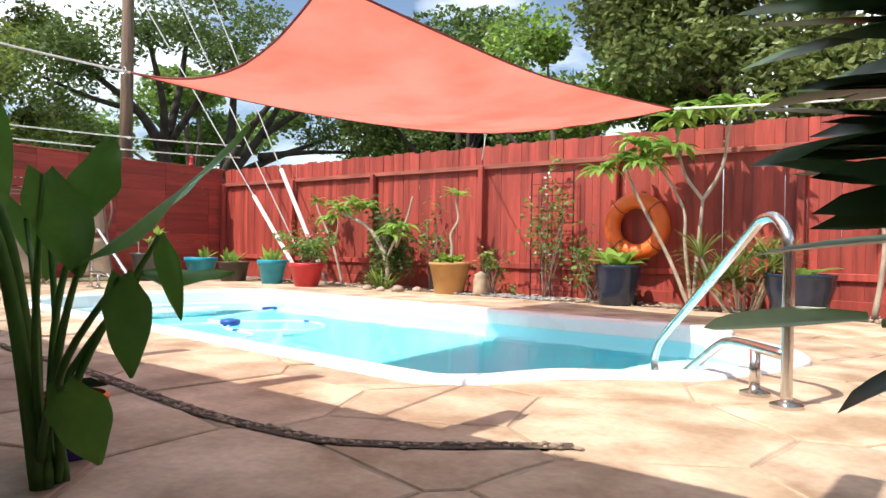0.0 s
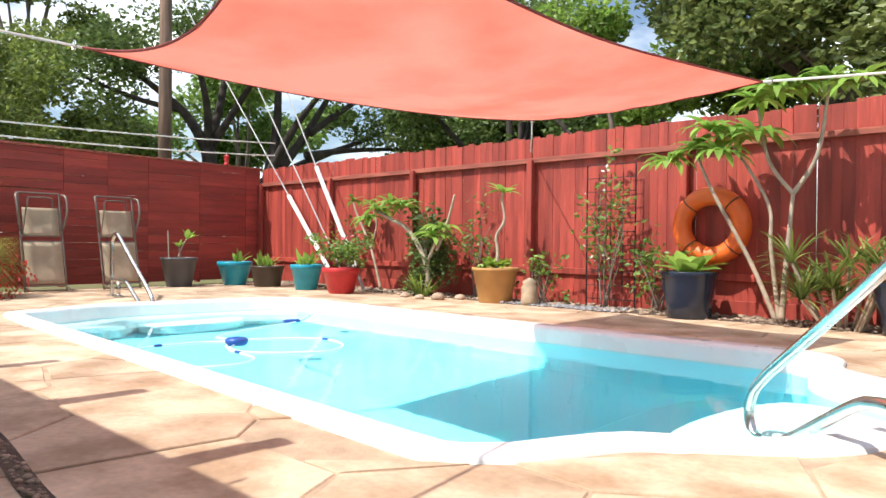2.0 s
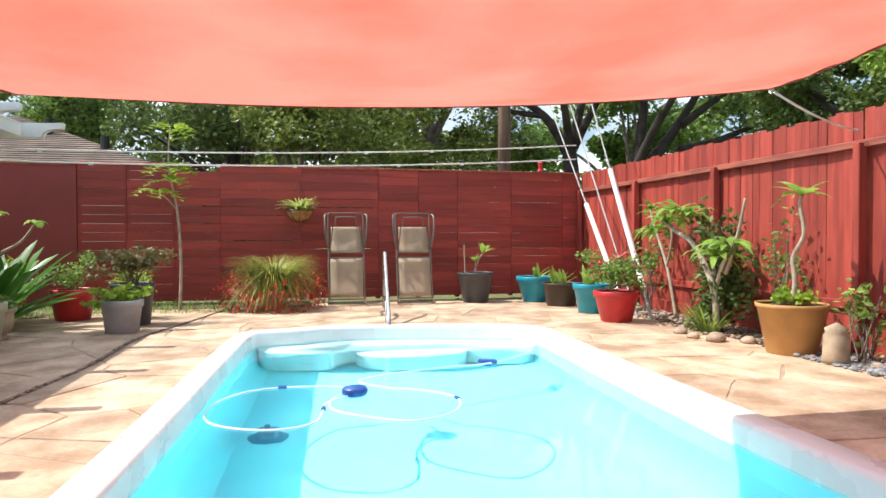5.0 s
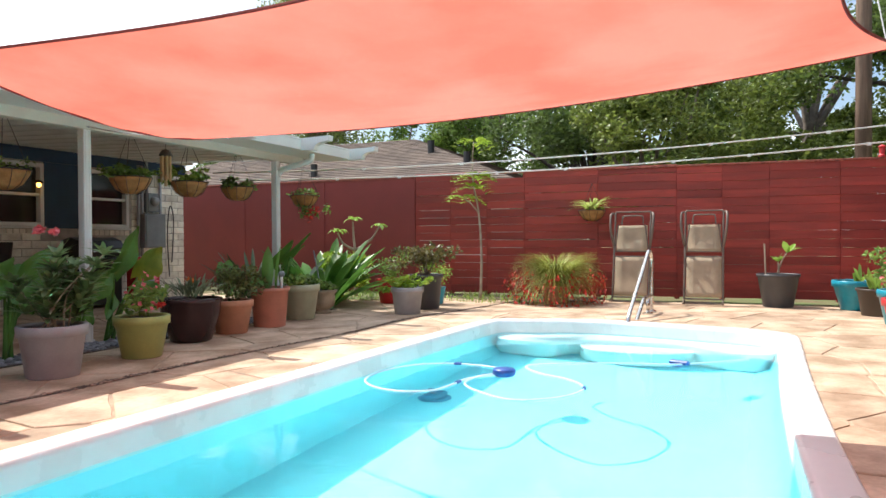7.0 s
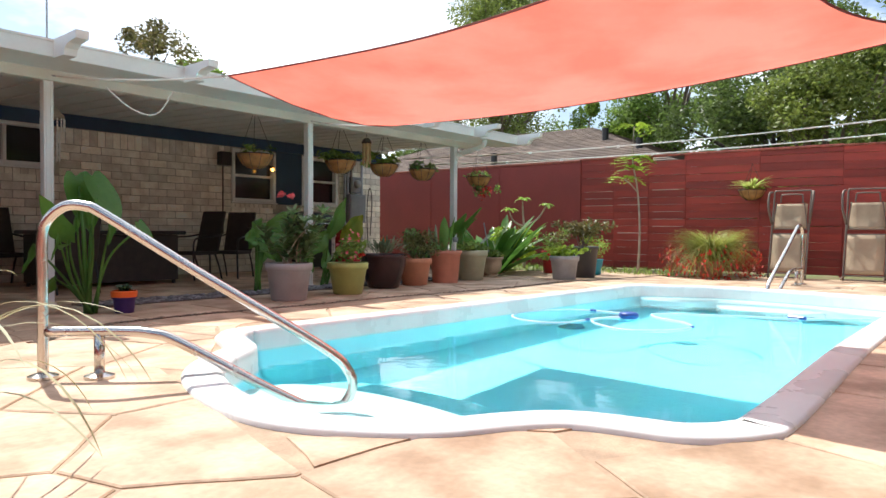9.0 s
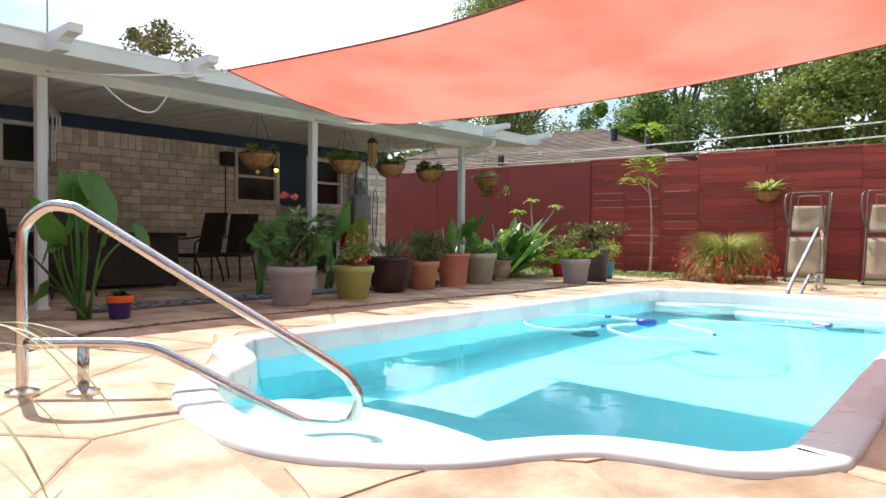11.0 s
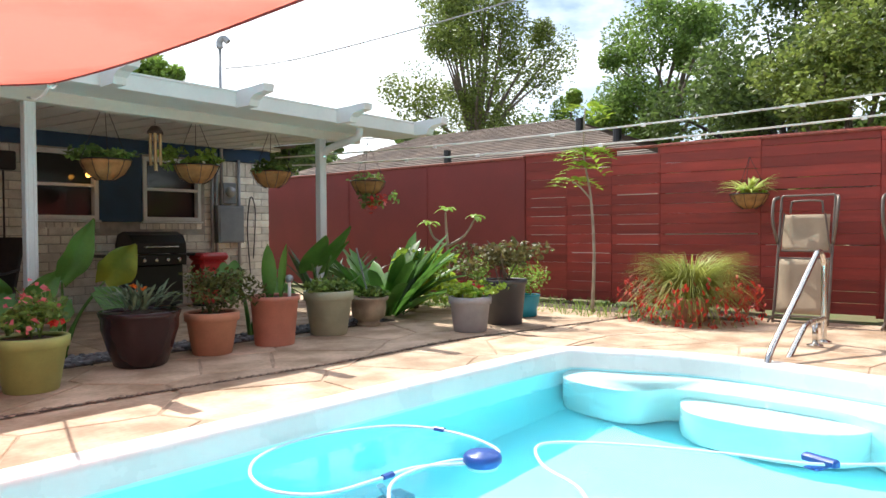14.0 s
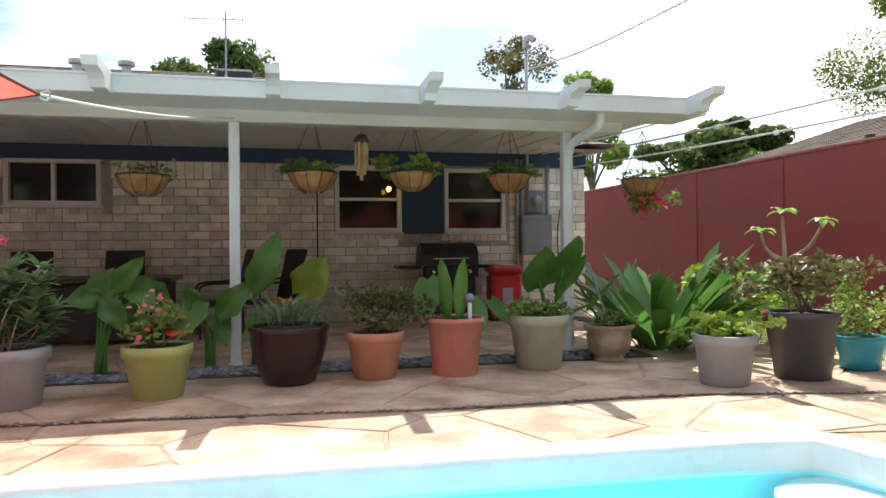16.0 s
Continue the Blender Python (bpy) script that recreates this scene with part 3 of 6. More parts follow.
roof_geo = merged(shingle_slope((HX - 0.4, -3.75, 2.84), (6.0, -3.75, 2.84), (3.0, -9.3, 5.12), (-5.9, -9.3, 5.12), 26),
                  shingle_slope((HX - 0.4, -14.8, 2.84), (HX - 0.4, -3.75, 2.84), (-5.9, -9.3, 5.12), (-5.9, -9.31, 5.12), 26))
roof = part("roof", roof_geo, SHINGLE, house, "brown asphalt shingles")
part("roof_deck", ([(HX - 0.4, -3.75, 2.82), (6, -3.75, 2.82), (3, -9.3, 5.09), (-5.9, -9.3, 5.09), (HX - 0.4, -14.8, 2.82), (6, -14.8, 2.82)], [(0, 1, 2, 3), (4, 0, 3), (4, 3, 2, 5), (1, 5, 2)]), SHINGLE, house)
for vx, vy, vz in ((-2.7, -7.3, 4.3), (-3.6, -7.3, 4.3)):
    p = part("vent_pipe", tube([(vx, vy, vz - 0.15), (vx, vy, vz + 0.42)], 0.09, 12), GALV, house, "grey metal flue")
    part("cap", lathe([(0.0, 0.14), (0.16, 0.1), (0.16, 0.02), (0.1, 0.0)], 12), GALV, p, at=pose(vx, vy, vz + 0.40))
p = part("roof_turbine", boxed(-6.0, -5.2, -8.7, -8.2, 4.72, 5.0, 0.06), BLACK, house, "black roof vent")

# bricks: soldier course, running courses and rowlock sills
brick_mesh = []
for wdt, hgt in ((0.345, 0.125), (0.125, 0.27), (0.105, 0.10), (0.17, 0.125)):
    b = boxed(-wdt / 2, wdt / 2, -0.045, 0.0, -hgt / 2, hgt / 2, 0.008)
    me = bpy.data.meshes.new("brick")
    b.to_mesh(me)
    b.free()
    me.materials.append(BRICK)
    brick_mesh.append(me)


def clear_of(x0, x1, z0, z1):
    for a, b, c, d, s in WINDOWS + [(-9.33, -8.55, 1.28, 2.5, False)]:
        if x1 > a - 0.005 and x0 < b + 0.005 and z1 > c - 0.11 and z0 < d + 0.0:
            return False
    return True


# ---------- patio cover ----------
cover = tagged(thing("patio_cover", "white aluminium patio cover on square posts", "patio cover", (0, -0.06, 0.13)), kind="structure")
CE = 4.4
part("ceiling_panel", ([(-11.0, -0.032, 2.60), (CE, -0.032, 2.60), (CE, HY, 2.73), (-11.0, HY, 2.73), (-11.0, -0.032, 2.70), (CE, -0.032, 2.70), (CE, HY, 2.80), (-11.0, HY, 2.80)],
                       [(0, 1, 2, 3), (7, 6, 5, 4), (0, 4, 5, 1), (1, 5, 6, 2), (2, 6, 7, 3), (3, 7, 4, 0)]), SOFFIT, cover, "off-white ribbed ceiling panels")
for k in range(40):
    xx = -11.1 + k * 0.39
    part("seam", ([(xx, -0.06, 2.602), (xx + 0.02, -0.06, 2.602), (xx + 0.02, HY + 0.05, 2.73), (xx, HY + 0.05, 2.73), (xx, -0.06, 2.585), (xx + 0.02, -0.06, 2.585), (xx + 0.02, HY + 0.05, 2.715), (xx, HY + 0.05, 2.715)],
                  [(4, 5, 6, 7), (0, 4, 7, 3), (1, 2, 6, 5), (0, 1, 5, 4)]), SOFFIT, cover)
part("beam", boxed(-10.55, CE, -0.18, -0.03, 2.44, 2.60, 0.006), CREAM_PAINT, cover, "cream painted box beam")
# gutter: a stepped box section with a rolled lip
sec = [(0.0, 2.56), (0.70, 2.545), (0.715, 2.55), (0.725, 2.70), (0.74, 2.705), (0.74, 2.725), (0.71, 2.725), (0.70, 2.705), (0.0, 2.72)]
gx0, gx1 = -11.2, CE
gv = [(gx, yy - 0.03, zz) for gx in (gx0, gx1) for yy, zz in sec]
n = len(sec)
gf = [(k, (k + 1) % n, n + (k + 1) % n, n + k) for k in range(n)] + [tuple(range(n))[::-1], tuple(range(n, 2 * n))]
part("gutter", (gv, gf), WHITE_PAINT, cover, "white box gutter")


def rafter_tail(width=0.065):
    prof = [(0.68, 2.535), (0.93, 2.535), (0.955, 2.60), (1.03, 2.645), (1.20, 2.665), (1.215, 2.745), (0.95, 2.735), (0.68, 2.73)]
    v = [(s * width, yy, zz) for s in (-1, 1) for yy, zz in prof]
    m = len(prof)
    return v, [tuple(range(m)), tuple(range(2 * m - 1, m - 1, -1))] + [(k, m + k, m + (k + 1) % m, (k + 1) % m) for k in range(m)]


tail_mesh = mesh_of("rafter_tail", *rafter_tail(), WHITE_PAINT)
for k in range(11):
    part("rafter_tail", tail_mesh, None, cover, at=pose(-11.0 + 1.495 * k, 0.0, 0))
for px in (-9.86, -6.1, -2.22, 1.5):
    post = part("post", boxed(px - 0.055, px + 0.055, -0.175, -0.065, -0.13, 2.45, 0.008), WHITE_PAINT, cover, "white square post")
    part("bracket", boxed(px - 0.07, px + 0.07, -0.185, -0.055, -0.13, -0.1, 0.004), WHITE_PAINT, post)
    for off in (-0.025, 0.025):
        part("groove_rib", boxed(px + off - 0.008, px + off + 0.008, -0.066, -0.060, -0.1, 2.44, 0.002), WHITE_PAINT, post)
dp = smooth_line([(-10.0, 0.52, 2.56), (-10.0, 0.52, 2.50), (-9.98, 0.46, 2.42), (-9.90, 0.0, 2.30), (-9.89, -0.09, 2.20), (-9.89, -0.11, 2.05), (-9.89, -0.11, -0.05)], 5)
part("downspout", tube([tuple(p) for p in dp], 0.05, 8), WHITE_PAINT, cover, "white downspout", True)
for k in range(3):
    part("outrigger", boxed(-11.0, -10.56, -0.12 - 1.3 * k - 0.03, -0.12 - 1.3 * k + 0.03, 2.64, 2.74, 0.004), WHITE_PAINT, cover)


# ---------- shade sail ----------
SW, SE, NE_, NN = Vector((-5.157, 2.831, 2.186)), Vector((-2.682, 2.682, 2.334)), Vector((-2.406, 7.482, 2.369)), Vector((-5.306, 8.07, 2.442))


def sail_edge(a, b, mid, pull, hang):
    """A hem between two corners, drawn inwards and hanging a little."""
    def at(t):
        p = a.lerp(b, t)
        k = 4 * t * (1 - t)
        return p + Vector((mid.x - p.x, mid.y - p.y, 0)).normalized() * pull * k - Vector((0, 0, hang * k))
    return at


centre = (SW + SE + NE_ + NN) / 4
e_s, e_e, e_n, e_w = sail_edge(SW, SE, centre, 0.17, 0.21), sail_edge(SE, NE_, centre, 0.15, 0.06), sail_edge(NN, NE_, centre, 0.2, 0.10), sail_edge(SW, NN, centre, 0.08, 0.13)
NU, NV = 28, 44
sv, sf = [], []
for j in range(NV + 1):
    v_ = j / NV
    for i in range(NU + 1):
        u_ = i / NU
        p = (1 - v_) * e_s(u_) + v_ * e_n(u_) + (1 - u_) * e_w(v_) + u_ * e_e(v_)
        p = p - ((1 - u_) * (1 - v_) * SW + u_ * (1 - v_) * SE + (1 - u_) * v_ * NN + u_ * v_ * NE_)
        p = p + Vector((0, 0, 0.04 * 16 * u_ * (1 - u_) * v_ * (1 - v_)))
        p.z += 0.006 * math.sin(31 * u_ + 9 * v_) * 4 * u_ * (1 - u_)
        sv.append(tuple(p))
for j in range(NV):
    for i in range(NU):
        k = j * (NU + 1) + i
        sf.append((k, k + 1, k + NU + 2, k + NU + 1))
sail = tagged(thing("shade_sail", "coral red woven shade sail stretched over the pool", "shade sail"))
part("cloth", (sv, sf), SAIL, sail, "", True)
for e in (e_s, e_e, e_n, e_w):
    part("hem", tube([e(k / 24) for k in range(25)], 0.009, 6), HEM, sail, "dark red edge webbing")
for c, far in ((SW, (-6.1, -0.08, 2.6)), (SE, (-2.28, -0.08, 2.63)), (NE_, (2.2, 10.2, 2.74)), (NN, (-6.95, FN - 0.17, 2.42))):
    d = (Vector(far) - c)
    part("ring", tube([c + d.normalized() * 0.05 + Vector((0.03 * math.cos(a), 0, 0.03 * math.sin(a))) for a in np.linspace(0, 5.7, 9)], 0.006, 6, True), STEEL, sail)
    line = [c.lerp(Vector(far), k / 8) - Vector((0, 0, 0.05 * (4 * k / 8 * (1 - k / 8)) * min(1, d.length / 3))) for k in range(9)]
    part("rope", tube(line, 0.011, 6), ROPE, sail, "white tie rope")
    part("hook", tube([Vector(far), Vector(far) + Vector((0.04, -0.02, 0)), Vector(far) + Vector((0.05, -0.05, 0.0))], 0.012, 6), GALV, sail)
loop = smooth_line([(-2.55, 0.55, 2.47), (-2.75, 0.7, 2.25), (-3.0, 0.8, 2.2), (-3.1, 1.0, 2.45)], 6)
part("loose_rope", tube(loop, 0.009, 6), ROPE, sail)

# ---------- utility pole, guy wires, clothes lines ----------
UX, UY = -18.6, 9.7
upole = thing("utility_pole", "weathered brown timber utility pole behind the fence", "utility pole", (UX, UY, -0.05))
part("pole", tube([(0, 0, 0), (0, 0, 5), (0, 0, 13.5)], [0.19, 0.17, 0.13], 14), WOOD_POLE, upole, "", True)
part("crossarm", boxed(-0.06, 0.06, -1.2, 1.2, 12.6, 12.75, 0.01), WOOD_POLE, upole)
for (ax, ay, top), guard in zip((((-10.85, 9.55), 0, 8.0), ((-10.6, 9.6), 0, 10.2), ((-10.3, 9.7), 0, 12.9)), (2.6, 0, 2.9)):
    anchor, head = Vector((*ax, 0.0)), Vector((UX + 0.15, UY, top))
    guy = tagged(new("guy_wire"), "steel guy wire running up to the pole", "cable", "guy wires of the pole")
    part("cable", tube([anchor, head], 0.014, 6), WIRE, guy)
    part("anchor_rod", tube([anchor - Vector((0, 0, 0.03)), anchor + (head - anchor).normalized() * 0.5], 0.025, 8), GALV, guy)
    if guard:
        w = (head - anchor).normalized()
        part("guard", tube([anchor + w * 0.55, anchor + w * guard], 0.045, 10), WHITE_PLASTIC, guy, "white plastic guy guard")
for k, (z0, z1) in enumerate(((2.52, 3.05), (2.40, 2.78))):
    a, b = Vector((-10.6 - 0.2 * k, -2.2, z0)), Vector((-13.2, 9.6, z1))
    pts = [a.lerp(b, s / 20) - Vector((0, 0, 0.16 * 4 * (s / 20) * (1 - s / 20))) for s in range(21)]
    cl = tagged(part("clothes_line", tube(pts, 0.013, 6), ROPE), "white cord strung across the yard", "cord", "cords across the yard")
    for s in range(1, 20):
        if (s * 7 + k * 3) % 5 < 2:
            part("clip", boxed(-0.012, 0.012, -0.03, 0.03, -0.03, 0.015, 0.003), WHITE_PLASTIC, cl, at=Matrix.Translation(pts[s]))
service = smooth_line([(-10.78, -3.9, 4.3), (-11.6, -2.4, 4.45), (-13.5, 1.6, 5.3), (-16.2, 6.5, 6.9), (UX, UY, 8.9)], 8)
tagged(part("service_cable", tube(service, 0.014, 6), WIRE), "dark overhead service cable to the house mast", "cable")

# ---------- handrails ----------
def handrail(at, turn, size=1.0):
    r = thing("handrail", "polished stainless steel pool handrail on flanges", "handrail", at, turn, "pool handrails", scale=size)
    main = smooth_line([(0, 0, 0), (0, 0, 0.55), (0, 0, 0.82), (0.03, 0, 0.93), (0.13, 0, 1.012), (0.25, 0, 1.012), (0.36, 0, 0.96), (0.9, 0, 0.62), (1.62, 0, 0.18),
                        (1.78, 0, 0.03), (1.80, 0, -0.09), (1.72, 0, -0.2), (1.58, 0, -0.2), (1.3, 0, -0.07), (0.78, 0, 0.21), (0.62, 0, 0.262), (0.45, 0, 0.275), (0.02, 0, 0.275)], 6)
    part("rail", tube(main, 0.031, 14), STEEL, r, "", True)
    part("post", tube([(0.32, 0, 0.0), (0.32, 0, 0.265)], 0.03, 14), STEEL, r, "", True)
    for fx in (0.0, 0.32):
        part("flange", lathe([(0.0, 0.035), (0.04, 0.034), (0.085, 0.018), (0.085, 0.0), (0.0, 0.0)], 20), STEEL, r, at=pose(fx, 0, 0.0))
    return r


handrail((-0.51, 4.02, 0.0), 133)
handrail((-12.049, 5.75, 0.0), -4, 1.0)

# ---------- pots and plants ----------


def pot_part(parent, h, rt, rb, material, style="tub", label=""):
    w = 0.018
    if style == "tub":
        prof = [(0, 0), (rb, 0), (rb + 0.01, 0.01), (rt * 0.95, h * 0.80), (rt, h * 0.82), (rt + 0.005, h - 0.015), (rt - 0.004, h), (rt - 0.03, h), (rt - 0.034, h - 0.02)]
    elif style == "bowl":
        prof = [(0, 0), (rb, 0), (rb + 0.03, 0.02), (rt * 0.82, h * 0.35), (rt * 0.97, h * 0.70), (rt * 0.97, h * 0.86), (rt, h * 0.90), (rt + 0.012, h - 0.01), (rt, h), (rt - 0.03, h), (rt - 0.035, h - 0.03)]
    elif style == "flute":
        prof = [(0, 0), (rb, 0), (rb, 0.03), (rb * 0.86, 0.05), (rb * 0.9, 0.07), (rt * 0.80, h * 0.30), (rt * 0.88, h * 0.6), (rt * 0.86, h * 0.82), (rt, h * 0.92), (rt, h), (rt - 0.035, h), (rt - 0.04, h - 0.03)]
    else:
        prof = [(0, 0), (rb, 0), (rb + 0.005, 0.01), (rt - 0.02, h * 0.9), (rt, h * 0.91), (rt + 0.004, h), (rt - 0.015, h), (rt - 0.02, h - 0.02)]
    v, f = lathe(prof, 48, 0.018 if style == "flute" else 0.0, 24)
    p = part("pot", (v, f), material, parent, label, True)
    if style == "tub":
        part("rim_band", lathe([(rt * 0.955, h * 0.79), (rt + 0.008, h * 0.80), (rt + 0.012, h * 0.985), (rt + 0.002, h * 1.003), (rt - 0.01, h * 1.003)], 48), material, p, "", True)
    part("soil", ([(0.97 * (rt - 0.03) * math.cos(a), 0.97 * (rt - 0.03) * math.sin(a), h - 0.035 + 0.008 * math.sin(5 * a)) for a in np.linspace(0, 2 * math.pi, 25)[:-1]] + [(0, 0, h - 0.02)],
                  [(k, (k + 1) % 24, 24) for k in range(24)]), EARTH, parent)


def stems(tips, base_z, r0, parent, material=None, bend=0.1, rnd=None, base_r=0.05):
    rnd = rnd or random.Random(1)
    for t in tips:
        t = Vector(t)
        b = Vector((rnd.uniform(-base_r, base_r), rnd.uniform(-base_r, base_r), base_z))
        m = b.lerp(t, 0.5) + Vector((rnd.uniform(-bend, bend), rnd.uniform(-bend, bend), rnd.uniform(0, bend)))
        pts = smooth_line([b, m, t], 4)
        part("stem", tube(pts, [r0 * (1 - 0.55 * k / (len(pts) - 1)) for k in range(len(pts))], 6), material or PALE_BARK, parent, "", True)


def bush(parent, centre, spread, count, size, material, seed, name="foliage", clumps=9, long=1.7, flat=0.6):
    g = np.random.default_rng(seed)
    c = np.array(centre) + g.normal(size=(clumps, 3)) * np.array(spread) * 0.5
    ob = part(name, scatter_leaves(c, np.array(spread) * 0.55, count, size, g, flat, long), material, parent)
    return tagged(ob, kind="stuff") if name == "flower" else ob


def rosette(store, centre, axis, n, length, width, rnd, droop=0.5, lift=0.35):
    axis = Vector(axis).normalized()
    s = axis.orthogonal().normalized()
    t = axis.cross(s)
    for k in range(n):
        a = 2.4 * k
        up = lift + 0.8 * (k / n) * rnd.uniform(0.7, 1.2)
        way = s * math.cos(a) + t * math.sin(a) + axis * up
        blade(store, centre, way, length * rnd.uniform(0.7, 1.1), width * rnd.uniform(0.8, 1.1), droop * rnd.uniform(0.6, 1.5), 4, 0.10, "lance", rnd.uniform(-0.25, 0.25))


def ear_plant(parent, stalks, leaf_len, rnd, z0=0.0, material=None, tilt=None):
    """Elephant ears: thick stalks (tip, size, lean) with heart-shaped blades."""
    for tip, sc in stalks:
        tip = Vector(tip)
        b = Vector((rnd.uniform(-0.05, 0.05), rnd.uniform(-0.05, 0.05), z0))
        m = b.lerp(tip, 0.55) + Vector((-(tip.x - b.x) * 0.22, -(tip.y - b.y) * 0.22, 0.08))
        pts = smooth_line([b, m, tip], 6)
        part("stalk", tube(pts, [0.028 * sc * (1 - 0.6 * k / (len(pts) - 1)) + 0.004 for k in range(len(pts))], 8), L_EAR, parent, "", True)
        st = ([], [])
        out = Vector(((tip.x - b.x) * 0.7, 0.45 + 0.4 * (tip.y - b.y), 0)).normalized()
        ear_blade(st, tip, out, leaf_len * sc, rnd, tilt)
        part("leaf", st, material or L_EAR, parent, "", True)


def ear_blade(st, tip, out, length, rnd, tilt=None):
    """One broad heart-shaped blade hung at its stalk."""
    tilt = rnd.uniform(0.5, 1.3) if tilt is None else tilt
    down = (out * math.cos(tilt) - Vector((0, 0, 1)) * math.sin(tilt)).normalized()
    side = out.cross(Vector((0, 0, 1))).normalized()
    side = (side + Vector((0, 0, rnd.uniform(-0.3, 0.3)))).normalized()
    nrm = side.cross(down).normalized()
    if nrm.z < 0:
        nrm = -nrm
    v, f = st
    o = len(v)
    rows = 9
    for i in range(rows + 1):
        s = i / rows
        u = -0.32 + 1.32 * s
        w = 0.40 * length * max(0.02, (math.sin(math.pi * min(1, (s * 0.93 + 0.10))) ** 0.62)) * (1.08 - 0.25 * s)
        notch = 0.14 * length * max(0, 0.3 - s)
        for q in (-1, -0.55, 0, 0.55, 1):
            bend = nrm * (-0.10 * length * s * s + 0.05 * length * abs(q) + 0.012 * length * math.sin(9 * s + 4 * q))
            shift = down * (u * length - (0.30 * length if s < 0.01 else 0) * 0 + (notch * 2.2 if q == 0 else 0))
            v.append(Vector(tip) + shift + side * q * w + bend)
    for i in range(rows):
        for q in range(4):
            k = o + 5 * i + q
            f.append((k, k + 1, k + 6, k + 5))


def ear_leaf(a, b, width, side, fold=0.12, wave=0.05):
    """A narrow or half-rolled ear leaf from its stalk end a to its tip b."""
    a, b, side = Vector(a), Vector(b), Vector(side).normalized()
    run = b - a
    ln = run.length
    up = side.cross(run.normalized()).normalized()
    v, f = [], []
    for i in range(15):
        s = i / 14
        w = width * 0.5 * (0.30 + 0.70 * min(1, 4.0 * s)) * max(0.03, 1 - s ** 2.2) ** 0.8
        for k, q in enumerate((-1, -0.6, -0.25, 0, 0.25, 0.6, 1)):
            dip = -0.10 * ln * s * s + abs(q) * w * 2 * fold + wave * width * math.sin(11 * s + 2.5 * q) * abs(q)
            ear = -0.16 * width * max(0, 1 - 6 * s) * abs(q)
            v.append(a + run * s + side * w * q + up * (dip + 0.006 * (k % 2)) + run.normalized() * ear)
        if i:
            o = 7 * i
            f += [(o - 7 + k, o - 6 + k, o + k + 1, o + k) for k in range(6)]
    return v, f


def potted(label, at, h, rt, rb, material, style="tub", group="potted plants on the deck", turn=0.0):
    t = thing("potted_plant", label, "potted plant", at, turn, group)
    pot_part(t, h, rt, rb, material, style)
    return t


P_LIME, P_GREY, P_DRED = pot_mat("lime glaze", (0.36, 0.40, 0.13)), pot_mat("grey resin", (0.36, 0.36, 0.37)), pot_mat("oxblood glaze", (0.035, 0.014, 0.015), 0.22)
P_TERRA, P_PINK, P_SAGE = pot_mat("terracotta", (0.52, 0.25, 0.15), 0.8), pot_mat("salmon clay", (0.55, 0.23, 0.16), 0.75), pot_mat("sage glaze", (0.40, 0.42, 0.29), 0.5)
P_FLUTE, P_DARK, P_BLUE = pot_mat("stone cast", (0.40, 0.32, 0.22), 0.85, 0.3), pot_mat("charcoal resin", (0.07, 0.07, 0.075)), pot_mat("turquoise glaze", (0.015, 0.30, 0.42), 0.35)
P_RED, P_TAN, P_NAVY = pot_mat("red resin", (0.55, 0.03, 0.035), 0.4), pot_mat("mustard clay", (0.44, 0.24, 0.08), 0.7), pot_mat("navy glaze", (0.018, 0.028, 0.05), 0.15)
P_BROWN, P_PURPLE = pot_mat("dark brown resin", (0.05, 0.035, 0.025)), pot_mat("purple paint", (0.06, 0.03, 0.20))

rnd = random.Random(11)
# along the patio
p = potted("grey resin pot with a silvery oleander and pink bloom", (-4.47, 1.36, 0), 0.47, 0.285, 0.21, P_GREY)
tips = [(rnd.uniform(-0.35, 0.35), rnd.uniform(-0.3, 0.3), rnd.uniform(0.75, 1.12)) for _ in range(9)]
stems(tips, 0.44, 0.009, p, PALE_BARK, 0.08, rnd, 0.12)
st = ([], [])
for t in tips:
    for k in range(4):
        rosette(st, Vector(t) * (0.66 + 0.11 * k), (rnd.uniform(-0.4, 0.4), rnd.uniform(-0.4, 0.4), 1), 15, 0.21, 0.05, rnd, 0.5, 0.3)
part("foliage", st, L_OLEANDER, p, "", True)
bush(p, (0.05, 0.1, 1.32), (0.07, 0.07, 0.05), 40, 0.05, L_PINK, 3, "flower", 2)

p = potted("lime green tub with a small red-flowered rose", (-5.56, 1.29, 0), 0.44, 0.275, 0.19, P_LIME)
tips = [(rnd.uniform(-0.2, 0.2), rnd.uniform(-0.2, 0.2), rnd.uniform(0.6, 0.85)) for _ in range(6)]
stems(tips, 0.43, 0.008, p, L_MID, 0.06, rnd, 0.06)
bush(p, (0, 0, 0.66), (0.22, 0.2, 0.16), 320, 0.045, L_MID, 5)
bush(p, (0, 0, 0.74), (0.24, 0.2, 0.14), 36, 0.045, L_PINK, 6, "flower", 5, 1.1)
bush(p, (-0.12, 0.12, 0.56), (0.1, 0.1, 0.05), 14, 0.05, L_RED, 7, "flower", 2, 1.1)

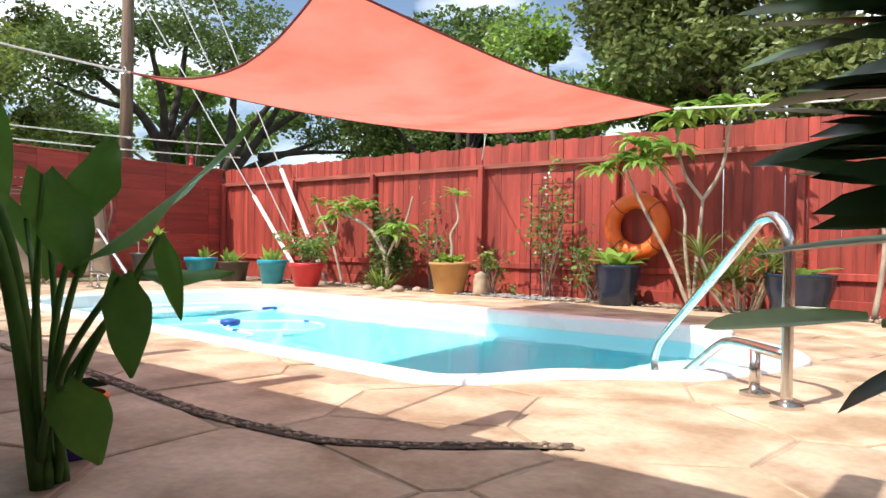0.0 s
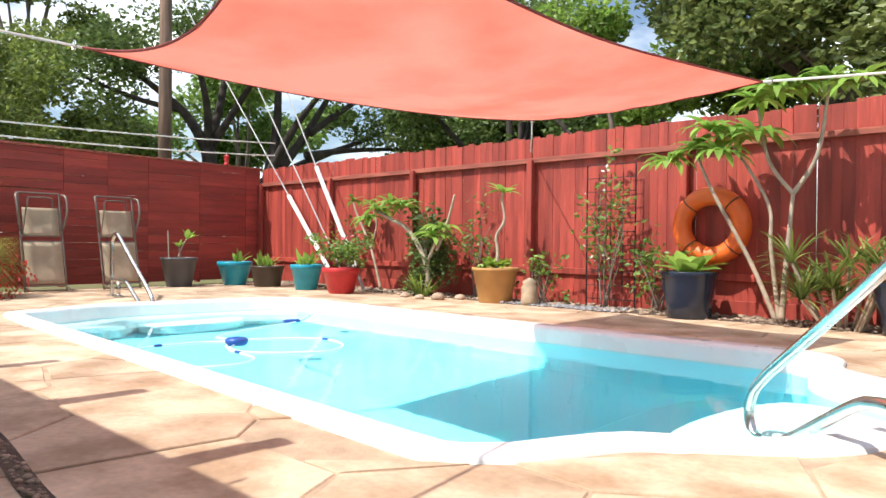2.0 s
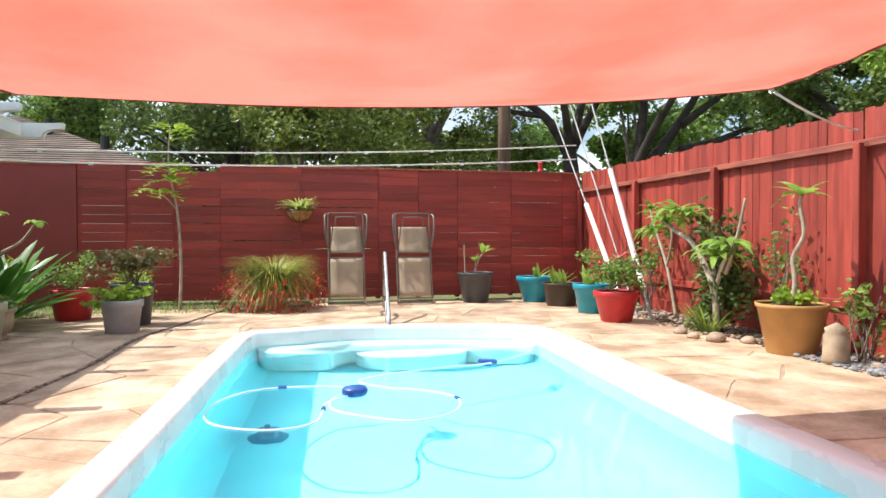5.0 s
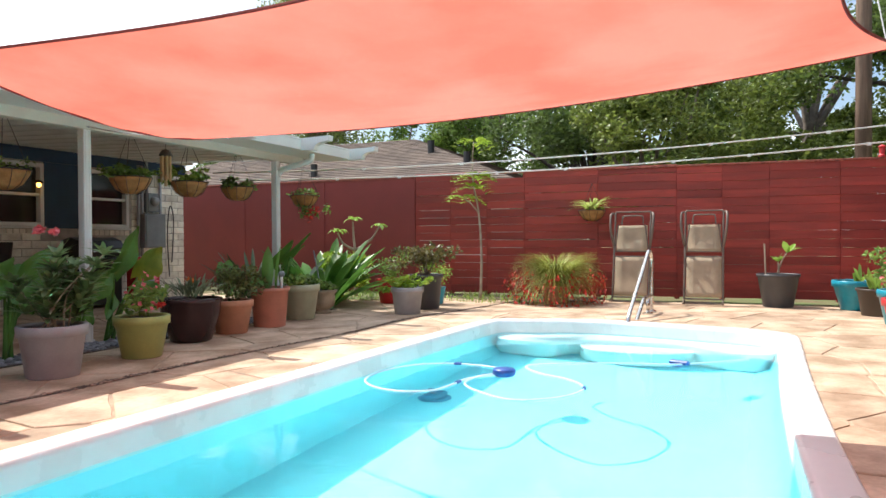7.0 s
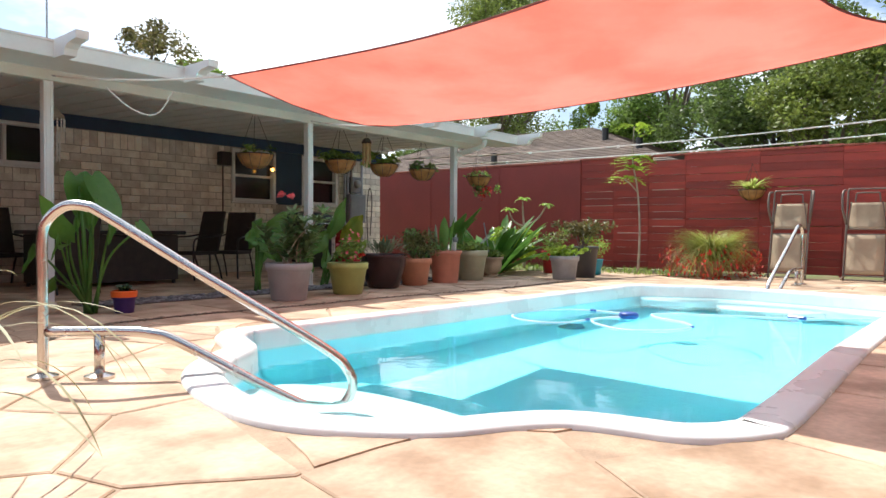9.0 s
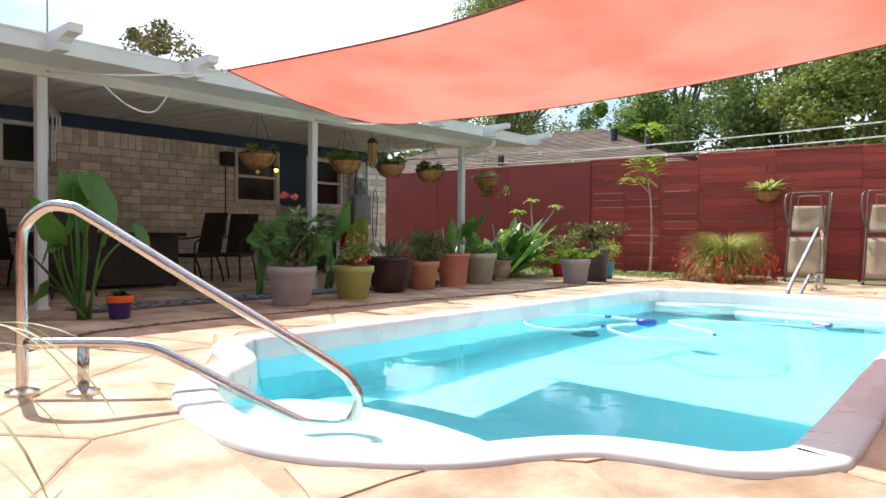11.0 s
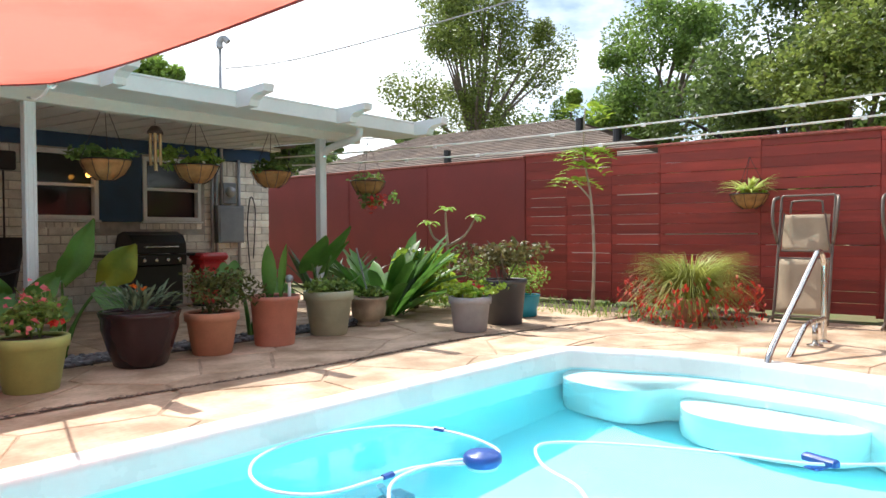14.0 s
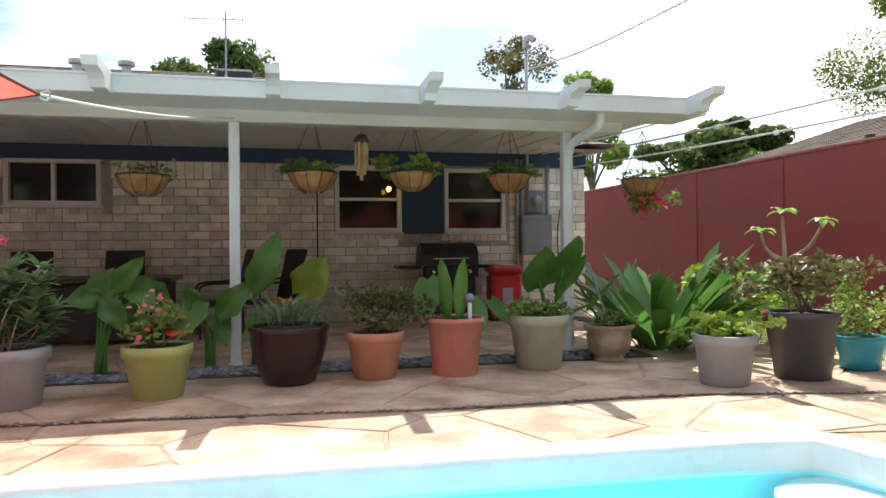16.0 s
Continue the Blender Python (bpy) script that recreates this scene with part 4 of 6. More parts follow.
p = potted("oxblood glazed planter with feathery silver foliage", (-6.640, 0.95, 0), 0.53, 0.36, 0.21, P_DRED, "bowl")
st = ([], [])
for k in range(130):
    a, r = rnd.uniform(0, 6.28), rnd.uniform(0, 0.3)
    blade(st, (r * math.cos(a), r * math.sin(a), 0.53 + rnd.uniform(0, 0.14)), (math.cos(a) * rnd.uniform(0.3, 1), math.sin(a) * rnd.uniform(0.3, 1), rnd.uniform(0.3, 1.2)), rnd.uniform(0.12, 0.26), 0.03, 0.9, 3)
part("foliage", st, L_SILVER, p, "", True)
bush(p, (0.05, 0.0, 0.78), (0.1, 0.1, 0.05), 14, 0.05, L_ORANGE, 9, "flower", 2, 1.1)

p = potted("terracotta pot with a feathery bronze-green shrub", (-7.440, 0.9, 0), 0.44, 0.27, 0.19, P_TERRA)
tips = [(rnd.uniform(-0.35, 0.35), rnd.uniform(-0.3, 0.3), rnd.uniform(0.7, 0.95)) for _ in range(8)]
stems(tips, 0.41, 0.008, p, L_BRONZE, 0.06, rnd, 0.08)
bush(p, (-0.12, 0, 0.72), (0.40, 0.3, 0.22), 900, 0.035, leaf_mat("feathery leaf", (0.13, 0.15, 0.04), (0.10, 0.11, 0.03)), 12, clumps=16)

p = potted("salmon clay pot with a globe on a white stake", (-8.220, 0.92, 0), 0.555, 0.285, 0.215, P_PINK, "bucket")
part("stake", tube([(-0.12, 0.12, 0.5), (-0.12, 0.12, 0.70)], 0.02, 8), WHITE_PLASTIC, p)
part("globe", lathe([(0.0, -0.05), (0.035, -0.035), (0.05, 0.0), (0.035, 0.035), (0.0, 0.05)], 14), GREY_BOX, p, "grey solar globe", True, pose(-0.12, 0.12, 0.74))
st = ([], [])
for a in (0.4, 1.9):
    blade(st, (0.1 * math.cos(a), 0.1 * math.sin(a), 0.53), (0.12 * math.cos(a), 0.1, 1), 0.62, 0.17, 0.1, 6, 0.15)
part("foliage", st, L_EAR, p, "", True)

p = potted("sage green tub of low clover-like leaves", (-9.130, 0.8, 0), 0.54, 0.3, 0.215, P_SAGE)
bush(p, (0, 0, 0.60), (0.27, 0.27, 0.09), 420, 0.055, L_MID, 15, clumps=14, long=1.1, flat=0.3)

p = potted("fluted stone-cast bowl with broad paddle leaves", (-10.000, 0.62, 0), 0.39, 0.265, 0.16, P_FLUTE, "flute")
bush(p, (0, 0, 0.46), (0.22, 0.22, 0.06), 200, 0.05, L_MID, 16, clumps=9)
part("stake", tube([(0.0, 0, 0.38), (0.24, 0.02, 1.05)], 0.012, 8), GREY_BOX, p, "grey metal stake")

p = potted("pale grey tub overflowing with lime sweet potato leaves", (-10.420, 2.03, 0), 0.44, 0.265, 0.2, P_GREY)
bush(p, (0, 0, 0.52), (0.27, 0.27, 0.10), 420, 0.07, L_LIME, 17, clumps=14, long=1.1, flat=0.35)
p = potted("charcoal pot with a bronze-leaved bushy shrub", (-11.280, 1.97, 0), 0.61, 0.31, 0.235, P_DARK, "bucket")
tips = [(rnd.uniform(-0.35, 0.35), rnd.uniform(-0.3, 0.3), rnd.uniform(0.9, 1.15)) for _ in range(9)]
stems(tips, 0.6, 0.012, p, BARK, 0.06, rnd, 0.1)
bush(p, (0, 0, 0.92), (0.42, 0.4, 0.20), 850, 0.05, L_BRONZE, 18, clumps=16)
p = potted("turquoise bowl with feathery bright fern", (-12.12, 1.76, 0), 0.33, 0.22, 0.15, P_BLUE, "bowl")
bush(p, (0, 0, 0.62), (0.28, 0.28, 0.30), 900, 0.03, L_BRIGHT, 19, clumps=18)
p = potted("red resin pot with a feathery fern", (-12.1, 0.9, 0), 0.48, 0.33, 0.24, P_RED)
bush(p, (0, 0, 0.75), (0.34, 0.32, 0.26), 800, 0.035, L_MID, 20, clumps=14)

# north and west side
p = potted("charcoal pot with a staked young succulent", (-13.72, 7.72, 0), 0.585, 0.355, 0.24, P_DARK, "bucket")
part("stake", tube([(-0.02, -0.2, 0.55), (-0.03, -0.22, 1.12)], 0.014, 6), PALE_BARK, p)
st = ([], [])
stems([(0, 0, 0.8), (0.05, 0.15, 0.98)], 0.6, 0.02, p, PALE_BARK, 0.03, rnd)
rosette(st, (0.05, 0.15, 0.96), (0, 0.3, 1), 7, 0.26, 0.10, rnd, 0.2, 0.7)
rosette(st, (0, 0, 0.8), (0, -0.3, 1), 5, 0.2, 0.09, rnd, 0.2, 0.7)
part("foliage", st, L_PLUMERIA, p, "", True)
for at, lab, m, h, rt, rb, sd in (((-13.6, 8.9, 0), "turquoise bowl with a young broad-leaved cutting", P_BLUE, 0.495, 0.355, 0.22, 1), ((-12.7, 9.12, 0), "dark brown resin bowl with low seedlings", P_BROWN, 0.425, 0.345, 0.26, 2),
                                  ((-11.44, 9.18, 0), "turquoise bowl with a leafy green cutting", P_BLUE, 0.49, 0.3, 0.2, 3), ((-12, 9.62, 0), "lime green pot of seedlings", P_LIME, 0.42, 0.25, 0.18, 4)):
    p = potted(lab, at, h, rt, rb, m, "tub" if sd != 2 else "bucket")
    st = ([], [])
    for k in range(4 + sd):
        rosette(st, (rnd.uniform(-0.15, 0.15), rnd.uniform(-0.15, 0.15), h - 0.02), (rnd.uniform(-0.3, 0.3), rnd.uniform(-0.3, 0.3), 1), 3, rnd.uniform(0.18, 0.42), 0.07, rnd, 0.25, 1.0)
    part("foliage", st, L_PLUMERIA, p, "", True)
p = potted("red resin tub with a bushy bougainvillea", (-10.24, 9.08, 0), 0.46, 0.335, 0.22, P_RED)
tips = [(rnd.uniform(-0.35, 0.35), rnd.uniform(-0.3, 0.3), rnd.uniform(0.8, 1.1)) for _ in range(8)]
stems(tips, 0.5, 0.01, p, BARK, 0.06, rnd, 0.08)
bush(p, (0, 0, 0.78), (0.42, 0.38, 0.24), 900, 0.05, L_MID, 21, clumps=16)
bush(p, (0.1, -0.1, 0.85), (0.36, 0.3, 0.2), 30, 0.05, L_PINK, 22, "flower", 8)
p = potted("mustard clay pot with a bare-stemmed frangipani", (-7.18, 9.72, 0), 0.55, 0.37, 0.25, P_TAN, "bucket")
pts = smooth_line([(0.02, 0, 0.5), (0.05, 0, 0.8), (0.02, 0, 1.05), (0.16, 0.02, 1.3), (0.12, 0, 1.62), (0.15, 0, 1.72)], 5)
part("stem", tube(pts, [0.03 - 0.012 * k / (len(pts) - 1) for k in range(len(pts))], 8), PALE_BARK, p, "", True)
st = ([], [])
rosette(st, pts[-1], (0, 0, 1), 10, 0.33, 0.095, rnd, 0.9, 0.3)
part("foliage", st, L_PLUMERIA, p, "", True)
bush(p, (0, 0, 0.62), (0.26, 0.24, 0.07), 160, 0.08, L_LIME, 23, "ground_leaves", 9, 1.2, 0.4)
for at, lab, h, rt, rb, sd in (((-4.04, 9.76, 0), "glossy navy pot of broad bright leaves by the fence", 0.60, 0.35, 0.25, 1), ((-1.565, 9.7, 0), "glossy navy pot with low trailing leaves", 0.56, 0.42, 0.30, 2)):
    p = potted(lab, at, h, rt, rb, P_NAVY, "bowl")
    st = ([], [])
    for k in range(15 if sd == 1 else 8):
        a = 2.4 * k
        blade(st, (0.1 * math.cos(a), 0.1 * math.sin(a), h - 0.03), (math.cos(a), math.sin(a), rnd.uniform(0.3, 1.6) if sd == 1 else 0.5), rnd.uniform(0.3, 0.48), 0.2, 0.5, 5, 0.12)
    part("foliage", st, L_PLUMERIA, p, "", True)
p = potted("small purple pot with an orange rim on the patio", (-2.42, 1.2, 0), 0.19, 0.115, 0.085, P_PURPLE)
part("painted_rim", lathe([(0.114, 0.165), (0.13, 0.17), (0.134, 0.228), (0.12, 0.236)], 32), ORANGE, p, "orange painted rim")
bush(p, (0, 0, 0.26), (0.06, 0.06, 0.04), 26, 0.06, L_DARK, 29)

# elephant ears rooted at the patio's edge
ears = [((-2.15, 1.02, 0), "tall elephant ear with broad green leaves by the post", [((-0.22, -0.3, 1.36), 0.95), ((-0.08, -0.42, 1.34), 0.95), ((-0.5, 0.1, 0.9), 0.5)], 0.56),
        ((-8.387, 0.237, 0), "low elephant ear between the pots", [((0.3, 0.0, 0.8), 0.9), ((-0.2, 0.1, 0.62), 0.7), ((-0.45, 0.0, 0.6), 0.7)], 0.45),
        ((-9.486, 0.203, 0), "elephant ear with upright pale leaves by the post", [((-0.12, 0.1, 0.95), 1.15), ((0.12, 0.0, 0.85), 1.1), ((-0.45, 0.25, 0.62), 0.9), ((-0.25, -0.1, 0.8), 1.0)], 0.46)]
for at, lab, stalks, ln in ears:
    e = thing("elephant_ear", lab, "plant", at, 0, "elephant ears")
    ear_plant(e, stalks, ln, rnd, tilt=-0.9 if "upright" in lab or "yellowing" in lab else None)
    if "tall" in lab:
        # young leaves fanning over the patio on long stalks
        for knee, a, b, w, side in (((-0.02, 0.02, 0.6), (0.03, 0.1, 0.93), (0.02, 0.17, 1.2), 0.2, (0.75, 0.66, 0.0)), ((0.16, -0.04, 0.53), (0.2, 0.0, 0.76), (0.62, 0.37, 1.15), 0.26, (-0.55, 0.6, 0.35)),
                                    ((0.24, -0.08, 0.4), (0.53, -0.04, 0.72), (0.61, -0.04, 0.44), 0.15, (0.7, 0.7, 0.1)), ((0.16, -0.04, 0.35), (0.3, 0.15, 0.72), (0.46, 0.39, 0.7), 0.12, (-0.6, 0.5, 0.45)),
                                    ((0.2, 0.0, 0.4), (0.38, 0.16, 0.84), (0.44, 0.21, 0.57), 0.085, (0.6, 0.7, 0.2)), ((0.15, -0.08, 0.25), (0.31, -0.1, 0.38), (0.46, -0.05, 0.17), 0.2, (0.6, 0.6, 0.35)),
                                    ((0.06, -0.08, 0.5), (0.1, -0.08, 1.03), (0.2, 0.0, 0.7), 0.22, (0.6, 0.8, 0.0)), ((-0.1, 0.05, 0.5), (-0.2, 0.05, 0.98), (-0.14, 0.15, 0.72), 0.16, (0.7, 0.5, 0.1))):
            pts = smooth_line([(rnd.uniform(-0.05, 0.05), rnd.uniform(-0.05, 0.05), 0), knee, a], 6)
            part("stalk", tube(pts, [0.019 - 0.011 * k / (len(pts) - 1) for k in range(len(pts))], 8), L_EAR, e, "", True)
            part("leaf", ear_leaf(a, b, w, side), L_EAR, e, "", True)
    if "yellowing" in lab:
        st = ([], [])
        pts = smooth_line([(0, 0, 0), (-0.12, 0.08, 0.45), (-0.25, 0.15, 0.92)], 6)
        part("stalk", tube(pts, 0.012, 8), L_EAR, e, "", True)
        ear_blade(st, (-0.25, 0.15, 0.92), Vector((-0.6, 0.8, 0)), 0.46, rnd, -0.35)
        part("leaf", st, L_YELLOW, e, "yellow-green leaf", True)

# ears whose blades spread towards the pool: stalk end, tip, breadth, yellowing
for at, lab, leaves in (
        ((-4.847, 0.189, 0), "elephant ear with drooping heart-shaped leaves",
         [((-0.14, 0.02, 0.98), (0.11, 0.02, 0.63), 0.37, 0), ((-0.3, 0.02, 0.93), (-0.52, 0.02, 0.67), 0.31, 0), ((-0.15, 0.02, 0.85), (-0.43, 0.02, 1.16), 0.24, 0), ((-0.06, 0.02, 0.74), (-0.25, 0.02, 0.46), 0.27, 0), ((0.01, 0.02, 0.79), (0.26, 0.02, 0.75), 0.27, 0)]),
        ((-5.136, -0.192, 0), "leafy elephant ear beside the rose tub",
         [((-0.11, 0.02, 0.88), (-0.33, 0.02, 0.56), 0.32, 0), ((-0.03, 0.02, 0.7), (0.12, 0.02, 0.39), 0.27, 0), ((-0.21, 0.02, 0.69), (-0.4, 0.02, 0.37), 0.26, 0)]),
        ((-5.854, -0.025, 0), "young elephant ear beside the post",
         [((-0.1, 0.02, 0.56), (-0.42, 0.02, 0.9), 0.29, 0), ((0.05, 0.02, 0.69), (0.29, 0.02, 0.38), 0.27, 0), ((-0.06, 0.02, 0.58), (-0.17, 0.02, 0.24), 0.24, 0), ((0.08, 0.02, 0.6), (0.2, 0.02, 0.87), 0.22, 0)]),
        ((-6.327, -0.039, 0), "upright elephant ear, one leaf yellowing",
         [((0.04, 0.02, 0.8), (-0.23, 0.02, 1.4), 0.34, 0), ((-0.45, 0.02, 0.76), (-0.71, 0.02, 1.14), 0.44, 1), ((-0.26, 0.02, 0.66), (-0.68, 0.02, 0.4), 0.29, 0), ((-0.09, 0.02, 0.58), (0.14, 0.02, 0.29), 0.21, 0)])):
    e = thing("elephant_ear", lab, "plant", at, 0, "elephant ears")
    for a, b, w, old_leaf in leaves:
        depth = rnd.uniform(-0.12, 0.2)
        a, b = Vector(a) + Vector((0, depth, 0)), Vector(b) + Vector((0, depth + rnd.uniform(0.05, 0.2), 0))
        pts = smooth_line([(rnd.uniform(-0.05, 0.05), rnd.uniform(-0.04, 0.04), 0), (a.x * 0.45, a.y * 0.5, a.z * 0.62), a], 6)
        part("stalk", tube(pts, [0.024 - 0.015 * k / (len(pts) - 1) for k in range(len(pts))], 8), L_EAR, e, "", True)
        part("leaf", ear_leaf(a, b, w, (b - a).cross(Vector((rnd.uniform(-0.3, 0.1), 1, 0.25))), 0.16, 0.07), L_YELLOW if old_leaf else L_EAR, e, "yellow-green leaf" if old_leaf else "", True)

# nearest plants at the start of the walk
s = thing("bird_of_paradise", "dark strap-leaved clump near the walk", "plant", (0.69, 1.85, 0), 0, "strap-leaved clumps")
st = ([], [])
for k in range(44):
    a = math.pi + 0.2 + rnd.uniform(-0.6, 0.6)
    z = 0.86 + 0.019 * k
    blade(st, (-0.05, 0, z), (math.cos(a), math.sin(a), rnd.uniform(-0.05, 0.2)), rnd.uniform(0.62, 0.82), rnd.uniform(0.10, 0.14), rnd.uniform(0.05, 0.2), 10, rnd.uniform(0.1, 0.22), "paddle", rnd.uniform(-0.75, 0.2))
for k in range(16):
    a = rnd.uniform(-1.2, 1.2)
    blade(st, (0, 0, 0.6 + 0.05 * k), (math.cos(a), math.sin(a), 0.4), 0.6, 0.12, 0.4, 6, 0.16)
part("foliage", st, L_DARK, s, "", True)
st = ([], [])
for yy, ln in ((0.1, 0.42), (0.3, 0.36)):
    blade(st, (-0.3, yy, 0.62), (-0.9, 0.1, -0.3), ln, 0.1, 0.5, 8, 0.2, "paddle", -0.5)
part("low_blades", st, L_DARK, s, "", True)
st = ([], [])
blade(st, (-0.6, 0.18, 0.66), (-1.0, -0.15, -0.1), 0.4, 0.085, 0.08, 12, 0.2, "paddle", -0.6)
part("low_leaf", st, L_PALE_STRAP, s, "pale green low leaf", True)
part("leaf_stalk", tube(smooth_line([(-0.05, 0.05, 0.3), (-0.3, 0.14, 0.62), (-0.57, 0.18, 0.65)], 6), 0.012, 8), L_PALE_STRAP, s, "", True)
for k in range(6):
    part("stem", tube([(0.05 * k - 0.1, 0.03 * k, 0), (-0.12 + 0.02 * k, 0.02, 1.5)], 0.03, 8), PALE_BARK, s)
g = thing("spider_grass", "pale arching grass blades beside the pool deck", "plant", (0.5, 5.9, 0), 0)
st = ([], [])
for k in range(30):
    a = rnd.uniform(0, 6.28)
    blade(st, (0.08 * math.cos(a), 0.08 * math.sin(a), rnd.uniform(0.25, 0.62)), (math.cos(a), math.sin(a), rnd.uniform(0.2, 1.0)), rnd.uniform(0.5, 0.8), 0.014, rnd.uniform(0.9, 2.2), 9, 0.1, "strap")
part("foliage", st, L_DRY, g, "", True)
part("stem", tube([(0, 0, 0), (0.02, 0.01, 0.3), (0, 0, 0.58)], [0.045, 0.035, 0.025], 8), BARK, g)

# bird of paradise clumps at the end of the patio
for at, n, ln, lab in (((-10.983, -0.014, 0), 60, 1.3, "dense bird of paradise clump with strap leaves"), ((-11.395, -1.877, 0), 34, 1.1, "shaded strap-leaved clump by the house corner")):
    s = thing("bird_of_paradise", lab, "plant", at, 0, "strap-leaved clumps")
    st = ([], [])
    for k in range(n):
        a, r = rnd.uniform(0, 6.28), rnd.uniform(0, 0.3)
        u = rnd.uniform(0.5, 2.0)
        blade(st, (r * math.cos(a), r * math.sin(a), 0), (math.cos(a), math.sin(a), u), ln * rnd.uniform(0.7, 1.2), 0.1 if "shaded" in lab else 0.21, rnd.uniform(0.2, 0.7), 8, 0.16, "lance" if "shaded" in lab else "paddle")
    # the corner clump's shade is put into its darker leaf colour
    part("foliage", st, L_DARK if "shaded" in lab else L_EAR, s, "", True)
b = thing("shrub", "bright leafy shrub in the sunny bed", "shrub", (-11.959, -0.295, 0))
stems([(rnd.uniform(-0.4, 0.4), rnd.uniform(-0.3, 0.3), rnd.uniform(0.6, 0.9)) for _ in range(6)], 0, 0.012, b, BARK, 0.05, rnd)
bush(b, (0, 0, 0.55), (0.55, 0.45, 0.4), 500, 0.12, L_LIME, 31, clumps=14)

# frangipani trees and climbers along the north fence
def frangipani(at, branches, tips, lab, group="frangipani trees", n=19, ln=0.56):
    t = thing("frangipani", lab, "small tree", at, 0, group)
    for pts, r in branches:
        q = smooth_line(pts, 5)
        part("limb", tube(q, [r * (1 - 0.45 * k / (len(q) - 1)) for k in range(len(q))], 8), PALE_BARK, t, "", True)
    for tip in tips:
        st = ([], [])
        rosette(st, tip, (rnd.uniform(-0.3, 0.3), rnd.uniform(-0.3, 0.3), 1), n, ln * 0.88, 0.105, rnd, 1.7, 0.3)
        part("crown", st, L_PLUMERIA, t, "", True)
    return t


frangipani((-3.013, 9.9, 0), [([(0.05, 0, 0), (0.1, 0, 0.8), (0.16, 0, 1.55)], 0.04), ([(0.16, 0, 1.55), (0.42, 0, 2.0), (0.55, -0.1, 2.75)], 0.032), ([(0.16, 0, 1.55), (-0.1, -0.05, 1.95), (-0.22, -0.1, 2.6)], 0.028),
                           ([(0, 0, 0), (-0.3, 0, 0.7), (-0.75, -0.1, 1.6), (-0.95, -0.1, 2.05)], 0.033), ([(0.03, 0, 0), (-0.08, 0, 0.9), (-0.12, 0, 1.45), (-0.5, -0.1, 2.15)], 0.03)],
            [(0.55, -0.1, 2.8), (0.25, -0.2, 2.75), (0.85, -0.2, 2.7), (-0.22, -0.1, 2.65), (-0.95, -0.1, 2.15), (-0.5, -0.1, 2.25), (-1.3, -0.15, 2.0), (-0.75, -0.2, 2.35), (0.05, -0.25, 2.7), (-0.6, -0.3, 2.05), (-0.15, -0.3, 2.2)], "frangipani with pale limbs and drooping leaf rosettes")
frangipani((-8.836, 9.8, 0), [([(0.1, 0, 0), (0.05, -0.02, 0.6), (-0.35, -0.05, 1.15), (-0.75, -0.1, 1.35), (-1.1, -0.1, 1.5)], 0.05), ([(0.05, 0, 0.5), (0.3, -0.05, 0.9), (0.55, -0.1, 1.1)], 0.035), ([(0.3, 0, 0.8), (0.55, 0, 1.3), (0.7, 0, 1.75)], 0.03)],
            [(-1.1, -0.1, 1.5), (-0.7, -0.15, 1.6), (-0.4, -0.1, 1.55), (-1.35, -0.1, 1.35), (0.55, -0.15, 1.15), (0.4, -0.2, 1.0)], "leaning frangipani over the planting bed", n=16)
frangipani((-10.291, 10.1, 0), [([(0, 0, 0), (-0.3, 0, 0.8), (-0.75, 0, 1.5), (-0.85, 0, 1.75)], 0.03), ([(-0.3, 0, 0.8), (-0.15, 0, 1.3), (-0.35, 0, 1.7)], 0.022)], [(-0.85, 0, 1.75), (-0.35, 0, 1.7)], "spindly frangipani by the guy wires", n=9, ln=0.3)
frangipani((-0.789, 10.05, 0), [([(0, 0, 0), (0.1, 0, 1.0), (-0.05, -0.05, 2.0)], 0.04), ([(0.1, 0, 1.0), (0.4, 0, 1.6), (0.5, -0.05, 2.1)], 0.035)], [(-0.05, -0.1, 2.1), (0.5, -0.1, 2.2), (0.2, -0.2, 2.0)], "frangipani near the fence's end", n=14)
frangipani((-13.208, -0.589, 0), [([(0, 0, 0), (0, 0, 0.6), (0.02, 0, 1.0)], 0.045), ([(0.02, 0, 1.0), (0.0, -0.05, 1.35), (0.02, -0.05, 1.62)], 0.03), ([(0.02, 0, 1.0), (-0.1, 0.3, 1.2), (-0.12, 0.52, 1.5)], 0.03), ([(0.02, 0, 1.0), (0.1, -0.25, 1.15), (0.1, -0.38, 1.38)], 0.03)],
            [(0.02, -0.05, 1.65), (-0.12, 0.52, 1.52), (0.1, -0.38, 1.4)], "young frangipani with forked pale stems", n=7, ln=0.3)
b = thing("shrub", "dense dark shrub at the fence foot", "shrub", (-8.832, 9.9, 0), 0, "shrubs along the fence")
stems([(rnd.uniform(-0.3, 0.3), rnd.uniform(-0.15, 0.15), rnd.uniform(0.9, 1.5)) for _ in range(8)], 0, 0.014, b, BARK, 0.05, rnd)
bush(b, (0, 0, 0.85), (0.42, 0.3, 0.75), 1500, 0.06, L_OAK, 41, clumps=24)
st = ([], [])
for k in range(40):
    a = rnd.uniform(0, 6.28)
    blade(st, (0.1 * math.cos(a), -0.15 + 0.1 * math.sin(a), 0), (math.cos(a), math.sin(a), rnd.uniform(0.6, 2)), rnd.uniform(0.35, 0.6), 0.04, 0.7, 5, 0.1, "strap")
part("strap_leaves", st, L_BRIGHT, b, "", True)
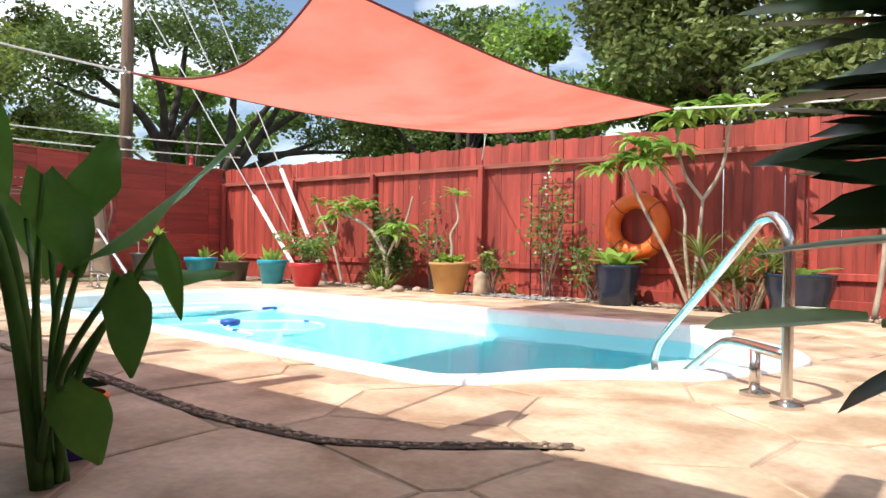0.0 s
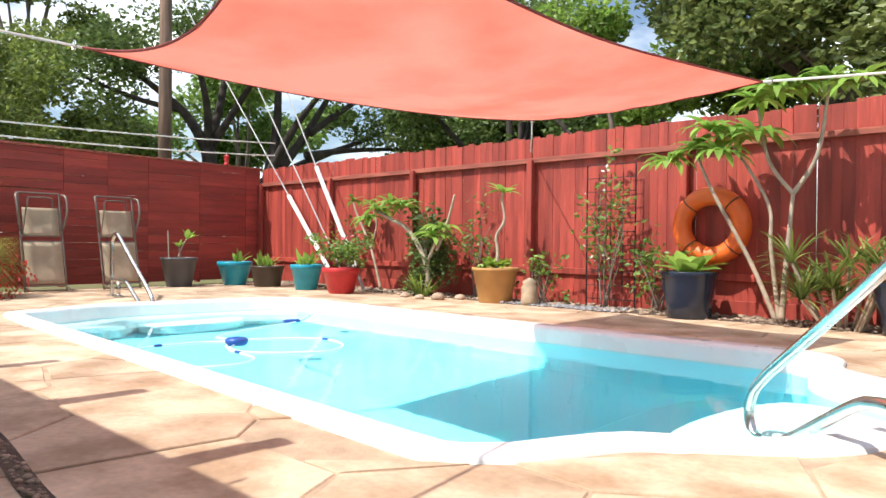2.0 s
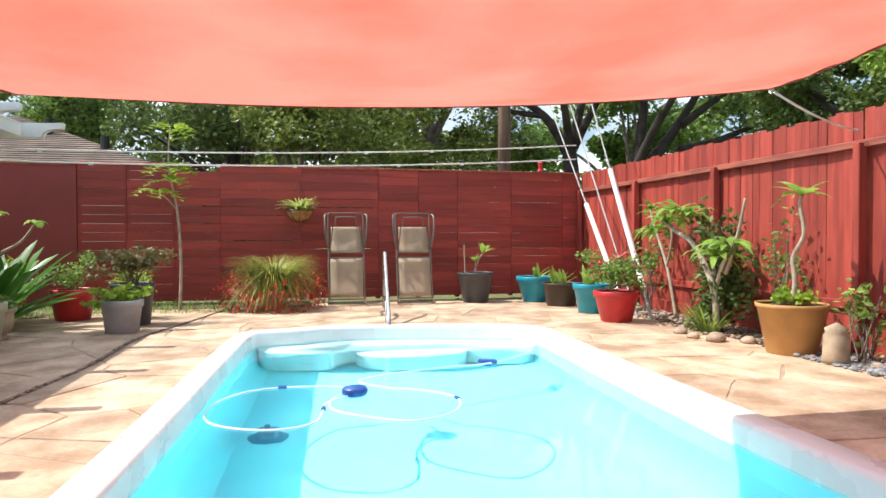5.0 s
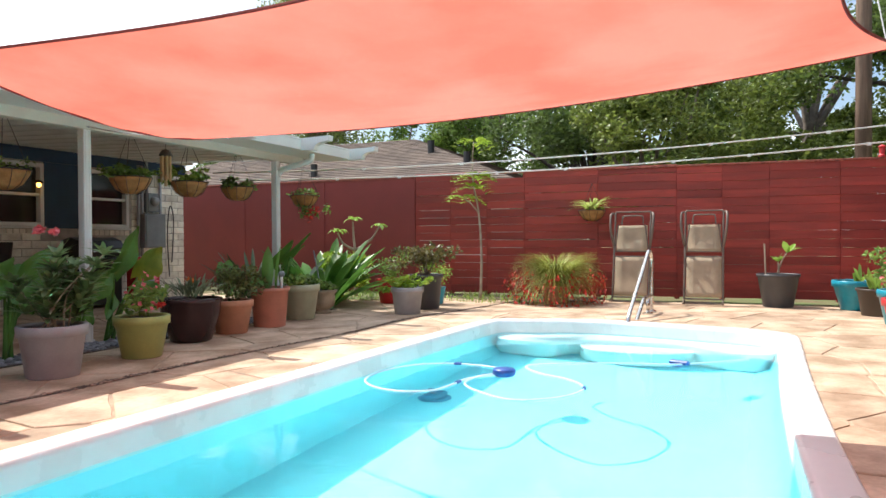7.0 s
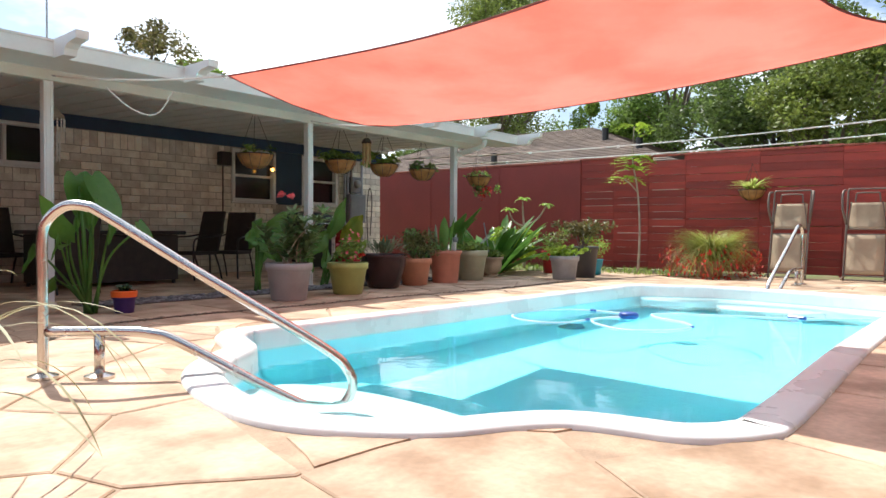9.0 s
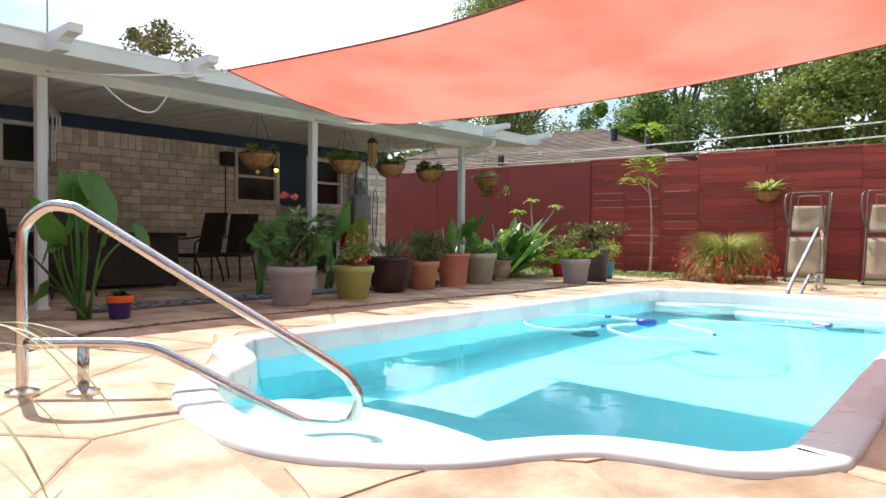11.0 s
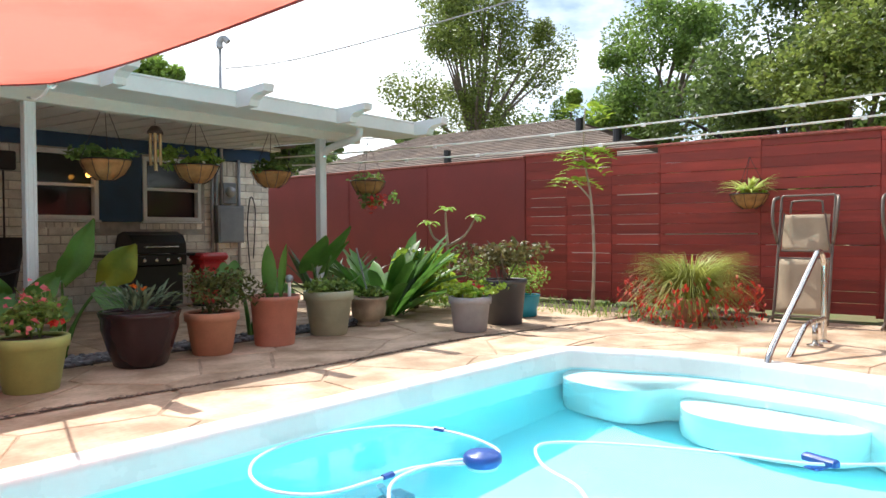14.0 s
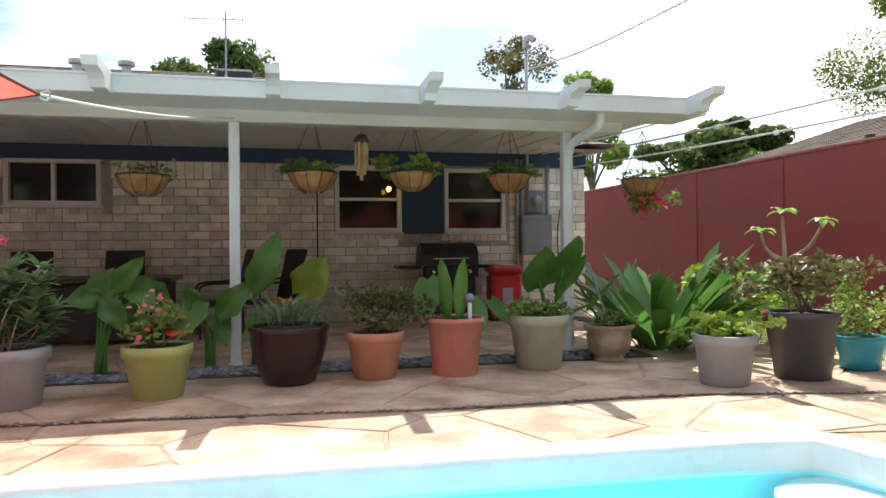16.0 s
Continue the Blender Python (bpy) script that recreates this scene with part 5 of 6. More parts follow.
for at, hh, n, sd, lab in (((-7.935, 10.2, 0), 1.5, 190, 1, "wiry climber against the fence"), ((-5.444, 10.15, 0), 1.7, 330, 2, "rose climbing the trellis, a few white blooms"), ((-6.483, 10.05, 0), 0.75, 160, 3, "low leafy shoot by the post"), ((-4.669, 10.15, 0), 0.9, 240, 4, "small dark shrub by the fence"), ((-11.388, 10.2, 0), 1.3, 200, 5, "thin shrub behind the pots")):
    b = thing("shrub", lab, "shrub", at, 0, "shrubs along the fence")
    stems([(rnd.uniform(-0.4, 0.4), rnd.uniform(-0.08, 0.08), hh * rnd.uniform(0.6, 1.0)) for _ in range(8)], 0, 0.011, b, BARK, 0.1, rnd, 0.08)
    bush(b, (0, 0, hh * 0.62), (0.45, 0.14, hh * 0.42), n, 0.055, L_MID, 50 + sd, clumps=18)
    if sd == 2:
        bush(b, (0, -0.1, 1.2), (0.4, 0.1, 0.5), 18, 0.05, L_WHITE, 77, "flower", 6, 1.1)
s = thing("dracaena", "spiky yellow-green dracaena clump on bare stems", "plant", (-2.285, 9.8, 0))
st = ([], [])
for k in range(11):
    c = Vector((rnd.uniform(-0.5, 0.5), rnd.uniform(-0.25, 0.15), rnd.uniform(0.3, 0.85)))
    part("stem", tube([(c.x * 0.4, c.y * 0.4, 0), c], 0.02, 6), PALE_BARK, s)
    for q in range(34):
        a = rnd.uniform(0, 6.28)
        blade(st, c, (math.cos(a), math.sin(a), rnd.uniform(0.0, 1.8)), rnd.uniform(0.4, 0.62), 0.035, 0.8, 5, 0.1, "strap")
part("foliage", st, leaf_mat("variegated strap", (0.22, 0.27, 0.07), (0.12, 0.18, 0.04)), s, "", True)
tr = thing("trellis", "black wire trellis against the fence", "trellis", (-5.492, 10.33, 0))
for k in range(5):
    part("upright", tube([(-0.4 + 0.2 * k, 0, 0.0), (-0.4 + 0.2 * k, 0, 2.12 if k in (0, 4) else 2.0)], 0.012 if k in (0, 4) else 0.006, 6), BLACK, tr)
for k in range(11):
    part("crossbar", tube([(-0.4, 0, 0.12 + 0.2 * k), (0.4, 0, 0.12 + 0.2 * k)], 0.006, 6), BLACK, tr)
lb = thing("life_ring", "orange life ring hung on the red fence", "life ring", (-3.98, FN - 0.2, 1.19))
part("ring", tube([(0.40 * math.cos(a), 0, 0.40 * math.sin(a)) for a in np.linspace(0, 2 * math.pi, 41)[:-1]], 0.125, 16, True), ORANGE, lb, "", True)
for k in range(4):
    a = math.pi / 4 + k * math.pi / 2
    part("strap", tube([(0.40 * math.cos(a) + 0.129 * math.cos(b_) * math.cos(a), 0.129 * math.sin(b_), 0.40 * math.sin(a) + 0.129 * math.cos(b_) * math.sin(a)) for b_ in np.linspace(0, 2 * math.pi, 17)[:-1]], 0.008, 6, True), P_BROWN, lb)
part("hook", tube([(0, 0.02, 0.30), (0, 0.16, 0.33)], 0.012, 6), GALV, lb)

# firecracker plant, sapling, hanging baskets
f = thing("firecracker_plant", "arching firecracker plant with red tubular flowers", "plant", (-13.062, 3.882, 0))
pot_part(f, 0.34, 0.28, 0.2, P_TERRA, "bowl", "low clay pot")
st, sr = ([], []), ([], [])
for k in range(2000):
    a = rnd.uniform(0, 6.28)
    base = Vector((0.16 * math.cos(a), 0.16 * math.sin(a), 0.3))
    ln = rnd.uniform(0.65, 1.15)
    u = rnd.uniform(0.3, 4.5)
    way = Vector((math.cos(a), math.sin(a), u))
    blade(st, base, way, ln * 0.95, 0.010, 2.3, 7, 0.1, "strap")
    if k % 4 == 0 and u < 2.8:
        tip = Vector(st[0][-2]) * 0.9 + Vector((rnd.uniform(-0.06, 0.06), rnd.uniform(-0.06, 0.06), rnd.uniform(-0.12, 0.03)))
        for q in range(2):
            blade(sr, tip + Vector((rnd.uniform(-0.1, 0.1), rnd.uniform(-0.1, 0.1), rnd.uniform(-0.1, 0.1))), (rnd.uniform(-1, 1), rnd.uniform(-1, 1), -1), 0.085, 0.042, 0.3, 2, 0.2)
part("foliage", st, leaf_mat("wiry olive stem", (0.40, 0.42, 0.10), (0.26, 0.31, 0.07)), f, "", True)
tagged(part("flower", sr, L_RED, f, "small red flowers"), kind="stuff")
sp = thing("sapling", "thin young tree with a few pinnate leaves", "small tree", (-13.25, 2.28, 0))
part("trunk", tube(smooth_line([(0, 0, 0), (-0.02, 0.02, 0.9), (-0.04, -0.05, 1.8), (-0.05, -0.18, 2.5), (-0.05, -0.15, 3.2)], 5), [0.03 - 0.001 * k for k in range(21)], 8), PALE_BARK, sp, "", True)
part("limb", tube(smooth_line([(-0.04, -0.04, 1.75), (0, -0.2, 1.95), (0, -0.35, 2.05)], 4), 0.012, 6), PALE_BARK, sp)
st = ([], [])
for c, m in (((-0.05, -0.15, 2.5), 9), ((0, -0.35, 2.05), 5), ((-0.05, -0.17, 2.25), 4), ((-0.05, -0.15, 3.15), 5)):
    for k in range(m):
        a = 2.4 * k + rnd.uniform(-0.4, 0.4)
        d = Vector((math.cos(a), math.sin(a), rnd.uniform(0.1, 0.5))).normalized()
        for q in range(5):
            pp = Vector(c) + d * (0.1 + 0.07 * q) + Vector((0, 0, -0.012 * q * q))
            for sgn in (-1, 1):
                blade(st, pp, d * 0.9 + Vector((-d.y, d.x, -0.2)) * sgn, 0.19, 0.07, 0.5, 3, 0.08)
part("crown", st, L_LIME, sp)


def basket(at, lab, material, sd, count=240, size=0.05, hang=0.55, spread=(0.26, 0.26, 0.09), trail=None, liner=COCO):
    b = thing("hanging_basket", lab, "hanging basket", at, 0, "hanging baskets")
    part("liner", lathe([(0.0, -0.22), (0.10, -0.21), (0.19, -0.15), (0.25, -0.05), (0.265, 0.0), (0.24, 0.0)], 28), liner, b, "brown coconut fibre liner", True)
    part("hoop", tube([(0.27 * math.cos(a), 0.27 * math.sin(a), 0.0) for a in np.linspace(0, 2 * math.pi, 29)[:-1]], 0.007, 6, True), BLACK, b)
    for k in range(10):
        a = k * math.pi / 5
        part("rib", tube([(0.275 * math.cos(a), 0.275 * math.sin(a), 0), (0.255 * math.cos(a), 0.255 * math.sin(a), -0.06), (0.19 * math.cos(a), 0.19 * math.sin(a), -0.165), (0.09 * math.cos(a), 0.09 * math.sin(a), -0.225)], 0.004, 5), BLACK, b)
    for k in range(3):
        a = k * 2.09
        part("chain", tube([(0.265 * math.cos(a), 0.265 * math.sin(a), 0), (0, 0, hang)], 0.004, 5), BLACK, b)
    bush(b, (0, 0, 0.05), spread, count, size, material, sd, clumps=12, flat=0.4)
    if trail:
        bush(b, (0.0, 0.1, -0.2), (0.25, 0.2, 0.2), 130, 0.05, material, sd + 1, "trailing_foliage", 8)
        bush(b, (-0.02, 0.15, -0.32), (0.2, 0.15, 0.14), 40, 0.05, trail, sd + 2, "flower", 8)
    return b


basket((-5.174, -0.299, 2.012), "hanging coconut basket with sparse green leaves", L_MID, 101, 90, 0.04, 0.68)
basket((-6.925, -0.332, 2.068), "hanging coconut basket with trailing green and pink bloom", L_MID, 104, 260, 0.05, 0.64)
basket((-8.052, -0.387, 2.091), "hanging coconut basket full of green leaves", L_BRIGHT, 108, 320, 0.055, 0.63)
basket((-9.253, -0.491, 2.097), "hanging coconut basket with leaves to one side", L_MID, 112, 220, 0.05, 0.63, (0.24, 0.24, 0.08))
basket((-10.95, -0.35, 2.05), "hanging fuchsia with trailing red flowers", L_MID, 116, 150, 0.04, 0.6, (0.27, 0.27, 0.1), L_RED)
b = basket((-14.25, 4.33, 1.8), "hanging spider plant in a fibre basket on the fence", L_LIME, 120, 60, 0.05, 0.55, (0.2, 0.2, 0.06))
st = ([], [])
for k in range(90):
    a = rnd.uniform(0, 6.28)
    blade(st, (0.05 * math.cos(a), 0.05 * math.sin(a), 0.02), (math.cos(a), math.sin(a), rnd.uniform(0.4, 1.6)), rnd.uniform(0.3, 0.5), 0.036, 1.1, 6, 0.1, "strap")
part("spider_leaves", st, leaf_mat("variegated spider leaf", (0.58, 0.62, 0.22), (0.38, 0.50, 0.10), 0.5, 0.4, 0.25), b, "", True)
c = thing("wind_chime", "bamboo wind chime under a dark coconut shell", "wind chime", (-7.454, -0.24, 2.403))
part("shell", lathe([(0.0, 0.10), (0.05, 0.085), (0.085, 0.03), (0.09, 0.0), (0.0, 0.0)], 16), P_BROWN, c, "", True)
part("cord", tube([(0, 0, 0.1), (0, 0, 0.30)], 0.004, 5), BLACK, c)
for k in range(6):
    a = k * math.pi / 3
    part("tube", tube([(0.06 * math.cos(a), 0.06 * math.sin(a), 0.0), (0.06 * math.cos(a), 0.06 * math.sin(a), -0.30 - 0.03 * (k % 3))], 0.018, 8), BAMBOO, c)
part("sail", tube([(0, 0, -0.02), (0, 0, -0.42)], 0.02, 8), BAMBOO, c)
c = thing("shell_chime", "pale shell chandelier chime hung from the cover", "wind chime", (-2.596, -0.951, 2.268))
part("cap", lathe([(0.02, 0.2), (0.07, 0.12), (0.13, 0.04), (0.14, 0.0), (0.0, 0.0)], 16), PALE_BARK, c)
part("cord", tube([(0, 0, 0.2), (0, 0, 0.5)], 0.004, 5), BLACK, c)
for ringr, m, top, ln in ((0.135, 16, 0.0, 0.16), (0.08, 10, -0.16, 0.38)):
    for k in range(m):
        a = 2 * math.pi * k / m
        q = [(ringr * math.cos(a), ringr * math.sin(a), top - ln * s / 8) for s in range(9)]
        part("strand", tube(q, [0.012 if s % 2 else 0.005 for s in range(9)], 5), L_WHITE, c)

# ---------- loungers ----------
def lounger(y):
    t = thing("sun_lounger", "tan sling sun lounger propped upright against the fence", "sun lounger", (-13.42, y, 0.0), 0, "sun loungers on the fence")
    lean = lambda u, s, o=0.0: (-0.46 * u / 1.72 + o * 0.966, s, u + o * 0.26)
    for s in (-0.33, 0.33):
        part("side_rail", tube(smooth_line([lean(0.02, s), lean(0.9, s), lean(1.5, s), lean(1.70, s), lean(1.74, s * 0.9)], 4), 0.018, 8), BRONZE, t, "", True)
        part("armrest", tube(smooth_line([lean(1.08, s * 1.02, 0.02), lean(1.34, s * 1.17, 0.16), lean(1.62, s * 1.2, 0.15), lean(1.70, s * 1.1, 0.05)], 5), 0.022, 8), BRONZE, t, "bronze arm with a tan pad", True)
        part("leg", tube(smooth_line([lean(0.10, s), lean(0.05, s, 0.14), lean(-0.005, s, 0.24)], 4), 0.016, 8), BRONZE, t)
        part("brace", tube([lean(0.95, s * 0.95, 0.01), lean(1.45, s * 0.75, 0.14)], 0.012, 8), BRONZE, t)
    for u, wd in ((1.735, 0.31), (0.88, 0.33), (0.98, 0.29), (0.12, 0.33), (0.04, 0.33)):
        part("crossbar", tube([lean(u, -wd), lean(u, wd)], 0.015, 8), BRONZE, t)
    part("handle", tube(smooth_line([lean(1.48, -0.2, 0.03), lean(1.60, -0.19, 0.05), lean(1.64, -0.15, 0.06), lean(1.64, 0.15, 0.06), lean(1.60, 0.19, 0.05), lean(1.48, 0.2, 0.03)], 4), 0.014, 8), BRONZE, t)
    for u0, u1, hw, name in ((0.98, 1.47, 0.285, "back_sling"), (0.15, 0.87, 0.305, "seat_sling")):
        v = []
        for k in range(9):
            u = u0 + (u1 - u0) * k / 8
            dip = -0.03 * math.sin(math.pi * k / 8)
            for q in (-1, -0.5, 0, 0.5, 1):
                v.append(lean(u, q * hw, dip * (1 - q * q) + 0.012))
        fs = [(5 * k + q, 5 * k + q + 1, 5 * k + q + 6, 5 * k + q + 5) for k in range(8) for q in range(4)]
        o = part(name, (v, fs), SLING, t, "", True)
        md = o.modifiers.new("thick", "SOLIDIFY")
        md.thickness = 0.006


lounger(5.2)
lounger(6.49)

# ---------- pool cleaner ----------
cl = thing("pool_cleaner", "floating pale hose of a pool cleaner with blue float", "pool cleaner", (0, 0, 0))
loops = [(-6.73, 4.9), (-6.45, 4.66), (-6.15, 4.62), (-5.82, 4.55), (-5.67, 4.3), (-5.75, 3.98), (-6.0, 3.74), (-6.4, 3.68), (-6.85, 3.82), (-7.1, 4.1), (-7.13, 4.55), (-6.95, 4.9), (-6.6, 4.72),
         (-6.22, 4.7), (-5.92, 4.95), (-5.72, 5.33), (-5.97, 5.69), (-6.4, 5.8), (-6.74, 5.58), (-6.95, 5.22), (-7.3, 5.0), (-7.59, 5.36), (-7.85, 6.0), (-8.0, 6.52), (-8.6, 7.2)]
hz = smooth_line([(x, y, -0.145) for x, y in loops], 8)
part("hose", tube(hz, 0.011, 8), HOSE, cl, "", True)
for k in range(14, len(hz), 61):
    d = (hz[k + 1] - hz[k - 1]).normalized() if k + 1 < len(hz) else Vector((1, 0, 0))
    part("cuff", tube([hz[k] - d * 0.04, hz[k] + d * 0.04], 0.021, 8), BLUE_PLASTIC, cl)
fl = part("float", lathe([(0.0, 0.06), (0.04, 0.06), (0.05, 0.052), (0.10, 0.05), (0.118, 0.03), (0.118, 0.0), (0.10, -0.02), (0.09, -0.08), (0.0, -0.09)], 28), BLUE_PLASTIC, cl, "round blue float", True, pose(-6.75, 4.92, -0.13))
part("base_band", lathe([(0.095, -0.03), (0.1, -0.035), (0.095, -0.08), (0.07, -0.095)], 28), WHITE_PLASTIC, fl)
valve = part("valve", boxed(-0.11, 0.11, -0.035, 0.035, -0.03, 0.03, 0.014), BLUE_PLASTIC, cl, "blue valve", None, pose(-8.05, 6.5, -0.14, 0, 0, 70))
part("fin", boxed(-0.05, 0.05, -0.11, 0.11, -0.10, -0.045, 0.02), BLUE_PLASTIC, valve)
rb = thing("cleaner_head", "blue pool cleaner head resting on the pool floor", "pool cleaner", (-6.75, 4.15, -1.34))
CLEANER = mat("deep blue plastic", (0.07, 0.30, 0.44), 0.4, var=0.1)
part("body", boxed(-0.17, 0.17, -0.1, 0.1, 0.05, 0.16, 0.04), CLEANER, rb)
part("skirt", lathe([(0.0, 0.06), (0.14, 0.05), (0.18, 0.0), (0.0, 0.0)], 20), CLEANER, rb)
part("tower", tube([(0, 0, 0.15), (0.1, 0, 0.42)], 0.03, 8), CLEANER, rb)

# ---------- patio furniture, grill, meter ----------
table = thing("patio_table", "dark rectangular patio table in the shade", "table", (-4.07, -2.708, 0))
part("tabletop", boxed(-1.1, 1.1, -0.55, 0.55, 0.80, 0.86, 0.012), BLACK, table)
for sx in (-0.95, 0.95):
    for sy in (-0.42, 0.42):
        part("leg", tube([(sx, sy, 0), (sx * 0.95, sy * 0.95, 0.81)], 0.03, 8), BLACK, table)
part("front_panel", boxed(-1.0, 1.0, 0.44, 0.47, 0.06, 0.795, 0.008), DARK_WICKER, table, "dark woven front panel")
for sx in (-1.0, 1.0):
    part("side_panel", boxed(sx - 0.015, sx + 0.015, -0.43, 0.435, 0.06, 0.795, 0.006), DARK_WICKER, table)


def patio_chair(at, turn):
    c = thing("patio_chair", "dark brown woven patio chair with tall back", "chair", at, turn, "chairs round the patio table")
    part("seat", boxed(-0.28, 0.28, -0.27, 0.27, 0.44, 0.50, 0.02), DARK_WICKER, c)
    b = bmesh.new()
    box(b, -0.28, 0.28, -0.02, 0.03, 0.48, 1.22, 0.015)
    for v in b.verts:
        v.co.y += -0.27 - (v.co.z - 0.48) * 0.28 + 0.1 * max(0, v.co.z - 1.0)
    part("backrest", b, DARK_WICKER, c)
    for sx in (-0.27, 0.27):
        part("arm", tube(smooth_line([(sx, -0.36, 0.80), (sx * 1.1, -0.1, 0.76), (sx * 1.1, 0.2, 0.74), (sx, 0.28, 0.60), (sx, 0.26, 0.0)], 4), 0.016, 8), BLACK, c)
        part("leg", tube(smooth_line([(sx, -0.2, 0.46), (sx, -0.3, 0.22), (sx, -0.36, 0.0)], 4), 0.016, 8), BLACK, c)
    return c


chair = patio_chair((-2.987, -3.631, 0), 8)
for at, turn in (((-4.239, -3.569, 0), 0), ((-5.7, -2.75, 0), -80), ((-6.4, -2.7, 0), -62), ((-3.075, -1.643, 0), 176), ((-2.0, -2.2, 0), 90)):
    copy_thing(chair, pose(*at, 0, 0, turn))
gr = thing("gas_grill", "black gas grill with closed lid and side shelves", "grill", (-9.271, -3.845, 0), 0, scale=1.02)
part("cabinet", boxed(-0.42, 0.42, -0.26, 0.26, 0.06, 0.72, 0.015), BLACK, gr)
part("control_panel", boxed(-0.45, 0.45, 0.24, 0.34, 0.72, 0.90, 0.015), BLACK, gr)
for k in range(4):
    part("knob", lathe([(0.0, 0.04), (0.028, 0.035), (0.034, 0.0), (0.0, 0.0)], 14), STEEL, gr, "steel knob", None, pose(-0.3 + 0.2 * k, 0.34, 0.81, -90))
lid = [(0.46 * s, yy, zz) for s in (-1, 1) for yy, zz in ((0.30, 0.91), (0.29, 1.08), (0.20, 1.21), (0.0, 1.27), (-0.2, 1.22), (-0.28, 1.05), (-0.28, 0.91))]
part("lid", (lid, [tuple(range(7))[::-1], tuple(range(7, 14))] + [(k, k + 1, k + 8, k + 7) for k in range(6)]), BLACK, gr, "curved black lid")
part("lid_handle", tube([(-0.3, 0.335, 1.02), (0.3, 0.335, 1.02)], 0.014, 8), STEEL, gr, "steel handle")
for s in (-1, 1):
    part("side_shelf", boxed(min(s * 0.47, s * 0.85), max(s * 0.47, s * 0.85), -0.25, 0.27, 0.86, 0.91, 0.012), BLACK, gr)
for sx in (-0.38, 0.38):
    part("wheel", tube([(sx - 0.03, 0.0, 0.06), (sx + 0.03, 0.0, 0.06)], 0.062, 14), BLACK, gr)
rc = thing("red_tank_cart", "red portable tank with a pale label beside the grill", "tank", (-10.18, -3.56, 0))
part("body", boxed(-0.26, 0.26, -0.2, 0.2, 0.04, 0.78, 0.05), P_RED, rc)
part("lid", boxed(-0.28, 0.28, -0.22, 0.22, 0.782, 0.92, 0.05), P_RED, rc)
part("label", boxed(-0.09, 0.09, 0.2, 0.204, 0.28, 0.55), P_GREY, rc, "pale printed label")
for sx in (-0.2, 0.2):
    part("foot", boxed(sx - 0.04, sx + 0.04, -0.15, 0.15, 0, 0.045, 0.005), BLACK, rc)
mb = thing("electric_meter", "grey electric meter cabinet with conduits on the brick", "meter box", (-10.95, HY - 0.1, 0.16))
part("cabinet", boxed(-0.28, 0.28, 0.0, 0.18, 0.92, 1.62, 0.01), GREY_BOX, mb)
part("cabinet_door", boxed(-0.25, 0.25, 0.18, 0.195, 0.95, 1.59, 0.006), GREY_BOX, mb)
part("meter_base", boxed(-0.14, 0.14, 0.0, 0.14, 1.66, 2.05, 0.01), GREY_BOX, mb)
part("meter_glass", lathe([(0.0, 0.1), (0.08, 0.09), (0.1, 0.03), (0.1, 0.0)], 20), GALV, mb, "", True, pose(0, 0.14, 1.88, -90))
for dx, top in ((-0.25, 2.5), (0.15, 4.6), (0.24, 2.6), (0.33, 2.6)):
    part("conduit", tube([(dx, 0.06 if top < 4 else 0.1, 0.5 if top < 4 else 1.6), (dx, 0.06 if top < 4 else 0.1, top)], 0.03, 10), GALV, mb, "", True)
part("mast_head", tube(smooth_line([(0.15, 0.1, 4.55), (0.15, 0.1, 4.68), (0.1, 0.16, 4.74), (0.05, 0.22, 4.66)], 4), 0.06, 10), GALV, mb, "", True)
cab = smooth_line([(0.5, 0.05, 0.3), (0.42, 0.08, 1.2), (0.5, 0.08, 1.8), (0.62, 0.06, 1.5), (0.56, 0.06, 0.6)], 6)
part("hanging_cable", tube([(-p.x, p.y, p.z) for p in cab], 0.012, 6), BLACK, mb)
sl = thing("speaker", "black outdoor speaker box under the frieze", "speaker", (-7.15, HY, 2.2))
part("body", boxed(-0.13, 0.13, 0.0, 0.18, 0.0, 0.28, 0.02), BLACK, sl)
part("cable", tube([(0.0, 0.03, 0.0), (0.0, 0.03, -1.4)], 0.014, 6), BLACK, sl)
# glow belongs in the window glass; lantern, hood and arm outside are added
lamp = thing("wall_lantern", "amber glow in the window, built as an added lantern outside it", "lamp", (-8.32, HY + 0.13, 2.2))
part("bulb", lathe([(0.0, 0.05), (0.03, 0.03), (0.04, 0.0), (0.03, -0.03), (0.0, -0.05)], 12), glow("amber glow", (1.0, 0.45, 0.08), 6.0), lamp, "amber bulb", True)
part("hood", lathe([(0.0, 0.09), (0.06, 0.06), (0.07, 0.03)], 12), BLACK, lamp)
part("arm", tube([(0, -0.09, 0.07), (0, 0, 0.08)], 0.01, 6), BLACK, lamp)
an = thing("tv_antenna", "thin metal television antenna on the roof", "antenna", (-5.44, -8.2, 4.6))
part("mast", tube([(0, 0, 0), (0, 0, 1.75)], 0.02, 6), GALV, an)
part("boom", tube([(-0.4, 0, 1.6), (0.95, 0, 1.55)], 0.012, 6), GALV, an)
for k in range(7):
    part("element", tube([(-0.35 + 0.2 * k, -0.35 + 0.03 * k, 1.6), (-0.35 + 0.2 * k, 0.35 - 0.03 * k, 1.6)], 0.008, 5), GALV, an)
for k in range(3):
    part("stay", tube([(0, 0, 0.4), (0.35 * math.cos(2.1 * k), 0.35 * math.sin(2.1 * k), -0.03 + 0.1 * math.sin(2.1 * k) * -1)], 0.01, 5), GALV, an)
pk = thing("fence_lantern", "small red lantern on the fence corner", "lantern", (-15.03, 9.5, FTOP + 0.04))
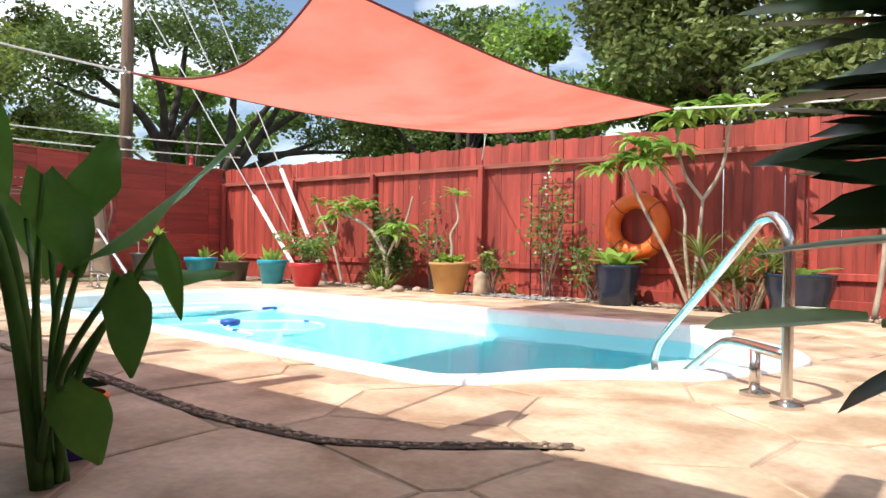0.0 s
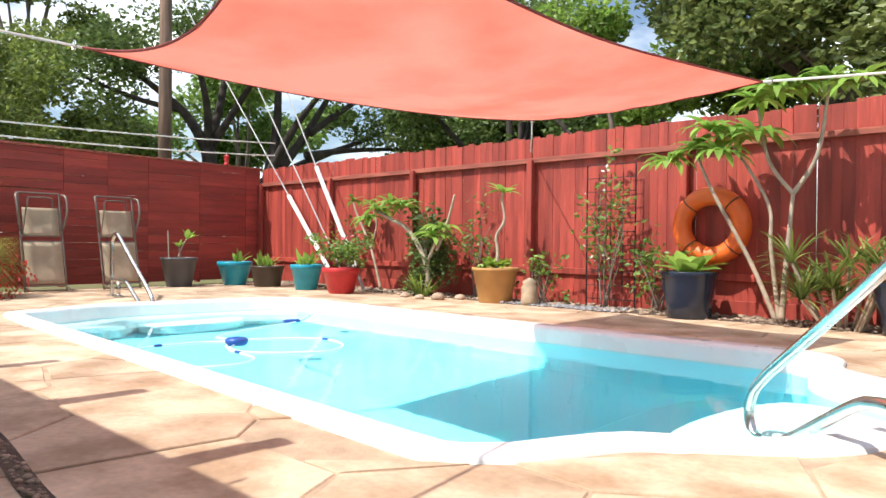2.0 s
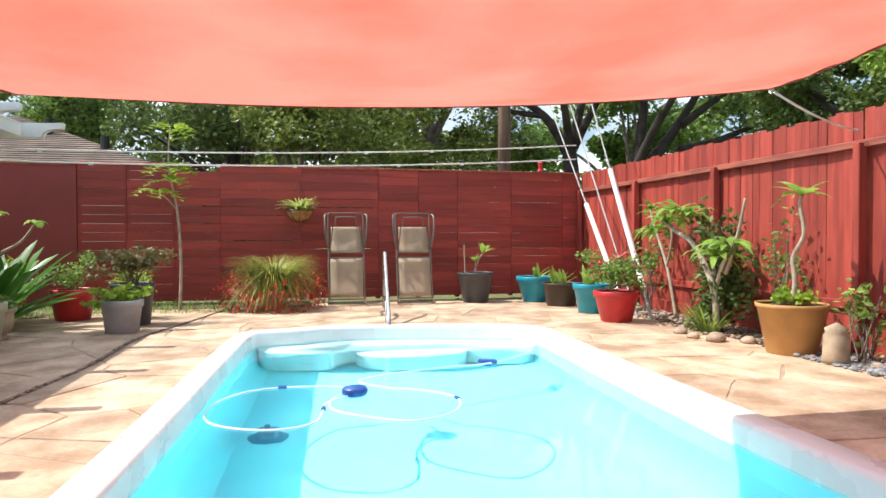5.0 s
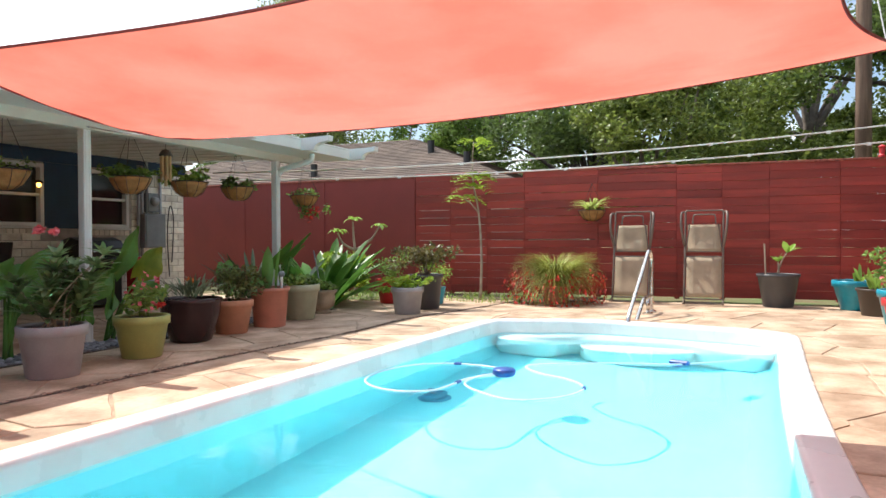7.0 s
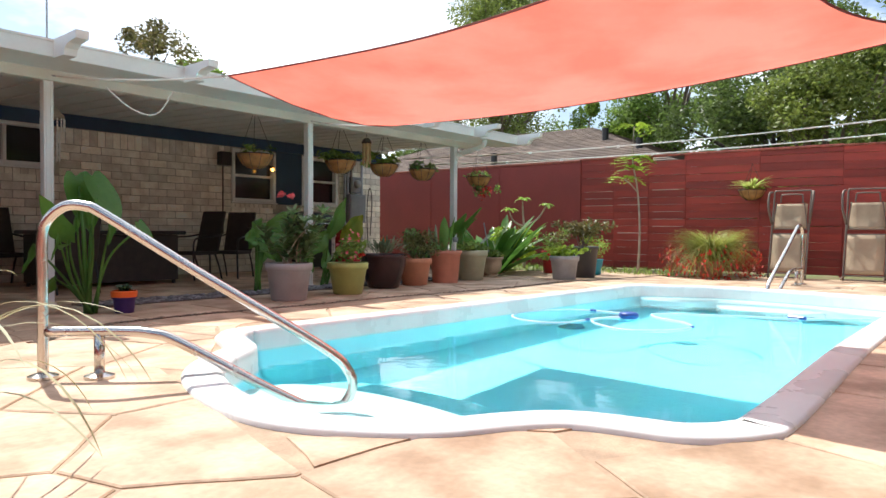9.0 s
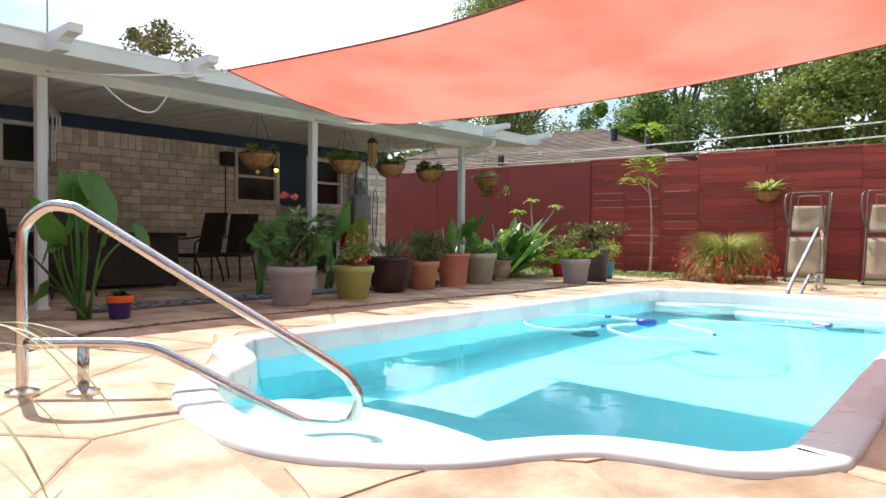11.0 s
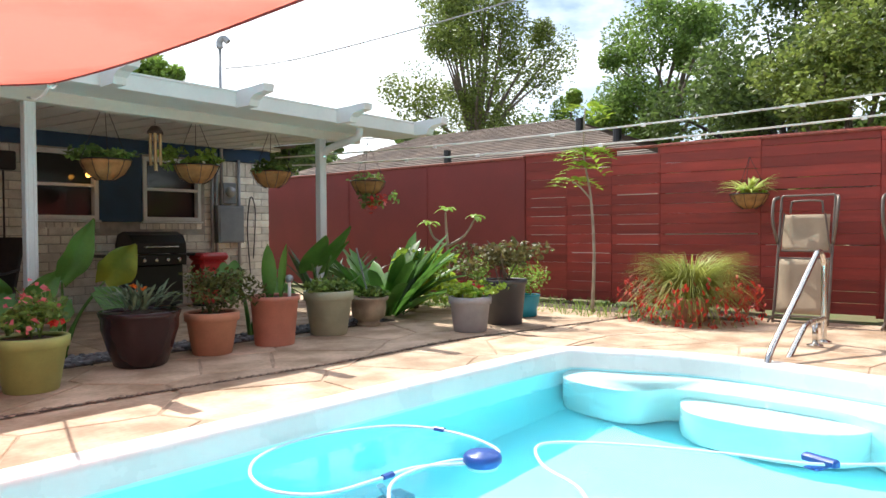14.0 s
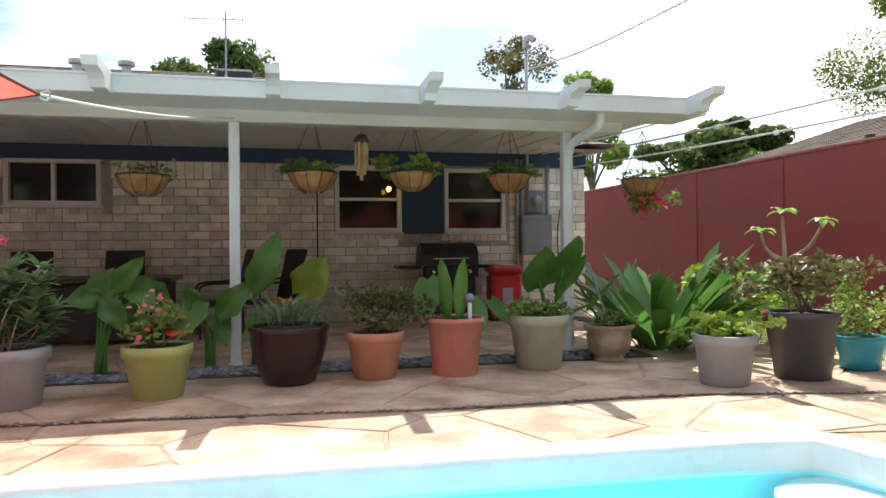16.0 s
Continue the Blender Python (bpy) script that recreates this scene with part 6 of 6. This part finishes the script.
part("body", lathe([(0.0, 0.0), (0.06, 0.0), (0.06, 0.03), (0.045, 0.05), (0.05, 0.17), (0.07, 0.19), (0.0, 0.24)], 12), P_RED, pk)

# ---------- neighbour's house ----------
nb = tagged(thing("neighbour_house", "neighbour's low house with brown hipped shingle roof", "house", (0, 0, 0)), kind="structure")
part("wall", boxed(-30, -19.2, -16, 1.0, -0.05, 2.75), BRICK, nb)
part("roof", merged(shingle_slope((-18.6, -16.5, 2.75), (-18.6, 1.7, 2.75), (-24.5, -4.5, 5.1), (-24.5, -11.0, 5.1), 30), shingle_slope((-18.6, 1.7, 2.75), (-30.5, 1.7, 2.75), (-24.5, -4.5, 5.1), (-24.5, -4.51, 5.1), 30)), SHINGLE, nb, "brown asphalt shingles")
part("roof_deck", ([(-18.6, -16.5, 2.72), (-18.6, 1.7, 2.72), (-24.5, -4.5, 5.07), (-24.5, -11, 5.07), (-30.5, 1.7, 2.72), (-30.5, -16.5, 2.72)], [(0, 1, 2, 3), (1, 4, 2), (4, 5, 3, 2), (5, 0, 3)]), SHINGLE, nb)
part("fascia", boxed(-18.62, -18.54, -16.5, 1.7, 2.62, 2.78, 0.01), WHITE_PAINT, nb)
for vx, vy, vz in ((-22.4, -2.9, 4.35), (-21.0, -1.0, 3.7), (-20.2, -6.3, 3.45)):
    part("vent_pipe", tube([(vx, vy, vz - 0.3), (vx, vy, vz + 0.35)], 0.12, 10), BLACK, nb)

# ---------- trees ----------
def tree(at, height, crown, leaves, leaf, bark, seed, lab, trunk_h=0.35, trunk_r=0.25, clumps=26, size=0.22, low=0.35, group="trees beyond the fences", lean=(0, 0)):
    g = np.random.default_rng(seed)
    t = thing("tree", lab, "tree", at, 0, group)
    rx, ry = crown
    cz0, cz1 = height * low, height
    cs = []
    for k in range(clumps):
        u = g.random()
        z = cz0 + (cz1 - cz0) * u
        r = math.sin(math.pi * (0.15 + 0.8 * u)) ** 0.7
        a = g.random() * 6.283
        q = g.random() ** 0.5
        cs.append((rx * r * q * math.cos(a) + lean[0] * u, ry * r * q * math.sin(a) + lean[1] * u, z))
    top = Vector((lean[0] * 0.3, lean[1] * 0.3, height * trunk_h))
    part("trunk", tube(smooth_line([(0, 0, -0.05), (0.1, 0.05, height * trunk_h * 0.5), top], 4), [trunk_r * (1 - 0.35 * k / 8) for k in range(9)], 10), bark, t, "", True)
    for k in range(0, clumps, 2):
        c = Vector(cs[k])
        m = top.lerp(c, 0.5) + Vector((g.normal() * 0.2, g.normal() * 0.2, 0.3))
        q = smooth_line([top - Vector((0, 0, 0.2)), m, c], 5)
        part("limb", tube(q, [trunk_r * 0.5 * (1 - 0.85 * i / (len(q) - 1)) for i in range(len(q))], 6), bark, t, "", True)
    sp = np.array([[max(0.5, rx * 0.30), max(0.5, ry * 0.30), max(0.4, (cz1 - cz0) * 0.13)]]) * (0.45 + 0.75 * g.random((clumps, 1)))
    part("crown", scatter_leaves(cs, sp * 1.05, int(leaves * 2.3), size * 0.64, g), leaf, t)
    return t


TREES = [
    ((-30.0, -7.2, 0), 7.4, (2.4, 2.4), 7000, L_BRIGHT, BARK, 31, "low bright green tree beyond the fence", 0.3, 0.18, 24, 0.15, 0.2, (0, 0)),
    ((-32.0, -14.0, 0), 14.5, (4.4, 4.4), 19000, L_OLIVE, BARK, 21, "tall open pine beyond the roofs", 0.38, 0.25, 60, 0.15, 0.28, (0, 0)),
    ((-25.0, 8.0, 0), 8.0, (3.5, 3.5), 9000, L_OLIVE, BARK, 2, "leafy green tree behind the fence", 0.2, 0.2, 30, 0.17, 0.15, (0, 0)),
    ((-22.0, 4.5, 0), 6.8, (3.0, 3.0), 9000, L_OLIVE, BARK, 3, "bright green leafy tree behind the fence", 0.2, 0.2, 30, 0.15, 0.15, (0, 0)),
    ((-26.5, 2.0, 0), 9.5, (3.2, 3.6), 8000, L_OAK, DARK_BARK, 4, "tall leafy tree behind the fence", 0.3, 0.25, 30, 0.18, 0.2, (0, 0)),
    ((-33.0, -4.5, 0), 11.5, (3.4, 3.4), 14000, L_MID, BARK, 5, "tall open pine-like tree beyond the roofs", 0.4, 0.25, 46, 0.17, 0.28, (0, 0)),
    ((-30.0, 9.5, 0), 13.0, (4.5, 4.5), 12000, L_OLIVE, BARK, 6, "tall airy tree with light foliage", 0.4, 0.3, 26, 0.21, 0.3, (0, 0)),
    ((-7.5, 14.6, 0), 6.2, (3.2, 2.4), 10200, L_BRIGHT, BARK, 7, "bright bushy tree beyond the north fence", 0.25, 0.2, 26, 0.15, 0.2, (0, 0)),
    ((-12.5, 17.0, 0), 7.5, (4.5, 3.0), 12750, L_OAK, DARK_BARK, 8, "dark leafy tree beyond the north fence", 0.25, 0.3, 30, 0.18, 0.3, (0, 0)),
    ((-2.0, 13.4, 0), 8.0, (4.2, 2.8), 23800, L_MAGNOLIA, BARK, 9, "large olive-leaved loquat over the fence", 0.25, 0.3, 44, 0.15, 0.3, (0, 0)),
    ((2.2, 15.5, 0), 8.0, (3.4, 3.0), 11050, L_BRIGHT, BARK, 10, "bright green tree beyond the fence", 0.25, 0.3, 30, 0.18, 0.25, (0, 0)),
    ((-18.3, -28.0, 0), 12.6, (3.2, 3.2), 2300, L_BRONZE, BARK, 11, "sparse brown-green tree behind the house", 0.5, 0.2, 24, 0.21, 0.55, (0, 0)),
    ((-42.0, -22.0, 0), 7.8, (8.0, 9.0), 11900, L_OAK, DARK_BARK, 12, "distant broad dark tree crowns", 0.3, 0.4, 34, 0.38, 0.3, (0, 0)),
    ((-2.8, -38.0, 0), 13.4, (5.5, 4.0), 10200, L_OAK, DARK_BARK, 13, "distant broad tree behind the house", 0.3, 0.4, 30, 0.34, 0.3, (0, 0)),
    ((-34.0, -32.0, 0), 9.0, (6.0, 5.0), 10200, L_OAK, DARK_BARK, 14, "distant dark tree crowns past the roofs", 0.3, 0.4, 30, 0.38, 0.3, (0, 0)),
    ((-27.0, -36.0, 0), 12.5, (2.5, 2.5), 4000, L_BRIGHT, BARK, 18, "pale leafy tree past the house", 0.4, 0.2, 20, 0.3, 0.5, (0, 0)),
    ((-37.0, 3.0, 0), 9.0, (4.0, 8.0), 9500, L_OAK, BARK, 15, "mixed green trees closing the distance", 0.3, 0.3, 34, 0.30, 0.1, (0, 0)),
    ((-32.0, 20.0, 0), 9.0, (8.0, 6.0), 11900, L_MID, BARK, 16, "mixed green trees closing the distance", 0.3, 0.3, 34, 0.30, 0.1, (0, 0)),
    ((-16.5, 24.0, 0), 8.5, (6.0, 4.0), 11050, L_BRIGHT, BARK, 17, "light green trees beyond the north fence", 0.3, 0.3, 34, 0.27, 0.1, (0, 0)),
]
for at, h, cr, n, lf, bk, sd, lab, th, tr_, cl_, sz, lo, ln in TREES:
    tree((at[0], at[1], -0.05), h, cr, n, lf, bk, sd, lab, th, tr_, cl_, sz, lo, lean=ln)

# the live oak: two trunks and long bare limbs under a broken crown
oak = thing("tree", "live oak with two dark trunks and long limbs", "tree", (-22.6, 13.2, -0.05), 0, "trees beyond the fences")
OAK_LIMBS = [((0, 0, 0), (0.1, 0.1, 2.0), (0.0, -0.1, 4.2), 0.34), ((0.5, 1.5, 0), (0.5, 1.6, 1.8), (0.6, 1.9, 3.2), 0.36),
             ((0, -0.1, 4.1), (-0.3, -0.9, 5.4), (-0.6, -2.6, 6.6), 0.22), ((0, -0.1, 4.1), (0.2, 0.3, 6.0), (0.3, 0.6, 8.4), 0.2), ((0, -0.1, 4.1), (0.8, -0.6, 5.6), (1.5, -1.6, 7.6), 0.18),
             ((0.6, 1.9, 3.1), (0.7, 2.2, 5.2), (0.5, 2.4, 8.0), 0.24), ((0.6, 1.9, 3.1), (0.9, 3.2, 4.8), (1.0, 4.6, 7.0), 0.24), ((0.6, 1.9, 3.1), (0.7, 3.8, 4.1), (0.8, 6.5, 5.2), 0.22),
             ((0.8, 3.4, 4.2), (0.9, 5.4, 4.6), (1.4, 8.2, 4.9), 0.16), ((1.0, 3.4, 5.0), (1.3, 5.0, 6.2), (1.6, 7.0, 7.6), 0.15), ((-0.3, -0.9, 5.4), (-0.6, -2.2, 5.6), (-0.5, -4.0, 6.0), 0.12),
             ((0.6, 1.9, 3.3), (1.8, 2.2, 5.0), (3.2, 2.8, 6.6), 0.2), ((0, 0, 4.2), (1.6, 0.3, 5.8), (3.4, 0.2, 7.0), 0.16)]
ends = []
for a0, a1, a2, r in OAK_LIMBS:
    q_ = smooth_line([a0, a1, a2], 6)
    part("trunk" if a0[2] == 0 else "limb", tube(q_, [r * (1 - (0.3 if a0[2] == 0 else 0.7) * i / (len(q_) - 1)) for i in range(len(q_))], 9), DARK_BARK, oak, "", True)
    if a0[2]:
        ends += [a2, tuple(Vector(a2).lerp(Vector(a1), 0.35) + Vector((0, 0, 0.9))), tuple(Vector(a2) + Vector((0.5, 0.6, 1.2)))]
g_ = np.random.default_rng(71)
part("crown", scatter_leaves(ends, np.array([[1.3, 1.5, 0.8]]) * (0.6 + 0.7 * g_.random((len(ends), 1))), 15000, 0.11, g_), L_OAK, oak)

# ---------- beds, pebbles, grass ----------
def pebbles(name, spots, material, lab, r0, r1, seed):
    q = random.Random(seed)
    v, f = [], []
    for x, y in spots:
        r = q.uniform(r0, r1)
        o = len(v)
        sx, sy, sz = q.uniform(0.8, 1.4), q.uniform(0.7, 1.1), q.uniform(0.5, 0.8)
        tw = q.uniform(0, 3.1)
        for z, rr in ((-0.3, 0.6), (0.2, 1.0), (0.75, 0.6)):
            for k in range(6):
                a = k * math.pi / 3 + tw
                px, py = rr * sx * math.cos(a) * q.uniform(0.85, 1.1), rr * sy * math.sin(a) * q.uniform(0.85, 1.1)
                v.append((x + r * px, y + r * py, r * sz * (z + 0.3)))
        v.append((x, y, r * sz * 1.2))
        for i in range(2):
            for k in range(6):
                f.append((o + 6 * i + k, o + 6 * i + (k + 1) % 6, o + 6 * i + 6 + (k + 1) % 6, o + 6 * i + 6 + k))
        for k in range(6):
            f.append((o + 12 + k, o + 12 + (k + 1) % 6, o + 18))
    return tagged(part(name, (v, f), material, None, "", True), lab, "pebbles", kind="stuff")


JOINT = smooth_line([(-1.016, 2.602, 0), (-1.229, 2.424, 0), (-1.415, 2.249, 0), (-1.645, 2.093, 0), (-1.891, 1.966, 0), (-2.408, 1.913, 0), (-3.028, 1.928, 0), (-4.046, 2.034, 0), (-5.188, 2.068, 0), (-6.195, 2.163, 0), (-7.807, 2.349, 0), (-9.728, 2.383, 0), (-11.058, 2.657, 0), (-13.897, 3.199, 0)], 10)
spots = []
q = random.Random(8)
for a, b in zip(JOINT, JOINT[1:]):
    for k in range(int((b - a).length / 0.014)):
        p = a.lerp(b, q.random())
        near = 1.0 if p.x > -5.5 else 0.6
        spots.append((p.x + q.uniform(-0.036, 0.036) * near, p.y + q.uniform(-0.036, 0.036) * near))
strip_v, strip_f = [], []
for i, p in enumerate(JOINT):
    d = (JOINT[min(i + 1, len(JOINT) - 1)] - JOINT[max(i - 1, 0)]).normalized()
    hw = 0.045 if p.x > -5.5 else 0.032
    strip_v += [(p.x - d.y * hw, p.y + d.x * hw, 0.005), (p.x + d.y * hw, p.y - d.x * hw, 0.005)]
    if i:
        strip_f.append((2 * i - 2, 2 * i - 1, 2 * i + 1, 2 * i))
tagged(part("deck_joint", (strip_v, strip_f), EARTH), "dark soil-filled curved joint in the deck", "joint", kind="structure")
pebbles("joint_pebbles", spots, PEBBLE, "loose brown pebbles filling the curved deck joint", 0.01, 0.024, 2)
pebbles("bed_gravel", [(q.uniform(-14.5, 3.0), 9.75 + 0.62 * q.random() + 0.15 * math.sin(q.random() * 9)) for _ in range(2600)], PEBBLE, "small stones along the fence bed", 0.015, 0.045, 3)
pebbles("slate_chips", [(q.uniform(-7.2, -5.0), q.uniform(9.6, 10.1)) for _ in range(500)] + [(q.uniform(-10.4, -2.6), q.uniform(0.0, 0.5)) for _ in range(2200)], GRAVEL, "dark grey slate chips in the planting strip", 0.02, 0.045, 4)
bed = tagged(part("planting_bed", boxed(-14.55, 4.3, 9.75, FN - 0.04, -0.05, 0.004), EARTH), "brown soil bed along the red fence", "bed", kind="structure")
bed2 = tagged(part("planting_strip", boxed(-10.6, -2.4, -0.02, 0.55, -0.02, 0.006), EARTH), "dark planting strip along the patio posts", "bed", kind="structure")
for at, r, sd in (((-8.813, 9.329, 0), 0.10, 1), ((-8.123, 9.392, 0), 0.12, 2), ((-7.899, 9.7, 0), 0.09, 3), ((-8.42, 9.287, 0), 0.08, 4)):
    rk = bmesh.new()
    bmesh.ops.create_icosphere(rk, subdivisions=2, radius=r)
    for v in rk.verts:
        v.co *= 1 + 0.3 * noise.noise(v.co * 9 + Vector((sd, 0, 0)))
        v.co.z = max(v.co.z * 0.7, -0.3 * r) + 0.3 * r
    tagged(part("rock", rk, PEBBLE, None, "", True, Matrix.Translation(at)), "pale rounded rock at the bed's edge", "rock", "rocks at the bed")
js = thing("stone_jar", "grey weathered stone jar by the fence post", "jar", (-6.492, 9.7, 0))
part("body", lathe([(0, 0), (0.11, 0), (0.13, 0.05), (0.12, 0.28), (0.10, 0.32), (0.11, 0.36), (0.0, 0.42)], 18), P_FLUTE, js, "", True)
st = ([], [])
q = random.Random(5)
for k in range(2600):
    x, y = q.uniform(-14.5, -12.2), q.uniform(-3.5, 3.6)
    if x > -12.6 and y > 1.0:
        continue
    a = q.uniform(0, 6.28)
    blade(st, (x, y, -0.02), (math.cos(a), math.sin(a), q.uniform(1, 3)), q.uniform(0.06, 0.2), 0.016, 0.8, 2, 0.0, "strap")
tagged(part("grass", st, L_BRIGHT), "patchy bright grass and weeds by the fence", "grass", kind="stuff")
tagged(part("grass_patch", boxed(-14.55, -12.4, -4.0, 0.8, -0.04, 0.006), GRASS_GROUND), "dry grass patch beside the deck", "ground", kind="structure")
tagged(part("soil_patch", boxed(-14.55, -13.4, 0.8, 4.5, -0.04, 0.007), EARTH), "bare soil strip along the plank fence", "ground", kind="structure")

# ---------- deck stones ----------
def clip_poly(poly, px, py, nx, ny):
    """Keeps the side of the line through (px, py) to which (nx, ny) points."""
    out = []
    for (ax, ay), (bx, by) in zip(poly, poly[1:] + poly[:1]):
        da, db = (ax - px) * nx + (ay - py) * ny, (bx - px) * nx + (by - py) * ny
        if da >= 0:
            out.append((ax, ay))
        if (da >= 0) != (db >= 0):
            s = da / (da - db)
            out.append((ax + (bx - ax) * s, ay + (by - ay) * s))
    return out


q = random.Random(21)
seeds = []
X0, X1, Y0, Y1 = -14.0, 4.35, -4.25, 9.75
gy = Y0
row = 0
while gy < Y1 + 0.8:
    gx = X0 + (0.55 if row % 2 else 0)
    while gx < X1 + 0.8:
        seeds.append((gx + q.uniform(-0.42, 0.42), gy + q.uniform(-0.38, 0.38)))
        gx += 1.1
    gy += 0.92
    row += 1
n_out = len(outline)
stone_count = 0
far_v, far_f = [], []
for sx, sy in seeds:
    poly = [(X0, Y0), (X1, Y0), (X1, Y1), (X0, Y1)]
    for tx, ty in seeds:
        d = math.hypot(tx - sx, ty - sy)
        if 0 < d < 2.6 and poly:
            poly = clip_poly(poly, sx + (tx - sx) * 0.5 - (tx - sx) / d * 0.009, sy + (ty - sy) * 0.5 - (ty - sy) / d * 0.009, sx - tx, sy - ty)
    if len(poly) < 3:
        continue
    for passes in range(3):
        cx, cy = sum(p[0] for p in poly) / len(poly), sum(p[1] for p in poly) / len(poly)
        inside = [p for p in poly if in_pool(*p)]
        if not inside and not in_pool(cx, cy):
            break
        if in_pool(cx, cy) and len(inside) == len(poly):
            poly = []
            break
        worst = inside[0] if inside else (cx, cy)
        k = min(range(n_out), key=lambda i: (outline[i].x - worst[0]) ** 2 + (outline[i].y - worst[1]) ** 2)
        d = (outline[(k + 1) % n_out] - outline[k - 1]).normalized()
        poly = clip_poly(poly, outline[k].x - d.y * 0.03, outline[k].y + d.x * 0.03, d.y, -d.x)
        if len(poly) < 3:
            break
    if len(poly) < 3:
        continue
    m = len(poly)
    cx, cy = sum(p[0] for p in poly) / m, sum(p[1] for p in poly) / m
    # ragged edges: a few extra points along each side
    rag = []
    for (ax, ay), (bx, by) in zip(poly, poly[1:] + poly[:1]):
        rag.append((ax, ay))
        ln = math.hypot(bx - ax, by - ay)
        if ln > 0.35 and not in_pool((ax + bx) / 2, (ay + by) / 2):
            for s in (0.33, 0.66):
                o = q.uniform(-0.016, 0.004)
                rag.append((ax + (bx - ax) * s + (by - ay) / ln * o, ay + (by - ay) * s - (bx - ax) / ln * o))
    m = len(rag)
    top = 0.0 + q.uniform(-0.002, 0.002)
    v = [(x - cx, y - cy, -0.02) for x, y in rag] + [(x - cx, y - cy, top - 0.006) for x, y in rag] + [((x - cx) * 0.985, (y - cy) * 0.985, top) for x, y in rag]
    f = [(i * m + k, i * m + (k + 1) % m, (i + 1) * m + (k + 1) % m, (i + 1) * m + k) for i in range(2) for k in range(m)] + [tuple(2 * m + k for k in range(m))]
    if stone_count < 290:
        part("flagstone", (v, f), STONE, deck, at=pose(cx, cy, 0))
        stone_count += 1

# ---------- bricks ----------
brick_count = 0
rest_v, rest_f = [], []
q = random.Random(31)


def lay(kind, x, z):
    global brick_count
    if brick_count < 295 and -11.95 < x < -2.0 and z > 0.75:
        part("brick", brick_mesh[kind], None, house, at=pose(x, HY + q.uniform(-0.004, 0.004), z, 0, q.uniform(-0.5, 0.5), 0))
        brick_count += 1
    else:
        me = brick_mesh[kind]
        o = len(rest_v)
        rest_v.extend((p.co.x + x, p.co.y + HY, p.co.z + z) for p in me.vertices)
        rest_f.extend(tuple(i + o for i in p.vertices) for p in me.polygons)


x = HX + 0.08
while x < 4.3:
    if clear_of(x - 0.06, x + 0.06, 2.20, 2.46):
        lay(1, x, 2.325)
    x += 0.137
for a, b, c, d, s in WINDOWS:
    x = a + 0.03
    while x < b:
        lay(2, x, c - 0.095)
        x += 0.118
z, row = 2.115, 0
while z > -0.16:
    x = HX + 0.19 - (0.18 if row % 2 else 0)
    while x < 4.3:
        if x - 0.17 < HX:
            if clear_of(x + 0.0, x + 0.17, z - 0.065, z + 0.065):
                lay(3, x + 0.09, z)
        elif clear_of(x - 0.17, x + 0.17, z - 0.065, z + 0.065):
            lay(0, x, z)
        else:
            for xx in (x - 0.09, x + 0.09):
                if clear_of(xx - 0.085, xx + 0.085, z - 0.065, z + 0.065):
                    lay(3, xx, z)
        x += 0.36
    z -= 0.138
    row += 1
tagged(part("brickwork", (rest_v, rest_f), BRICK, house, "lower whitewashed brick courses"), kind="stuff")
